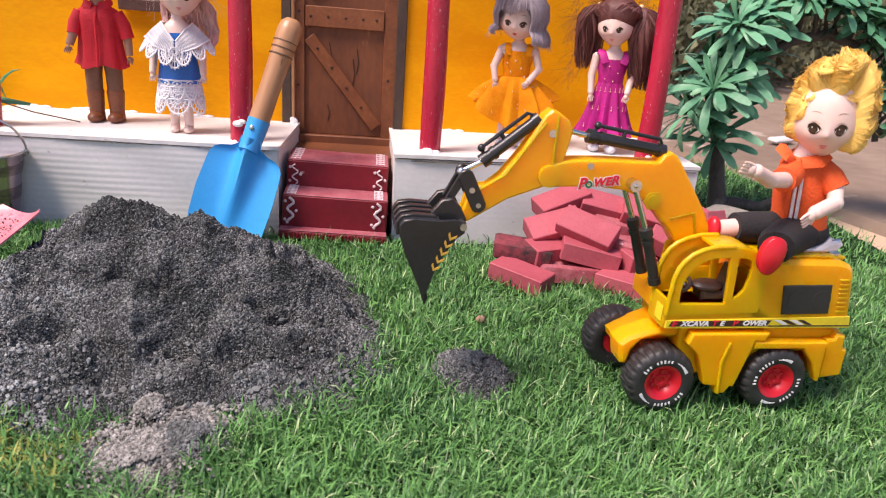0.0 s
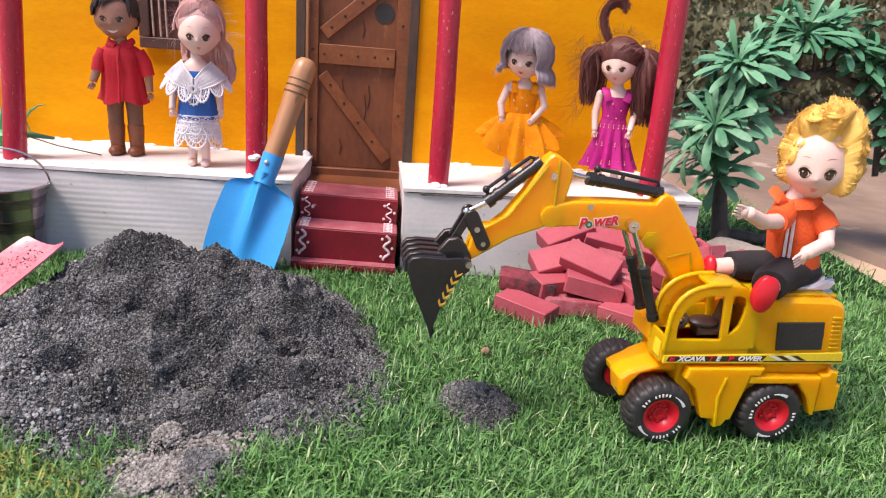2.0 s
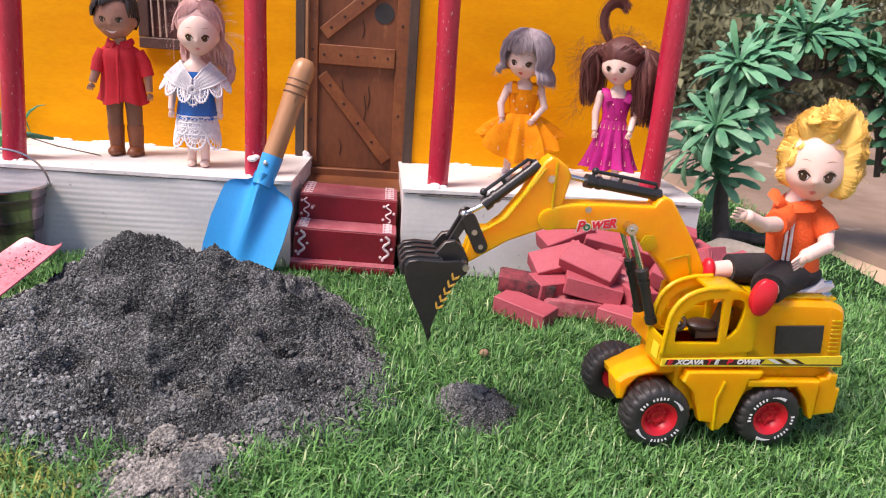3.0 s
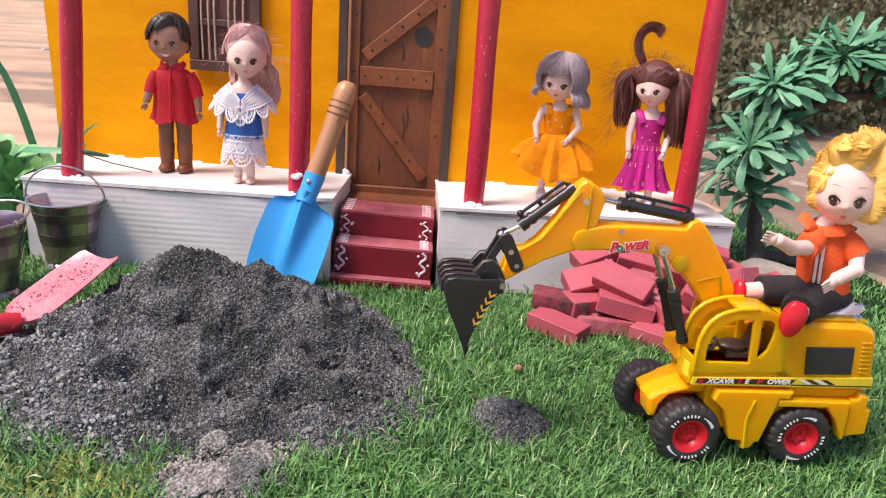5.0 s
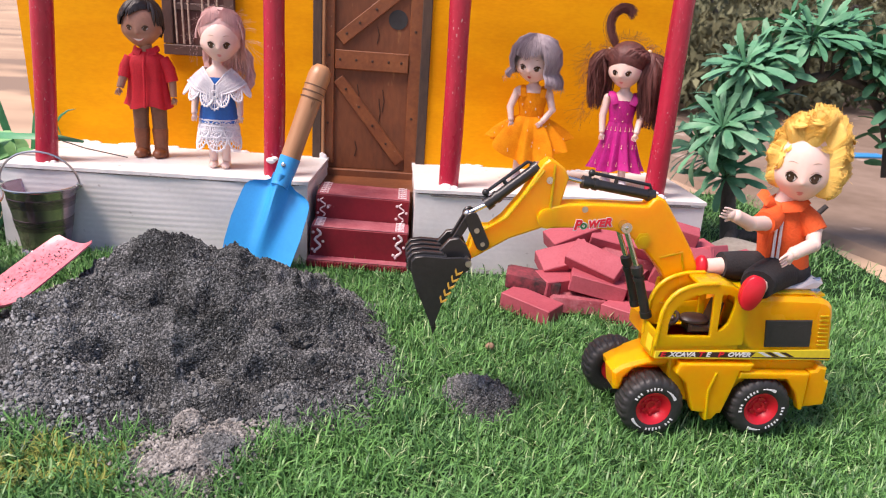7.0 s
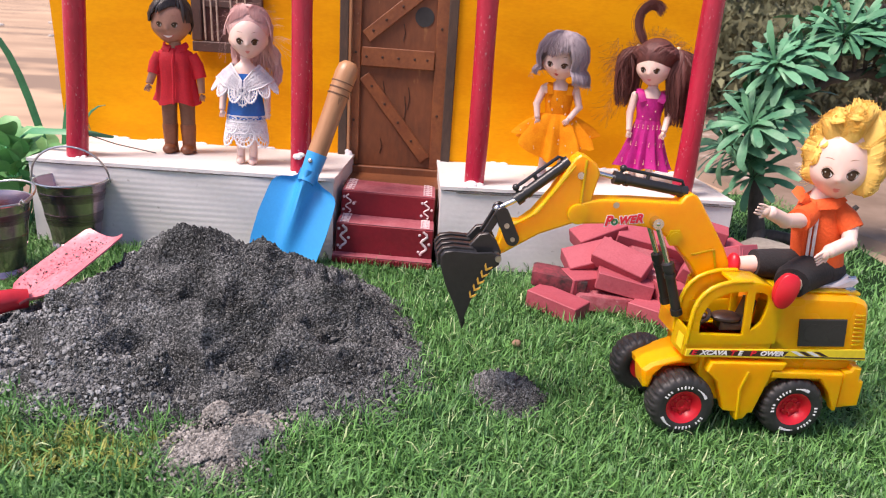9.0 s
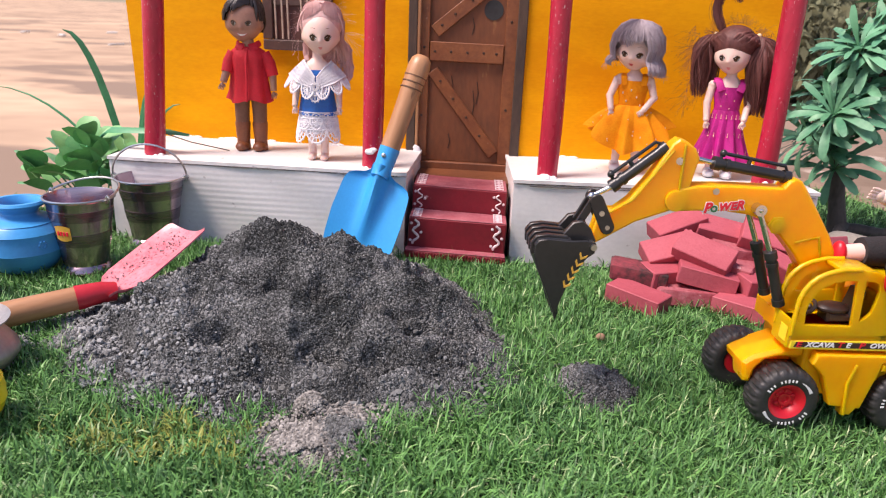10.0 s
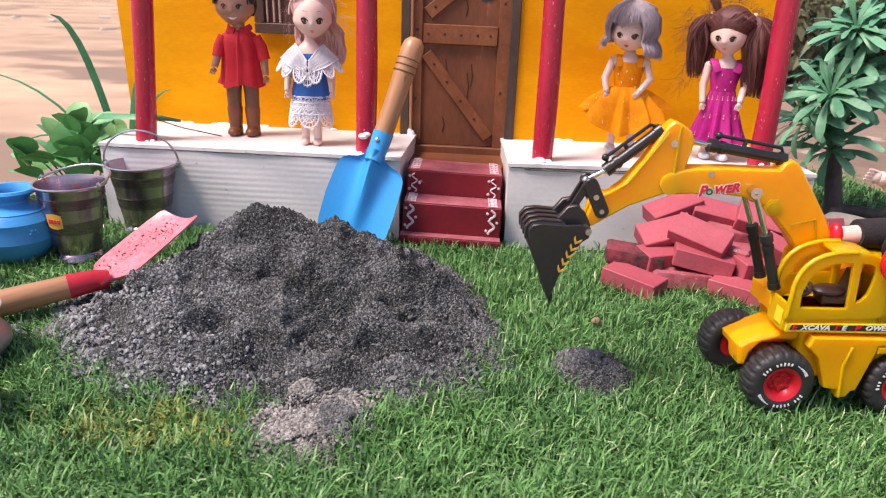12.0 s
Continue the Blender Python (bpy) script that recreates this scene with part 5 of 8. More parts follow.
def skull(a, e, R):
    """A point of a doll's head at heading a and height e, in degrees, from the centre: brow, sockets, cheeks, nose, mouth and chin are moulded in."""
    a = (a + 180) % 360 - 180
    ce, z = math.cos(radians(e)), math.sin(radians(e))
    wide = 1 + 0.07 * math.exp(-((z + 0.30) / 0.30) ** 2) - 0.36 * max(0.0, -z - 0.46) ** 1.2
    out = 1.0

    def swell(a0, e0, wa, we, hh):
        return hh * math.exp(-((a - a0) / wa) ** 2 - ((e - e0) / we) ** 2)

    out += swell(0, -21, 6, 5.5, 0.11) + swell(0, -13, 5, 9, 0.030)
    out += swell(0, -40, 13, 8, 0.030) + swell(0, -60, 16, 9, 0.035)
    out += swell(36, -30, 17, 14, 0.030) + swell(-36, -30, 17, 14, 0.030)
    out -= swell(24, -10, 13, 8, 0.040) + swell(-24, -10, 13, 8, 0.040)
    out += swell(0, 28, 45, 26, 0.020)
    return Vector((math.sin(radians(a)) * ce * R[0] * wide * out, -math.cos(radians(a)) * ce * R[1] * wide * out, z * R[2] * (1 + 0.02 * (out - 1))))


def decal(g, hc, R, turn, mi, a0, e0, wa, we, lift, n=20, rings=3, shape=None):
    """A thin painted patch that follows the head: half sizes wa, we in degrees; shape bends its rim."""
    vs, fs = [], []
    for k in range(rings + 1):
        for j in range(n):
            b = 2 * math.pi * j / n
            u, w = math.cos(b) * k / rings, math.sin(b) * k / rings
            if shape:
                u, w = shape(u, w)
            p = skull(a0 + wa * u, e0 + we * w, R)
            vs.append(hc + turn @ (p + p.normalized() * lift))
    for k in range(rings):
        for j in range(n):
            fs.append((k * n + j, k * n + (j + 1) % n, (k + 1) * n + (j + 1) % n, (k + 1) * n + j))
    g.add(vs, fs, mi)


def face(g, hc, R, turn, eye_m, lip, eye=0.2, smile=False, brow=0, eye_e=-9, iris=None):
    """Painted eyes, lashes, brows and lips on a moulded head; turn is its facing matrix, hc its centre, R its radii."""
    white, dark = eye_m
    s0 = R[0]
    ew = 52 * eye
    for s in (-1, 1):
        ea = 23.5 * s
        almond = lambda u, w, s=s: (u, w * (1 - 0.42 * abs(u) ** 2.2) + 0.10 * u * s)
        decal(g, hc, R, turn, dark, ea, eye_e + 0.6, ew * 1.10, ew * 0.82, s0 * 0.006, shape=almond)
        decal(g, hc, R, turn, white, ea, eye_e - 0.2, ew * 0.95, ew * 0.52, s0 * 0.012, shape=almond)
        decal(g, hc, R, turn, dark, ea - 0.6, eye_e + 0.5, ew * 0.80, ew * 0.66, s0 * 0.018, shape=almond)
        if iris is not None:
            decal(g, hc, R, turn, iris, ea - 0.4, eye_e - 1.4, ew * 0.40, ew * 0.34, s0 * 0.022)
            decal(g, hc, R, turn, dark, ea - 0.6, eye_e + 0.2, ew * 0.26, ew * 0.28, s0 * 0.026)
        # small white dot paints a catchlight onto the eye
        decal(g, hc, R, turn, white, ea - 3.0, eye_e + ew * 0.24, ew * 0.09, ew * 0.09, s0 * 0.030, n=10, rings=1)
        lash = [skull(ea + d * ew * 1.15, eye_e + ew * (0.70 - 0.42 * abs(d) ** 2.2) + s * d * 1.2, R) for d in (-1, -0.75, -0.5, -0.25, 0, 0.25, 0.5, 0.75, 1, 1.12)]
        lash = lash if s > 0 else lash[::-1]
        g.tube([hc + turn @ (p * 1.012) for p in lash], [s0 * v for v in (0.010, 0.018, 0.022, 0.024, 0.024, 0.024, 0.022, 0.020, 0.016, 0.005)], dark, n=5)
        lid = [skull(ea + d * ew, eye_e + ew * (1.02 - 0.42 * d * d), R) for d in (-0.9, -0.45, 0, 0.45, 0.9)]
        g.tube([hc + turn @ (p * 1.001) for p in lid], s0 * 0.007, brow, n=4)
        g.tube([hc + turn @ (skull(ea + d, eye_e + 24 - 0.018 * d * d + 0.06 * d * s, R) * 1.002) for d in (-10, -5, 0, 5, 10)], [s0 * v for v in (0.004, 0.011, 0.012, 0.009, 0.003)], brow, n=5)
    for s in (-1, 1):
        decal(g, hc, R, turn, lip, 2.2 * s, -24.4, 1.0, 0.6, s0 * 0.004, n=8, rings=1)
    if smile:
        bow = lambda u, w: (u, 0.55 * w * (1 - 0.6 * u * u) + 0.85 * u * u)
        decal(g, hc, R, turn, lip, 0, -41, 23, 8.6, s0 * 0.006, n=24, shape=bow)
        decal(g, hc, R, turn, white, 0, -40.2, 19, 6.6, s0 * 0.012, n=24, shape=bow)
    else:
        upper = lambda u, w: (u, w * (1 - 0.75 * abs(u) ** 1.6) - (0.35 * math.exp(-(u / 0.22) ** 2) if w > 0 else 0))
        lower = lambda u, w: (u, w * (1 - 0.6 * u * u))
        decal(g, hc, R, turn, lip, 0, -38.2, 10, 3.2, s0 * 0.012, shape=upper)
        decal(g, hc, R, turn, lip, 0, -42.2, 7.6, 3.2, s0 * 0.016, shape=lower)


def head(g, hc, R, turn, skin):
    """A moulded doll's head with ears."""
    n, k = 72, 52
    vs, fs = [], []
    for i in range(k + 1):
        e = -90 + 180 * i / k
        vs += [hc + turn @ skull(360 * j / n, e, R) for j in range(n)]
    for i in range(k):
        for j in range(n):
            fs.append((i * n + j, i * n + (j + 1) % n, (i + 1) * n + (j + 1) % n, (i + 1) * n + j))
    g.add(vs, fs, skin)
    for s in (-1, 1):
        g.ell(hc + turn @ Vector((s * R[0] * 1.0, R[1] * 0.05, -R[2] * 0.22)), (R[0] * 0.08, R[1] * 0.15, R[2] * 0.19), skin, turn.to_4x4(), n=10, k=7)


def lock(g, path, width, thick, centre, mi, n=6):
    """A flat lock of hair lying round centre along path, broad at first and thin at its end."""
    k = len(path)
    vs, fs = [], []
    for i, p in enumerate(path):
        d = (path[min(i + 1, k - 1)] - path[max(i - 1, 0)]).normalized()
        o = p - centre
        o = (o - d * o.dot(d)).normalized()
        s = d.cross(o).normalized()
        t = i / (k - 1)
        w = width * (0.55 + 0.45 * math.sin(math.pi * min(1.0, 0.15 + t * 0.75))) * (1 if t < 0.72 else max(0.06, (1 - t) / 0.28))
        vs += [p + s * (w / 2 * math.cos(2 * math.pi * j / n)) + o * (thick / 2 * math.sin(2 * math.pi * j / n)) for j in range(n)]
    for i in range(k - 1):
        fs += [(i * n + j, i * n + (j + 1) % n, (i + 1) * n + (j + 1) % n, (i + 1) * n + j) for j in range(n)]
    g.add(vs, fs, mi)


def over_skull(hc, R, turn, a, e, f):
    """A point at heading a and height e, f times the head's radius out."""
    ce = math.cos(radians(e))
    return hc + turn @ Vector((math.sin(radians(a)) * ce * R[0] * f, -math.cos(radians(a)) * ce * R[1] * f, math.sin(radians(e)) * R[2] * f))


def hand(g, p, d, s, skin):
    """A small hand at p reaching along d."""
    p, d = Vector(p), Vector(d).normalized()
    side = d.cross(Vector((0, 1, 0.2))).normalized()
    g.ell(p + d * s * 0.5, (s * 0.55, s * 0.4, s * 0.6), skin, n=10, k=7)
    for i in range(4):
        o = side * s * (0.3 * (i - 1.5))
        g.tube([p + d * s * 0.6 + o, p + d * s * 1.25 + o * 1.15, p + d * s * 1.7 + o * 1.1], [s * 0.17, s * 0.15, s * 0.09], skin, n=6)
    g.tube([p + d * s * 0.2 + side * s * 0.45, p + d * s * 0.8 + side * s * 0.85], [s * 0.17, s * 0.12], skin, n=6)


def limb(g, pts, r, mi, joint=None):
    g.tube(pts, r, mi, n=12)
    for i, p in enumerate(pts):
        if 0 < i < len(pts) - 1 or joint:
            g.ell(p, (r[i] if isinstance(r, list) else r) * 1.04, mi, n=12, k=7)


def fly(g, p, d, L, r, mi, rnd, n):
    """Loose flyaway hairs from p."""
    for _ in range(n):
        q = Vector(p)
        dd = (Vector(d) + Vector((rnd.uniform(-1, 1), rnd.uniform(-1, 1), rnd.uniform(-1, 1))) * 0.6).normalized()
        path = [q.copy()]
        for i in range(5):
            dd = (dd + Vector((rnd.uniform(-1, 1), rnd.uniform(-1, 1), rnd.uniform(-1, 1) - 0.15)) * 0.35).normalized()
            q = q + dd * L / 5
            path.append(q.copy())
        g.tube(path, r, mi, n=3)


I3 = Matrix.Identity(3)


def doll(name, mesh_mats, g, label, m):
    ob = part(name, g, mesh_mats, None, "", 60, m)
    return tagged(ob, label, "doll", "dolls on the porch")


def shoe_leg(g, x, y, top, skin, shoe, r=0.0042, splay=0.0):
    g.tube([(x, y, 0.004), (x + splay, y, 0.02), (x + splay * 0.6, y + 0.001, top)], [r * 0.9, r, r * 1.15], skin, n=12)
    g.ell((x + splay * 0.2, y - 0.0035, 0.0042), (0.0062, 0.0095, 0.0046), shoe, n=14, k=8)
    g.ell((x, y - 0.0005, 0.007), (0.0055, 0.0058, 0.0045), shoe, n=12, k=8)


def bodice(g, w, z0, z1, mi, depth=0.62):
    g.lathe([(w * 0.82, z0), (w * 0.86, z0 + (z1 - z0) * 0.35), (w * 0.98, z0 + (z1 - z0) * 0.7), (w * 0.9, z1), (w * 0.6, z1 + 0.001)], mi, n=24, squash=depth)


def gathered_skirt(g, mi, waist, r0, hem_r, drop_front, drop_side, squash, folds, amp, seed, n=168, k=14):
    """A stiff gathered skirt, hem lifted at the sides, with sharp folds that deepen towards the hem."""
    vs, fs = [], []
    for i in range(k + 1):
        t = i / k
        for j in range(n):
            a = 2 * math.pi * j / n
            ph = folds * a + 1.1 * math.sin(2 * a + seed) + 0.8 * math.sin(5 * a + 2 * seed)
            fold = 0.64 * math.asin(0.97 * math.sin(ph)) + 0.25 * noise.noise(Vector((math.cos(a) * 4, math.sin(a) * 4, t * 3 + seed)))
            r = r0 + (hem_r - r0) * t ** 0.8 * (1 - 0.10 * t * t)
            r *= 1 + amp * fold * min(1.0, 0.25 + t)
            drop = drop_side + (drop_front - drop_side) * abs(math.sin(a)) ** 1.3
            z = waist - drop * t ** 1.15 + 0.0016 * t * math.sin(ph * 0.5 + seed)
            vs.append((r * math.cos(a), r * squash * math.sin(a), z))
    for i in range(k):
        for j in range(n):
            fs.append((i * n + j, i * n + (j + 1) % n, (i + 1) * n + (j + 1) % n, (i + 1) * n + j))
    m = len(vs)
    vs += [(x * 0.972, y * 0.972, z - 0.0004) for x, y, z in vs]
    fs += [tuple(q + m for q in f[::-1]) for f in fs]
    fs += [(k * n + j, k * n + (j + 1) % n, m + k * n + (j + 1) % n, m + k * n + j) for j in range(n)]
    g.add(vs, fs, mi)


def make_lilac_doll():
    """Bobbed grey-lilac hair and an orange dress with a wide gathered skirt."""
    g = Geo()
    S, SHOE, EW, ED, LIP, BL, BR, HR, CL, GD, IR = range(11)
    shoe_leg(g, -0.0105, 0.004, 0.05, S, SHOE, splay=0.001)
    shoe_leg(g, 0.0105, 0.0, 0.05, S, SHOE, splay=-0.001)
    gathered_skirt(g, CL, 0.0695, 0.013, 0.0435, 0.046, 0.021, 0.62, 10, 0.21, 1.3)
    bodice(g, 0.0152, 0.066, 0.094, CL)
    rnd = random.Random(5)
    for _ in range(20):
        a, t = rnd.uniform(-2.9, -0.25), rnd.uniform(0.15, 0.9)
        r = 0.013 + 0.0305 * t ** 0.8 * (1 - 0.10 * t * t)
        drop = 0.021 + 0.025 * abs(math.sin(a)) ** 1.3
        g.ell((r * 1.02 * math.cos(a), r * 0.63 * math.sin(a) - 0.0012, 0.0695 - drop * t ** 1.15), (0.0005, 0.0005, 0.0009), GD, n=6, k=4)
    for x, z in ((-0.006, 0.074), (0.004, 0.078), (-0.002, 0.085), (0.008, 0.070), (-0.010, 0.082)):
        g.ell((x, -0.0092 + 12 * x * x, z), (0.0008, 0.0005, 0.0013), GD, n=6, k=4)
    for s in (-1, 1):
        g.strip([(s * 0.0095, -0.0085, 0.09), (s * 0.0105, -0.0075, 0.098), (s * 0.0105, 0.0, 0.1005), (s * 0.0095, 0.007, 0.094)], [0.006] * 4, [(0, -1, 0.2), (0, -0.7, 0.7), (0, 0, 1), (0, 0.7, 0.7)], 0.0008, CL)
        g.ell((s * 0.013, 0, 0.0945), (0.006, 0.0055, 0.006), S, n=12, k=8)
    g.lathe([(0.0135, 0.088), (0.013, 0.096), (0.008, 0.1005), (0.005, 0.103), (0.0048, 0.110)], S, n=20, squash=0.62)
    limb(g, [(-0.0165, 0, 0.094), (-0.0225, -0.003, 0.078), (-0.0205, -0.010, 0.066)], [0.0042, 0.0037, 0.003], S, True)
    hand(g, (-0.0205, -0.0105, 0.064), (0.1, -0.2, -1), 0.0042, S)
    limb(g, [(0.0165, 0, 0.094), (0.0215, -0.004, 0.078), (0.0125, -0.0125, 0.067)], [0.0042, 0.0037, 0.003], S, True)
    hand(g, (0.0115, -0.0135, 0.066), (-0.7, -0.2, -0.7), 0.0042, S)
    turn = Matrix.Rotation(radians(-15), 3, "Z") @ Matrix.Rotation(radians(5), 3, "X") @ Matrix.Rotation(radians(4), 3, "Y")
    hc, R = Vector((-0.0015, -0.002, 0.1250)), (0.0184, 0.0184, 0.0210)
    head(g, hc, R, turn, S)
    face(g, hc, R, turn, (EW, ED), LIP, 0.185, brow=BR, eye_e=-11, iris=IR)
    # a bob parted over the brow, longer and flaring outward at one side
    g.ell(hc + Vector((0.002, 0.004, 0.0045)), (0.0235, 0.0215, 0.0235), HR, n=24, k=14)
    rnd = random.Random(21)

    def bob(a, jitter, base):
        front = -44 < a < 36
        e1 = 12 + 0.30 * abs(a + 14) if front else -16
        e1 = min(e1, 26) - jitter * 8
        pts = [over_skull(hc + Vector((0.001, 0.001, 0.001)), R, turn, -14 + (a + 14) * min(1.0, 0.25 + 0.75 * (t / 0.7)), 86 + (e1 - 86) * t, base * (1.20 + 0.19 * math.sin(t * 2.4))) for t in (0, 0.2, 0.4, 0.6, 0.8, 1.0)]
        if not front:
            last, o = pts[-1], pts[-1] - hc
            o.z = 0
            o.normalize()
            L = (0.0085 + 0.0095 * max(0.0, math.sin(radians(a)))) * (1 - 0.35 * jitter)
            pts += [last + Vector((0, 0, -L * t)) + o * ((0.0062 if a > 0 else 0.0048) * math.sin(t * 2.3)) for t in (0.3, 0.6, 0.85, 1.0)]
        return pts

    for k in range(150):
        a = -180 + 360 * k / 150 + rnd.uniform(-2, 2)
        lock(g, bob(a, rnd.random(), rnd.uniform(0.99, 1.05)), rnd.uniform(0.0030, 0.0046), 0.0012, hc, HR)
    for _ in range(1100):
        hair_strand(g, bob(rnd.uniform(-180, 180), rnd.random(), rnd.uniform(1.03, 1.10)), rnd.uniform(0.00010, 0.00020), HR, 3)
    for _ in range(70):
        p = bob(rnd.choice((-1, 1)) * rnd.uniform(64, 150), rnd.random(), 1.08)[-2]
        fly(g, p, (rnd.uniform(-0.6, 0.6), -0.2, -0.8), rnd.uniform(0.004, 0.009), 0.00010, HR, rnd, 1)
    return doll("doll", [SKIN, PAD, EYEWHITE, EYEDARK, LIPRED, BLUSH, BROW, HAIRLILAC, ORANGECLOTH, GOLDTHREAD, IRIS], g, "doll with grey lilac bob in an orange gathered dress", pose(0.2225, 0.072, H, 0, 0, -6))


def make_brown_doll():
    """Dark brown pigtails, a topknot, and a magenta dress with gold threads."""
    g = Geo()
    S, SHOE, EW, ED, LIP, BL, BR, HR, CL, GD, IR = range(11)
    shoe_leg(g, -0.008, 0.004, 0.05, S, SHOE)
    shoe_leg(g, 0.0085, -0.001, 0.05, S, SHOE)
    rings = [(0.0262 - 0.0137 * (i / 8) ** 0.8, 0.020 + 0.05 * i / 8) for i in range(9)]
    g.lathe(rings, CL, n=140, pleats=11, amp=0.25, squash=0.64, wobble=0.0015, seed=0.4)
    g.lathe([(r * 0.95, z + 0.0006) for r, z in rings], CL, n=60, pleats=11, amp=0.23, squash=0.62, wobble=0.0015, seed=0.4)
    bodice(g, 0.0148, 0.068, 0.0925, CL)
    for s in (-1, 1):
        g.strip([(s * 0.0085, -0.009, 0.089), (s * 0.0115, -0.008, 0.097), (s * 0.0125, 0.0, 0.1005), (s * 0.0105, 0.007, 0.094)], [0.0075] * 4, [(0, -1, 0.2), (0, -0.7, 0.7), (0, 0, 1), (0, 0.7, 0.7)], 0.0009, CL)
        g.strip([(s * 0.012, -0.006, 0.097), (s * 0.0155, -0.003, 0.0985), (s * 0.017, 0.003, 0.0965)], [0.004, 0.005, 0.003], [(0, -0.5, 1), (s, -0.3, 1), (s, 0.2, 1)], 0.0008, CL)
    g.lathe([(0.0132, 0.086), (0.0128, 0.095), (0.008, 0.100), (0.005, 0.103), (0.0048, 0.110)], S, n=20, squash=0.62)
    limb(g, [(-0.0165, 0, 0.094), (-0.0195, -0.001, 0.076), (-0.0185, -0.006, 0.060)], [0.0042, 0.0037, 0.003], S, True)
    hand(g, (-0.0185, -0.0065, 0.058), (0.05, -0.15, -1), 0.0042, S)
    limb(g, [(0.0165, 0, 0.094), (0.0195, -0.002, 0.076), (0.0165, -0.010, 0.062)], [0.0042, 0.0037, 0.003], S, True)
    hand(g, (0.016, -0.011, 0.060), (-0.25, -0.2, -0.9), 0.0044, S)
    turn = Matrix.Rotation(radians(-20), 3, "Z") @ Matrix.Rotation(radians(4), 3, "X")
    hc, R = Vector((-0.002, -0.002, 0.1256)), (0.0168, 0.0174, 0.0208)
    head(g, hc, R, turn, S)
    face(g, hc, R, turn, (EW, ED), LIP, 0.185, brow=BR, eye_e=-11, iris=IR)
    # hair drawn back from a rounded hairline into two loose tails, and a looping topknot
    g.ell(hc + turn @ Vector((0.0, 0.0030, 0.0072)), (0.0204, 0.0202, 0.0192), HR, turn.to_4x4(), n=32, k=20)
    rnd = random.Random(31)
    tails = {s: hc + turn @ Vector((s * 0.0200, 0.006, 0.0165)) for s in (-1, 1)}
    for k in range(230):
        a = -176 + 352 * k / 230 + rnd.uniform(-2, 2)
        e0 = 36 - 0.36 * abs(a) if abs(a) < 100 else rnd.uniform(-30, 20)
        s = 1 if a > -8 else -1
        p0 = over_skull(hc, R, turn, a, e0 + rnd.uniform(-2, 2), 1.03)
        pts = [p0]
        for t in (0.25, 0.5, 0.75, 1.0):
            q = p0.lerp(tails[s], t)
            f = (q - hc).normalized()
            pts.append(q if t == 1.0 else hc + f * max((q - hc).length, 0.0232 + rnd.uniform(0, 0.0026)))
        lock(g, pts, rnd.uniform(0.0022, 0.0036), 0.0011, hc, HR)
        for _ in range(3):
            hair_strand(g, [p + Vector((rnd.uniform(-1, 1), rnd.uniform(-1, 1), rnd.uniform(-1, 1))) * 0.0011 for p in pts], 0.00014, HR, 3)
    for s, L, locks, strands, spread in ((1, 0.072, 190, 1700, 0.0200), (-1, 0.058, 110, 900, 0.0165)):
        knot = tails[s]
        g.ell(knot, 0.0026, GD, n=10, k=6)
        for k in range(locks + strands):
            L1 = L * rnd.uniform(0.74, 1.08)
            b = rnd.uniform(0, 2 * math.pi)
            rr = rnd.random() ** 0.5 * spread
            o = Vector((math.cos(b) * rr, math.sin(b) * rr * 0.7, 0))
            path = [knot.copy()]
            for i in range(1, 8):
                t = i / 7
                swell = math.sin(min(1.0, t * 1.5) * 1.57) * (1 - 0.42 * max(0.0, t - 0.6) / 0.4)
                path.append(knot + Vector((s * (0.0105 if s > 0 else 0.006) * math.sin(min(1.0, t * 1.9) * 1.57), 0.001, 0.0045 * math.sin(t * 3.14) - L1 * t ** 1.3)) + o * swell + Vector((0.0019 * math.sin(t * 8 + b * 3), 0.0016 * math.cos(t * 7 + b * 5), 0)))
            if k < locks:
                lock(g, path, rnd.uniform(0.0024, 0.0042), 0.0013, knot + Vector((s * 0.010, 0, -L * 0.5)), HR)
            else:
                hair_strand(g, path, rnd.uniform(0.00010, 0.00018), HR, 3)
    top = hc + turn @ Vector((-0.0165, 0.003, 0.0205))
    for k in range(200):
        o = Vector((rnd.gauss(0, 0.9), rnd.uniform(-1, 1), rnd.gauss(0, 0.8))) * 0.0030
        w = rnd.uniform(0.86, 1.1)
        thin = 0.4 if rnd.random() < 0.7 else 1.0
        hair_strand(g, rounded([top + o * 0.5 + Vector((0.004, 0, -0.004)), top + Vector((-0.001, 0, 0.006)) + o * 0.8, top + Vector((-0.0060 * w, 0, 0.016 * w)) + o * 0.8, top + Vector((-0.0055 * w, 0, 0.030 * w)) + o * 0.55, top + Vector((0.003, 0, 0.038 * w)) + o * 0.45, top + Vector((0.0125 * w, 0.002, 0.037 * w)) + o * 0.4, top + Vector((0.0165 * w, 0.002, 0.031 * w)) + o * 0.5]), 0.00030 * thin, HR, 3)
    for s in (-1, 1):
        for k in range(22):
            p = hc + Vector((s * rnd.uniform(0.022, 0.040), rnd.uniform(-0.012, 0.010), 0.024 - 0.0034 * k))
            fly(g, p, (s * 0.5, rnd.uniform(-0.5, 0.3), -0.7), 0.022, 0.00008, HR, rnd, 6)
    for _ in range(110):
        a = rnd.uniform(0, math.pi)
        fly(g, hc + Vector((math.cos(a) * 0.023, rnd.uniform(-0.006, 0.01), 0.006 + math.sin(a) * 0.022)), (math.cos(a) * 0.8 + rnd.uniform(-0.5, 0.5), 0, 0.6), 0.011, 0.00007, HR, rnd, 2)
    fly(g, hc + Vector((-0.024, 0, 0.01)), (-0.6, 0, -0.5), 0.035, 0.00010, HR, rnd, 22)
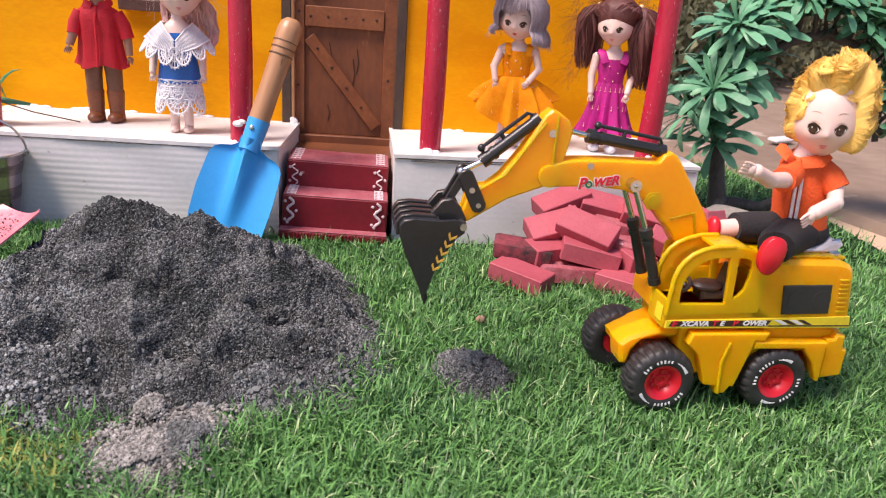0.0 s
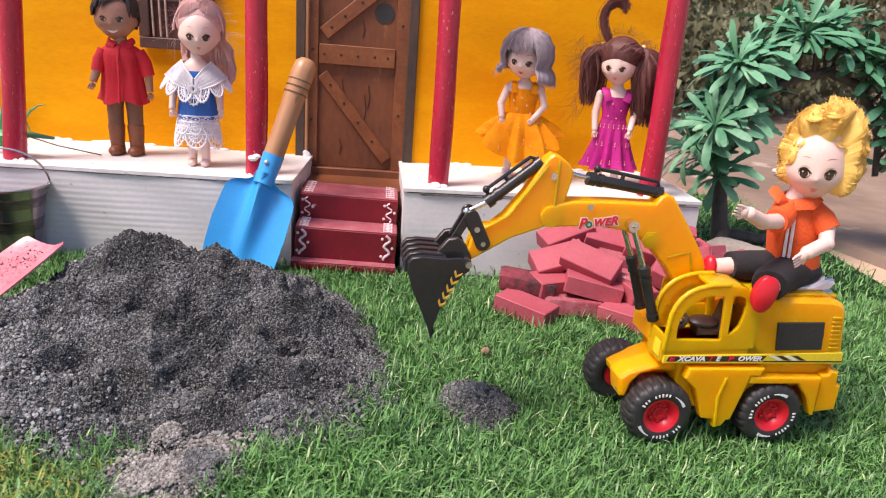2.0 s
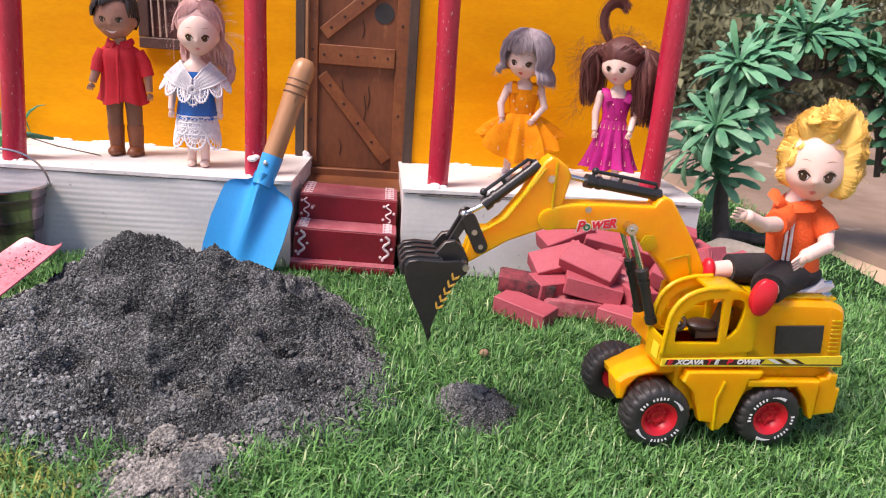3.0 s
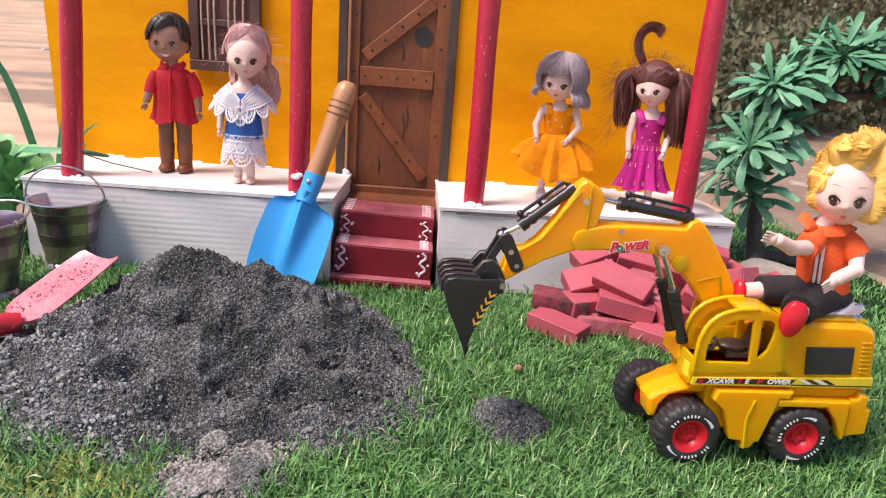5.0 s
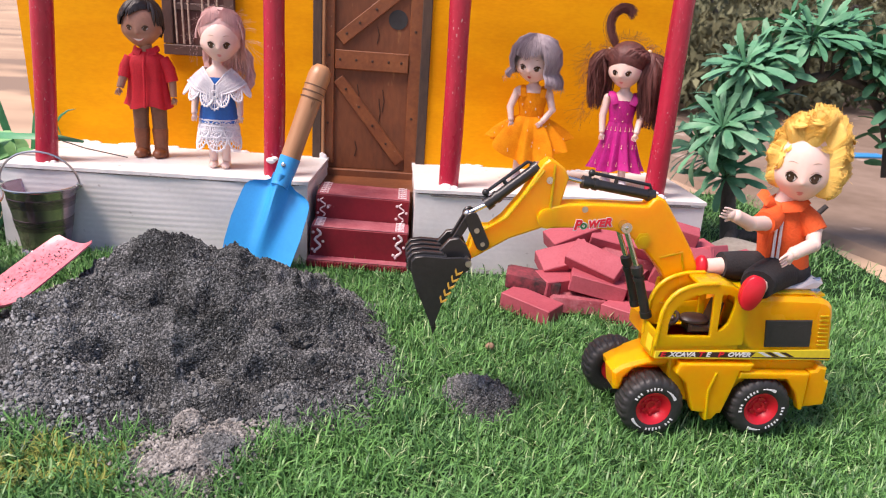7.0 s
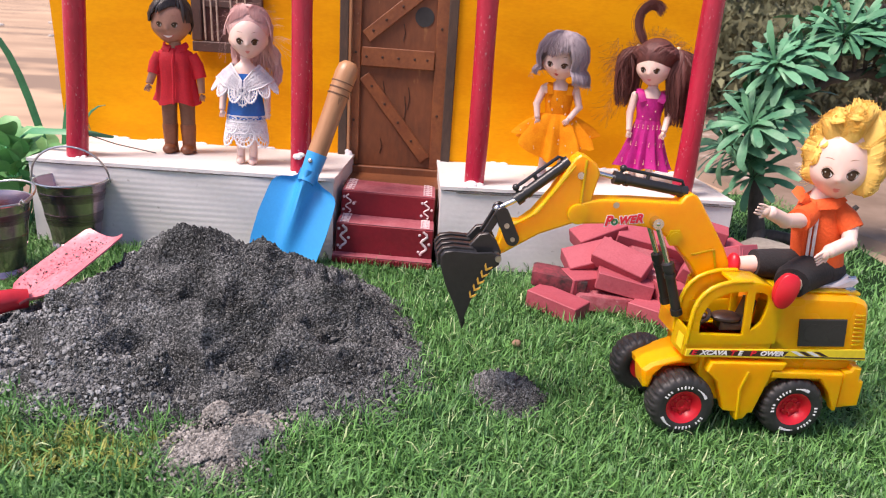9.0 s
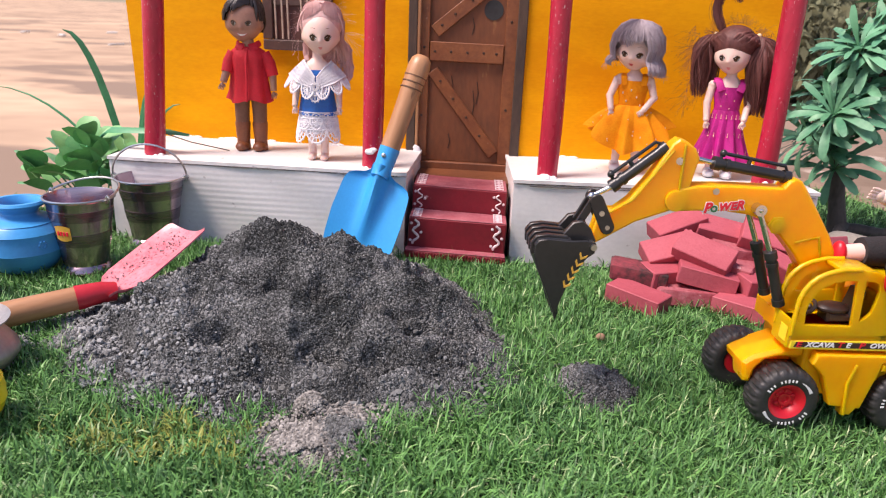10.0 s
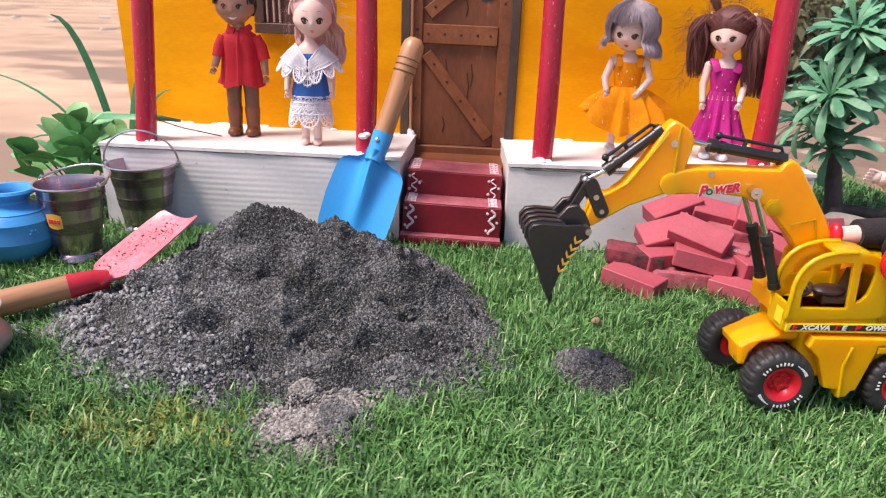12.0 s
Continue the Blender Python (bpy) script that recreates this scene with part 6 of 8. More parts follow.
    for row in range(3):
        for k in range(9):
            a = -2.95 + 2.75 * (k + 0.5 * (row % 2)) / 8
            t = 0.12 + 0.36 * row
            r = (0.0262 - 0.0137 * t ** 0.8) * 1.05
            p = Vector((r * math.cos(a), r * 0.64 * math.sin(a), 0.020 + 0.05 * t))
            g.ell(p, 0.0007, GD, n=6, k=4)
            g.tube([p + Vector((0, 0, 0.001)), p + Vector((0, 0, 0.004))], 0.00022, GD, n=4)
    for x, z in ((-0.004, 0.086), (0.005, 0.080), (-0.007, 0.074), (0.001, 0.072)):
        g.ell((x, -0.0098 + 12 * x * x, z), 0.0007, GD, n=8, k=5)
    return doll("doll", [SKIN, PAD, EYEWHITE, EYEDARK, BLUSH, BLUSH, BROW, HAIRBROWN, MAGENTA, GOLDTHREAD, IRIS], g, "doll with dark brown pigtails in a magenta dress", pose(0.3165, 0.066, H, 0, 0, -8))


def lace_scallops(g, centre, r0, r1, z0, z1, a0, a1, n, mi, squash=0.7):
    """A row of crocheted scallops: rings, spokes and picots along a sloping band."""
    for k in range(n):
        a = a0 + (a1 - a0) * (k + 0.5) / n

        def at(t, da):
            r, z = r0 + (r1 - r0) * t, z0 + (z1 - z0) * t
            return Vector((centre[0] + r * math.cos(a + da), centre[1] + r * squash * math.sin(a + da), centre[2] + z))

        w = (a1 - a0) / n / 2
        for rr in (1.0, 0.62, 0.3):
            loop = [at(0.35 + 0.62 * rr * math.sin(b), w * 0.95 * rr * math.cos(b)) for b in [math.pi * i / 12 for i in range(13)]]
            g.tube(loop, 0.00095 if rr == 1.0 else 0.0007, mi, n=5)
        for i in range(9):
            b = math.pi * i / 8
            g.tube([at(0.35, 0), at(0.35 + 0.62 * math.sin(b), w * 0.95 * math.cos(b))], 0.00055, mi, n=4)
            g.ell(at(0.35 + 0.68 * math.sin(b), w * 1.02 * math.cos(b)), 0.0008, mi, n=6, k=4)
        eye = [at(0.17 + 0.13 * math.sin(b), w * 0.7 * math.cos(b)) for b in [2 * math.pi * i / 12 for i in range(13)]]
        g.tube(eye, 0.0007, mi, n=5)
        g.ell(at(0.17, 0), 0.0012, mi, n=8, k=5)
    for t in (0.0, 0.33):
        g.tube([Vector((centre[0] + (r0 + (r1 - r0) * t) * math.cos(a0 + (a1 - a0) * i / 30), centre[1] + (r0 + (r1 - r0) * t) * squash * math.sin(a0 + (a1 - a0) * i / 30), centre[2] + z0 + (z1 - z0) * t)) for i in range(31)], 0.0008, mi, n=5)


def crochet_fan(g, a, b, out, mi):
    """One scallop of thread between a and b: nested arches, spokes and picots."""
    at = lambda q, ang: (a + b) / 2 + (b - a) / 2 * (q * math.cos(ang)) + out * (q * math.sin(ang))
    for q, r in ((1.0, 0.0009), (0.62, 0.0007), (0.3, 0.0006)):
        g.tube([at(q, math.pi * i / 12) for i in range(13)], r, mi, n=5)
    for i in range(1, 8):
        g.tube([at(0.3, math.pi * i / 8), at(1.0, math.pi * i / 8)], 0.0005, mi, n=4)
    for i in range(9):
        g.ell(at(1.07, math.pi * i / 8), 0.0008, mi, n=6, k=4)


def shawl_wing(g, U, L, s, net, mi):
    """A net panel between a neck line and a lower line, its threads, and scallops along the lower edge."""
    n, k = 18, 5

    def along(line, t):
        f = min(2.999, t * 3)
        i = int(f)
        return line[i].lerp(line[i + 1], f - i)

    pt = lambda t, q: along(U, t).lerp(along(L, t), q)
    lift = Vector((s * 0.0002, -0.0004, 0.0004))
    vs = [pt(i / n, j / k) for i in range(n + 1) for j in range(k + 1)]
    vs += [v - lift * 1.5 for v in vs]
    half = (n + 1) * (k + 1)
    fs = [(i * (k + 1) + j, i * (k + 1) + j + 1, (i + 1) * (k + 1) + j + 1, (i + 1) * (k + 1) + j) for i in range(n) for j in range(k)]
    fs += [tuple(half + q for q in reversed(f)) for f in fs]
    g.add(vs, fs, net)
    for j in range(k + 1):
        g.tube([pt(i / n, j / k) + lift for i in range(n + 1)], 0.0008 if j in (0, k) else 0.0005, mi, n=5)
    for i in range(2 * n):
        g.tube([pt(i / 2 / n, 0) + lift, pt(i / 2 / n, 0.5) + lift * 2, pt(i / 2 / n, 1) + lift], 0.0004, mi, n=4)
    for i in range(4):
        a, b = along(L, i / 4 + 0.01), along(L, i / 4 + 0.24)
        mid = (a + b) / 2
        crochet_fan(g, a, b, Vector((mid.x * 0.28, mid.y * 0.22 - 0.001, -0.0105)), mi)


def make_pink_doll():
    """Long pale pink hair, a blue dress under a white crocheted shawl and skirt."""
    g = Geo()
    S, NET, EW, ED, LIP, BL, BR, HR, CL, LC, IR = range(11)
    for x, sy in ((-0.0065, 0.001), (0.0065, -0.001)):
        g.tube([(x, sy, 0.003), (x, sy, 0.02), (x, sy + 0.001, 0.05)], [0.0042, 0.0044, 0.0056], S, n=12)
        g.ell((x, sy - 0.0035, 0.0035), (0.0048, 0.0085, 0.0042), S, n=12, k=8)
    g.lathe([(0.0215, 0.030), (0.020, 0.040), (0.0185, 0.05)], NET, n=60, pleats=9, amp=0.05, squash=0.66)
    lace_scallops(g, (0, 0, 0), 0.0205, 0.0235, 0.040, 0.019, radians(-175), radians(-5), 3, LC, 0.66)
    lace_scallops(g, (0, 0, 0), 0.0185, 0.0215, 0.050, 0.032, radians(-180), radians(0), 5, LC, 0.68)
    g.lathe([(0.0195, 0.047), (0.0185, 0.055), (0.0165, 0.068), (0.0155, 0.085), (0.013, 0.092)], CL, n=40, pleats=8, amp=0.04, squash=0.66)
    g.lathe([(0.0135, 0.086), (0.0128, 0.097), (0.008, 0.101), (0.005, 0.104), (0.0048, 0.112)], S, n=20, squash=0.62)
    for s in (-1, 1):
        limb(g, [(s * 0.0165, 0, 0.093), (s * 0.0215, -0.002, 0.073), (s * 0.0225, -0.007, 0.057)], [0.0042, 0.0038, 0.003], S, True)
        hand(g, (s * 0.0225, -0.0075, 0.055), (0, -0.2, -1), 0.0042, S)
    # the shawl: two wings from the shoulders that meet in a point
    for s in (-1, 1):
        U = [Vector(p) for p in ((s * 0.0120, 0.0085, 0.0995), (s * 0.0138, 0.0000, 0.1005), (s * 0.0080, -0.0098, 0.0945), (s * 0.0006, -0.0145, 0.0850))]
        L = [Vector(p) for p in ((s * 0.0215, 0.0110, 0.0885), (s * 0.0285, -0.0010, 0.0865), (s * 0.0185, -0.0140, 0.0800), (s * 0.0006, -0.0175, 0.0735))]
        shawl_wing(g, U, L, s, NET, LC)
    crochet_fan(g, Vector((-0.0075, -0.0180, 0.0770)), Vector((0.0075, -0.0180, 0.0770)), Vector((0, -0.0015, -0.0150)), LC)
    for rr in (0.0036, 0.0022):
        g.tube([(rr * math.cos(b), -0.0186, 0.0765 + rr * math.sin(b)) for b in [2 * math.pi * i / 14 for i in range(15)]], 0.0007, LC, n=5)
    turn = Matrix.Rotation(radians(6), 3, "Z") @ Matrix.Rotation(radians(3), 3, "X")
    hc, R = Vector((0.004, -0.002, 0.1290)), (0.0178, 0.0182, 0.0222)
    head(g, hc, R, turn, S)
    face(g, hc, R, turn, (EW, ED), BL, 0.20, brow=BR, eye_e=-12, iris=IR)
    # soft waves combed back from a high rounded hairline, held by a band, loose at the shoulders
    g.ell(hc + turn @ Vector((0.0, 0.0052, 0.0086)), (0.0214, 0.0200, 0.0208), HR, turn.to_4x4(), n=32, k=20)
    rnd = random.Random(41)

    def wave(a, base, ph):
        e0 = 54 - 0.50 * abs(a) if abs(a) < 100 else 0.0
        side = 1 if a > 0 else -1
        d0, d1, d2 = (over_skull(Vector(), (1, 1, 1), I3, p, q, 1.0) for p, q in ((a, e0), (a * 0.75, 84), (side * max(112.0 if side > 0 else 142.0, abs(a)), -16)))
        pts = []
        for t in (0, 0.2, 0.4, 0.6, 0.8, 1.0):
            d = (d0 * (1 - t) ** 2 + d1 * 2 * t * (1 - t) + d2 * t * t).normalized() * base * (1.04 + 0.24 * math.sin(min(1.0, t * 1.5) * 1.57))
            pts.append(hc + Vector((0, 0.001, 0.001)) + turn @ Vector((d.x * R[0], d.y * R[1], d.z * R[2])))
        last, o = pts[-1], pts[-1] - hc
        o.z = 0
        o.normalize()
        L = (0.047 if a > 0 else 0.034) * (0.75 + 0.25 * math.sin(ph))
        side = 1.0 if a > 0 else 0.55
        for t in (0.2, 0.4, 0.6, 0.8, 1.0):
            pts.append(last + Vector((0, 0, -L * t)) + o * (0.0085 * side * math.sin(t * 2.6) + 0.0016 * math.sin(t * 9 + ph)) + Vector((0.0016 * math.sin(t * 7 + ph * 2), 0, 0)))
        return pts

    for k in range(170):
        lock(g, wave(-178 + 356 * k / 170 + rnd.uniform(-2, 2), rnd.uniform(0.99, 1.05), rnd.uniform(0, 6)), rnd.uniform(0.0026, 0.0042), 0.0012, hc, HR)
    for _ in range(1200):
        hair_strand(g, wave(rnd.uniform(-178, 178), rnd.uniform(1.02, 1.12), rnd.uniform(0, 6)), rnd.uniform(0.00009, 0.00017), HR, 3)
    band = [hc + turn @ Vector((math.cos(b) * 0.0222, -0.0045, math.sin(b) * 0.0275)) for b in [math.pi * i / 18 for i in range(19)]]
    g.tube(band, 0.0010, HR, n=6)
    for _ in range(26):
        a = rnd.uniform(-0.3, math.pi + 0.3)
        fly(g, hc + Vector((math.cos(a) * 0.024, rnd.uniform(-0.002, 0.01), 0.004 + math.sin(a) * 0.024)), (math.cos(a) + 0.25, 0, math.sin(a) * 0.4), rnd.uniform(0.008, 0.018), 0.00005, HR, rnd, 2)
    fly(g, hc + Vector((0.023, 0, 0.0)), (0.7, 0, -0.6), 0.030, 0.00006, HR, rnd, 18)
    fly(g, hc + Vector((-0.022, 0, -0.008)), (-0.7, 0, -0.5), 0.022, 0.00005, HR, rnd, 6)
    return doll("doll", [SKIN, LACENET, EYEWHITE, EYEDARK, BLUSH, BLUSH, BROW, HAIRPINK, BLUECLOTH, LACE, IRIS], g, "doll with long pale pink hair in white crochet over blue", pose(-0.0985, 0.043, H, 0, 0, 6))


def make_boy_doll():
    """Black moulded hair, a red coat and tall brown boots."""
    g = Geo()
    S, TR, EW, ED, LIP, BT, BR, HR, CL, IR = range(10)
    for s in (-1, 1):
        x = s * 0.0095
        g.tube([(x, 0, 0.024), (x, 0, 0.045), (x * 0.9, 0, 0.062)], [0.0072, 0.0078, 0.0088], TR, n=16)
        g.tube([(x, 0.0005, 0.0), (x, 0.0005, 0.010), (x, 0, 0.029), (x, 0, 0.031)], [0.0075, 0.0070, 0.0082, 0.0078], BT, n=16)
        g.ell((x, -0.006, 0.0045), (0.0072, 0.0105, 0.0055), BT, n=14, k=8)
    rings = [(0.0238, 0.0535), (0.0210, 0.062), (0.0196, 0.075), (0.0190, 0.088), (0.0195, 0.098), (0.017, 0.1055), (0.0105, 0.110)]
    g.lathe(rings, CL, n=96, pleats=6, amp=0.10, squash=0.66, wobble=0.002, seed=0.8)
    g.v = [v if v[2] < 0.054 or v[2] > 0.112 else (v[0] * (1 + 0.07 * noise.noise(Vector(v) * 130)), v[1] * (1 + 0.10 * noise.noise(Vector(v) * 110 + Vector((7, 0, 0)))), v[2]) for v in g.v]
    g.tube([(0.001, -0.0182, 0.054), (0.001, -0.0152, 0.075), (0.001, -0.0152, 0.096), (0.001, -0.010, 0.108)], 0.0013, CL, n=6)
    for s in (-1, 1):
        g.strip([(s * 0.003, -0.0085, 0.109), (s * 0.010, -0.007, 0.111), (s * 0.012, 0.002, 0.114)], [0.008, 0.008, 0.006], [(0, -1, 0.5), (s * 0.4, -1, 0.6), (s, 0, 0.5)], 0.0012, CL)
    g.tube([(0, 0, 0.105), (0, -0.001, 0.117)], 0.0062, S, n=12)
    g.tube([(-0.016, 0, 0.1035), (-0.0205, -0.002, 0.093), (-0.0225, -0.005, 0.083)], [0.0062, 0.0068, 0.0062], CL, n=14)
    limb(g, [(-0.0225, -0.005, 0.085), (-0.0255, -0.010, 0.073)], [0.0043, 0.0036], S)
    hand(g, (-0.0258, -0.0105, 0.072), (-0.2, -0.5, -0.8), 0.0045, S)
    g.tube([(0.016, 0, 0.1035), (0.0215, 0.0, 0.093), (0.0250, -0.001, 0.0805)], [0.0062, 0.0068, 0.0064], CL, n=14)
    limb(g, [(0.0250, -0.001, 0.082), (0.0262, -0.003, 0.065)], [0.0043, 0.0034], S)
    hand(g, (0.0264, -0.003, 0.064), (0, -0.1, -1), 0.0043, S)
    turn = Matrix.Rotation(radians(4), 3, "Z")
    hc, R = Vector((-0.003, -0.001, 0.1365)), (0.0185, 0.0182, 0.0228)
    head(g, hc, R, turn, S)
    face(g, hc, R, turn, (EW, ED), LIP, 0.165, smile=True, brow=BR, eye_e=-8, iris=IR)
    g.ell(hc + Vector((0, 0.0062, 0.0078)), (0.0203, 0.0185, 0.0203), HR, n=24, k=14)
    rnd = random.Random(17)
    for _ in range(120):
        a = rnd.uniform(-180, 180)
        end = 26 + 10 * math.sin(radians(a * 3)) if abs(a) < 50 else (-2 if abs(a) < 100 else -30)
        path = [hc + turn @ Vector((math.sin(radians(a + 10 * math.sin(i))) * math.cos(radians(e)) * R[0] * 1.12, -math.cos(radians(a)) * math.cos(radians(e)) * R[1] * 1.10, math.sin(radians(e)) * R[2] * 1.10)) for i, e in enumerate([82 + (end - 82) * k / 5 for k in range(6)])]
        hair_strand(g, path, 0.0021, HR, 6)
    return doll("doll", [SKINDARK, BROWNCLOTH, EYEWHITE, EYEDARK, LIPRED, BOOT, BROW, HAIRBLACK, REDCLOTH, IRIS], g, "doll with black moulded hair, red coat and brown boots", pose(-0.181, 0.074, H, 0, 0, 4))


make_lilac_doll()
make_brown_doll()
make_pink_doll()
make_boy_doll()


def make_sitting_doll():
    """Golden curls, an orange-red zipped shirt and black trousers; sits on the toy's rear deck."""
    g = Geo()
    S, RS, EW, ED, BL, BR, HR, CL, BK, ZP, IR = range(11)
    P = lambda u, v, w: Vector((u - 12, v, w + 1.0)) * MM
    S3 = lambda u, v, w: (u * MM, v * MM, w * MM)
    # trousers and legs
    g.ell(P(97, 33, 103.5), S3(17, 17, 10), BK, n=18, k=10)
    g.tube([P(96, 36, 103), P(80, 33, 104), P(66, 32, 105), P(54, 32, 105)], [0.0112, 0.0105, 0.0095, 0.0085], BK, n=14)
    g.tube([P(57, 32, 104.5), P(42, 31, 103.5)], [0.0058, 0.0052], S, n=12)
    g.ell(P(40, 30, 104), S3(4.2, 5.6, 7.8), RS, n=16, k=10)
    g.tube([P(95, 28, 103), P(80, 18, 104), P(68, 9, 103), P(65, 5, 102)], [0.0115, 0.0112, 0.0105, 0.0098], BK, n=14)
    g.tube([P(66, 6, 102), P(60, 2, 101)], [0.0062, 0.0058], S, n=12)
    sole = Matrix.Rotation(radians(12), 4, "Y") @ Matrix.Rotation(radians(-12), 4, "Z")
    g.ell(P(57, -1.5, 100.5), S3(6.0, 4.4, 10.4), RS, sole, n=20, k=12)
    outline = [(6.4 * MM * math.copysign(abs(math.cos(b)) ** 0.8, math.cos(b)) * (1.0 + 0.10 * math.sin(b)), 10.9 * MM * math.sin(b)) for b in [2 * math.pi * i / 28 for i in range(28)]]
    g.prism(outline, -1.6 * MM, 1.6 * MM, RS, Matrix.Translation(P(56.6, -5.0, 100.5)) @ sole, ch=0.0007)
    for i in range(5):
        g.tube([P(90 - 3 * i, 19 - 2 * i, 111 - 0.5 * i), P(84 - 3 * i, 26, 113 - i)], 0.0013, BK, n=6)
    # shirt
    g.tube([P(97, 34, 103), P(93, 32, 118), P(89, 31, 133), P(86, 30, 146), P(84.5, 29, 151)], [0.0160, 0.0150, 0.0142, 0.0110, 0.007], CL, n=28)
    g.tube([P(82, 22, 106), P(80, 20, 118), P(78.5, 19.5, 132), P(79.5, 21.5, 146)], 0.0010, ZP, n=6)
    g.tube([P(84.5, 21, 106), P(82.5, 18.8, 118), P(81, 18.3, 132), P(81.5, 20.8, 146)], 0.0010, ZP, n=6)
    g.tube([P(79.5, 23.5, 106), P(77.5, 21.4, 118), P(76.5, 20.8, 132), P(78, 22.8, 146)], 0.0012, CL, n=6)
    for pts in (([P(76, 23, 148), P(70, 20, 151), P(68, 24, 153), P(74, 31, 154)]), ([P(79, 20, 147), P(88, 17, 149), P(95, 22, 151), P(95, 30, 153)])):
        g.strip(pts, [0.007, 0.008, 0.007, 0.006], [(-0.3, -1, 0.8)] * 4, 0.0014, CL)
    g.tube([P(77, 24, 141), P(71, 18, 139), P(66, 14, 138.5)], [0.0075, 0.0075, 0.0070], CL, n=14)
    limb(g, [P(67, 14, 138.5), P(53, 6, 140), P(40, 0, 146)], [0.0046, 0.0044, 0.0038], S, True)
    hand(g, P(39, -0.5, 146.5), (-1, -0.2, 0.25), 0.0056, S)
    g.tube([P(95, 27, 143), P(100, 21, 138), P(102.5, 17, 133)], [0.0076, 0.0078, 0.0073], CL, n=14)
    limb(g, [P(102, 18, 135), P(98, 10, 127), P(84, 5, 123)], [0.0047, 0.0045, 0.0040], S, True)
    hand(g, P(83, 4.5, 122.5), (-0.85, -0.2, -0.6), 0.0058, S)
    # head
    g.tube([P(85, 29, 146), P(87.5, 27, 158)], 0.0062, S, n=12)
    turn = Matrix.Rotation(radians(-30), 3, "Z") @ Matrix.Rotation(radians(2), 3, "X") @ Matrix.Rotation(radians(-2), 3, "Y")
    hc, R = P(90, 24, 172.6), (0.0161, 0.0166, 0.0222)
    head(g, hc, R, turn, S)
    face(g, hc, R, turn, (EW, ED), BL, 0.205, brow=BR, eye_e=-12, iris=IR)
    g.ell(hc + turn @ Vector((0.0015, 0.0075, 0.0055)), (0.0180, 0.0160, 0.0195), HR, n=22, k=12)
    rnd = random.Random(77)
    # a soft mass of waves round the skull, open at the face, with fine strands lying on it
    def shell(a, e):
        """How far the hair stands out at heading a and height e, as a share of the head's radius."""
        d = max(abs(a + 6) - 56, (e - 40 + 5 * math.sin(a * 0.09)) * 1.25)
        edge = min(1.0, max(0.0, d / 16))
        full = 1.22 + 0.16 * max(0.0, math.sin(radians(e))) + (0.26 * math.exp(-((a - 105) / 60) ** 2)) + 0.10 * math.exp(-((a - 40) / 50) ** 2) * (e > 30)
        full -= 0.36 * max(0.0, (-28 - e) / 20)
        wave = 0.115 * noise.noise(Vector((math.sin(radians(a)) * 3.2, math.cos(radians(a)) * 3.2, e / 22))) + 0.05 * noise.noise(Vector((math.sin(radians(a)) * 7, math.cos(radians(a)) * 7, e / 9 + 4)))
        return 0.9 + (full + 1.35 * wave - 0.9) * edge * edge * (3 - 2 * edge)

    def on(a, e, lift=1.0):
        f = shell((a + 180) % 360 - 180, e) * lift
        ce = math.cos(radians(e))
        return hc + turn @ Vector((math.sin(radians(a)) * ce * R[0] * f, -math.cos(radians(a)) * ce * R[1] * 1.04 * f, math.sin(radians(e)) * R[2] * f))

    def comb(a, e):
        """The height across the combed waves; strands lie along its level lines."""
        ra = radians(a)
        return e / 10 + 0.9 * math.sin((a + 30) / 26) + 0.9 * noise.noise(Vector((math.sin(ra) * 1.5, math.cos(ra) * 1.5, e / 40)))

    na, ne = 288, 130
    vs = []
    for j in range(ne + 1):
        for i in range(na):
            a, e = -180 + 360 * i / na, -52 + 141 * j / ne
            w = comb(a, e)
            full = min(1.0, max(0.0, (shell(a, e) - 0.95) / 0.15))
            vs.append(on(a, e, 1.0 + full * (0.021 * math.sin(w * 2.2) + 0.005 * math.sin(w * 7.3 + 2 * math.sin(a / 15)) + 0.0035 * math.sin(w * 29))))
    fs = [(j * na + i, j * na + (i + 1) % na, (j + 1) * na + (i + 1) % na, (j + 1) * na + i) for j in range(ne) for i in range(na)]
    g.add(vs, fs, HR)
    for k in range(3600):
        a, e = rnd.uniform(-180, 180), rnd.uniform(-44, 82)
        proud = 0.006 + 0.045 * rnd.random() ** 3
        if shell(a, e) < 1.04:
            continue
        w0, path = comb(a, e), []
        for i in range(9):
            full = 0.021 * math.sin(w0 * 2.2) + 0.009
            path.append(on(a, e, 1.0 + full + proud * math.sin(i / 8 * math.pi)))
            a += 4.0 / max(0.4, math.cos(radians(e)))
            e = max(-46.0, min(84.0, e + 6.0 * (w0 - comb(a, e))))
            if shell((a + 180) % 360 - 180, e) < 0.99:
                break
        if len(path) > 4:
            hair_strand(g, path, rnd.uniform(0.00010, 0.00020), HR, 3)
    # rolled curls lying on the mass
    for a, e, rad in ((-58, 34, 5.6), (-66, 8, 6.0), (50, 44, 6.0), (74, 22, 6.4), (80, -6, 6.0), (84, -28, 5.2), (108, 30, 6.4), (112, 0, 6.2), (-30, 62, 5.6), (16, 66, 6.0)):
        c0 = on(a, e, 0.985)
        nrm = (c0 - hc).normalized()
        t1 = nrm.cross(Vector((0, 0, 1))).normalized()
        t2 = nrm.cross(t1)
        a0, way = rnd.uniform(0, 6.28), rnd.choice((-1, 1))
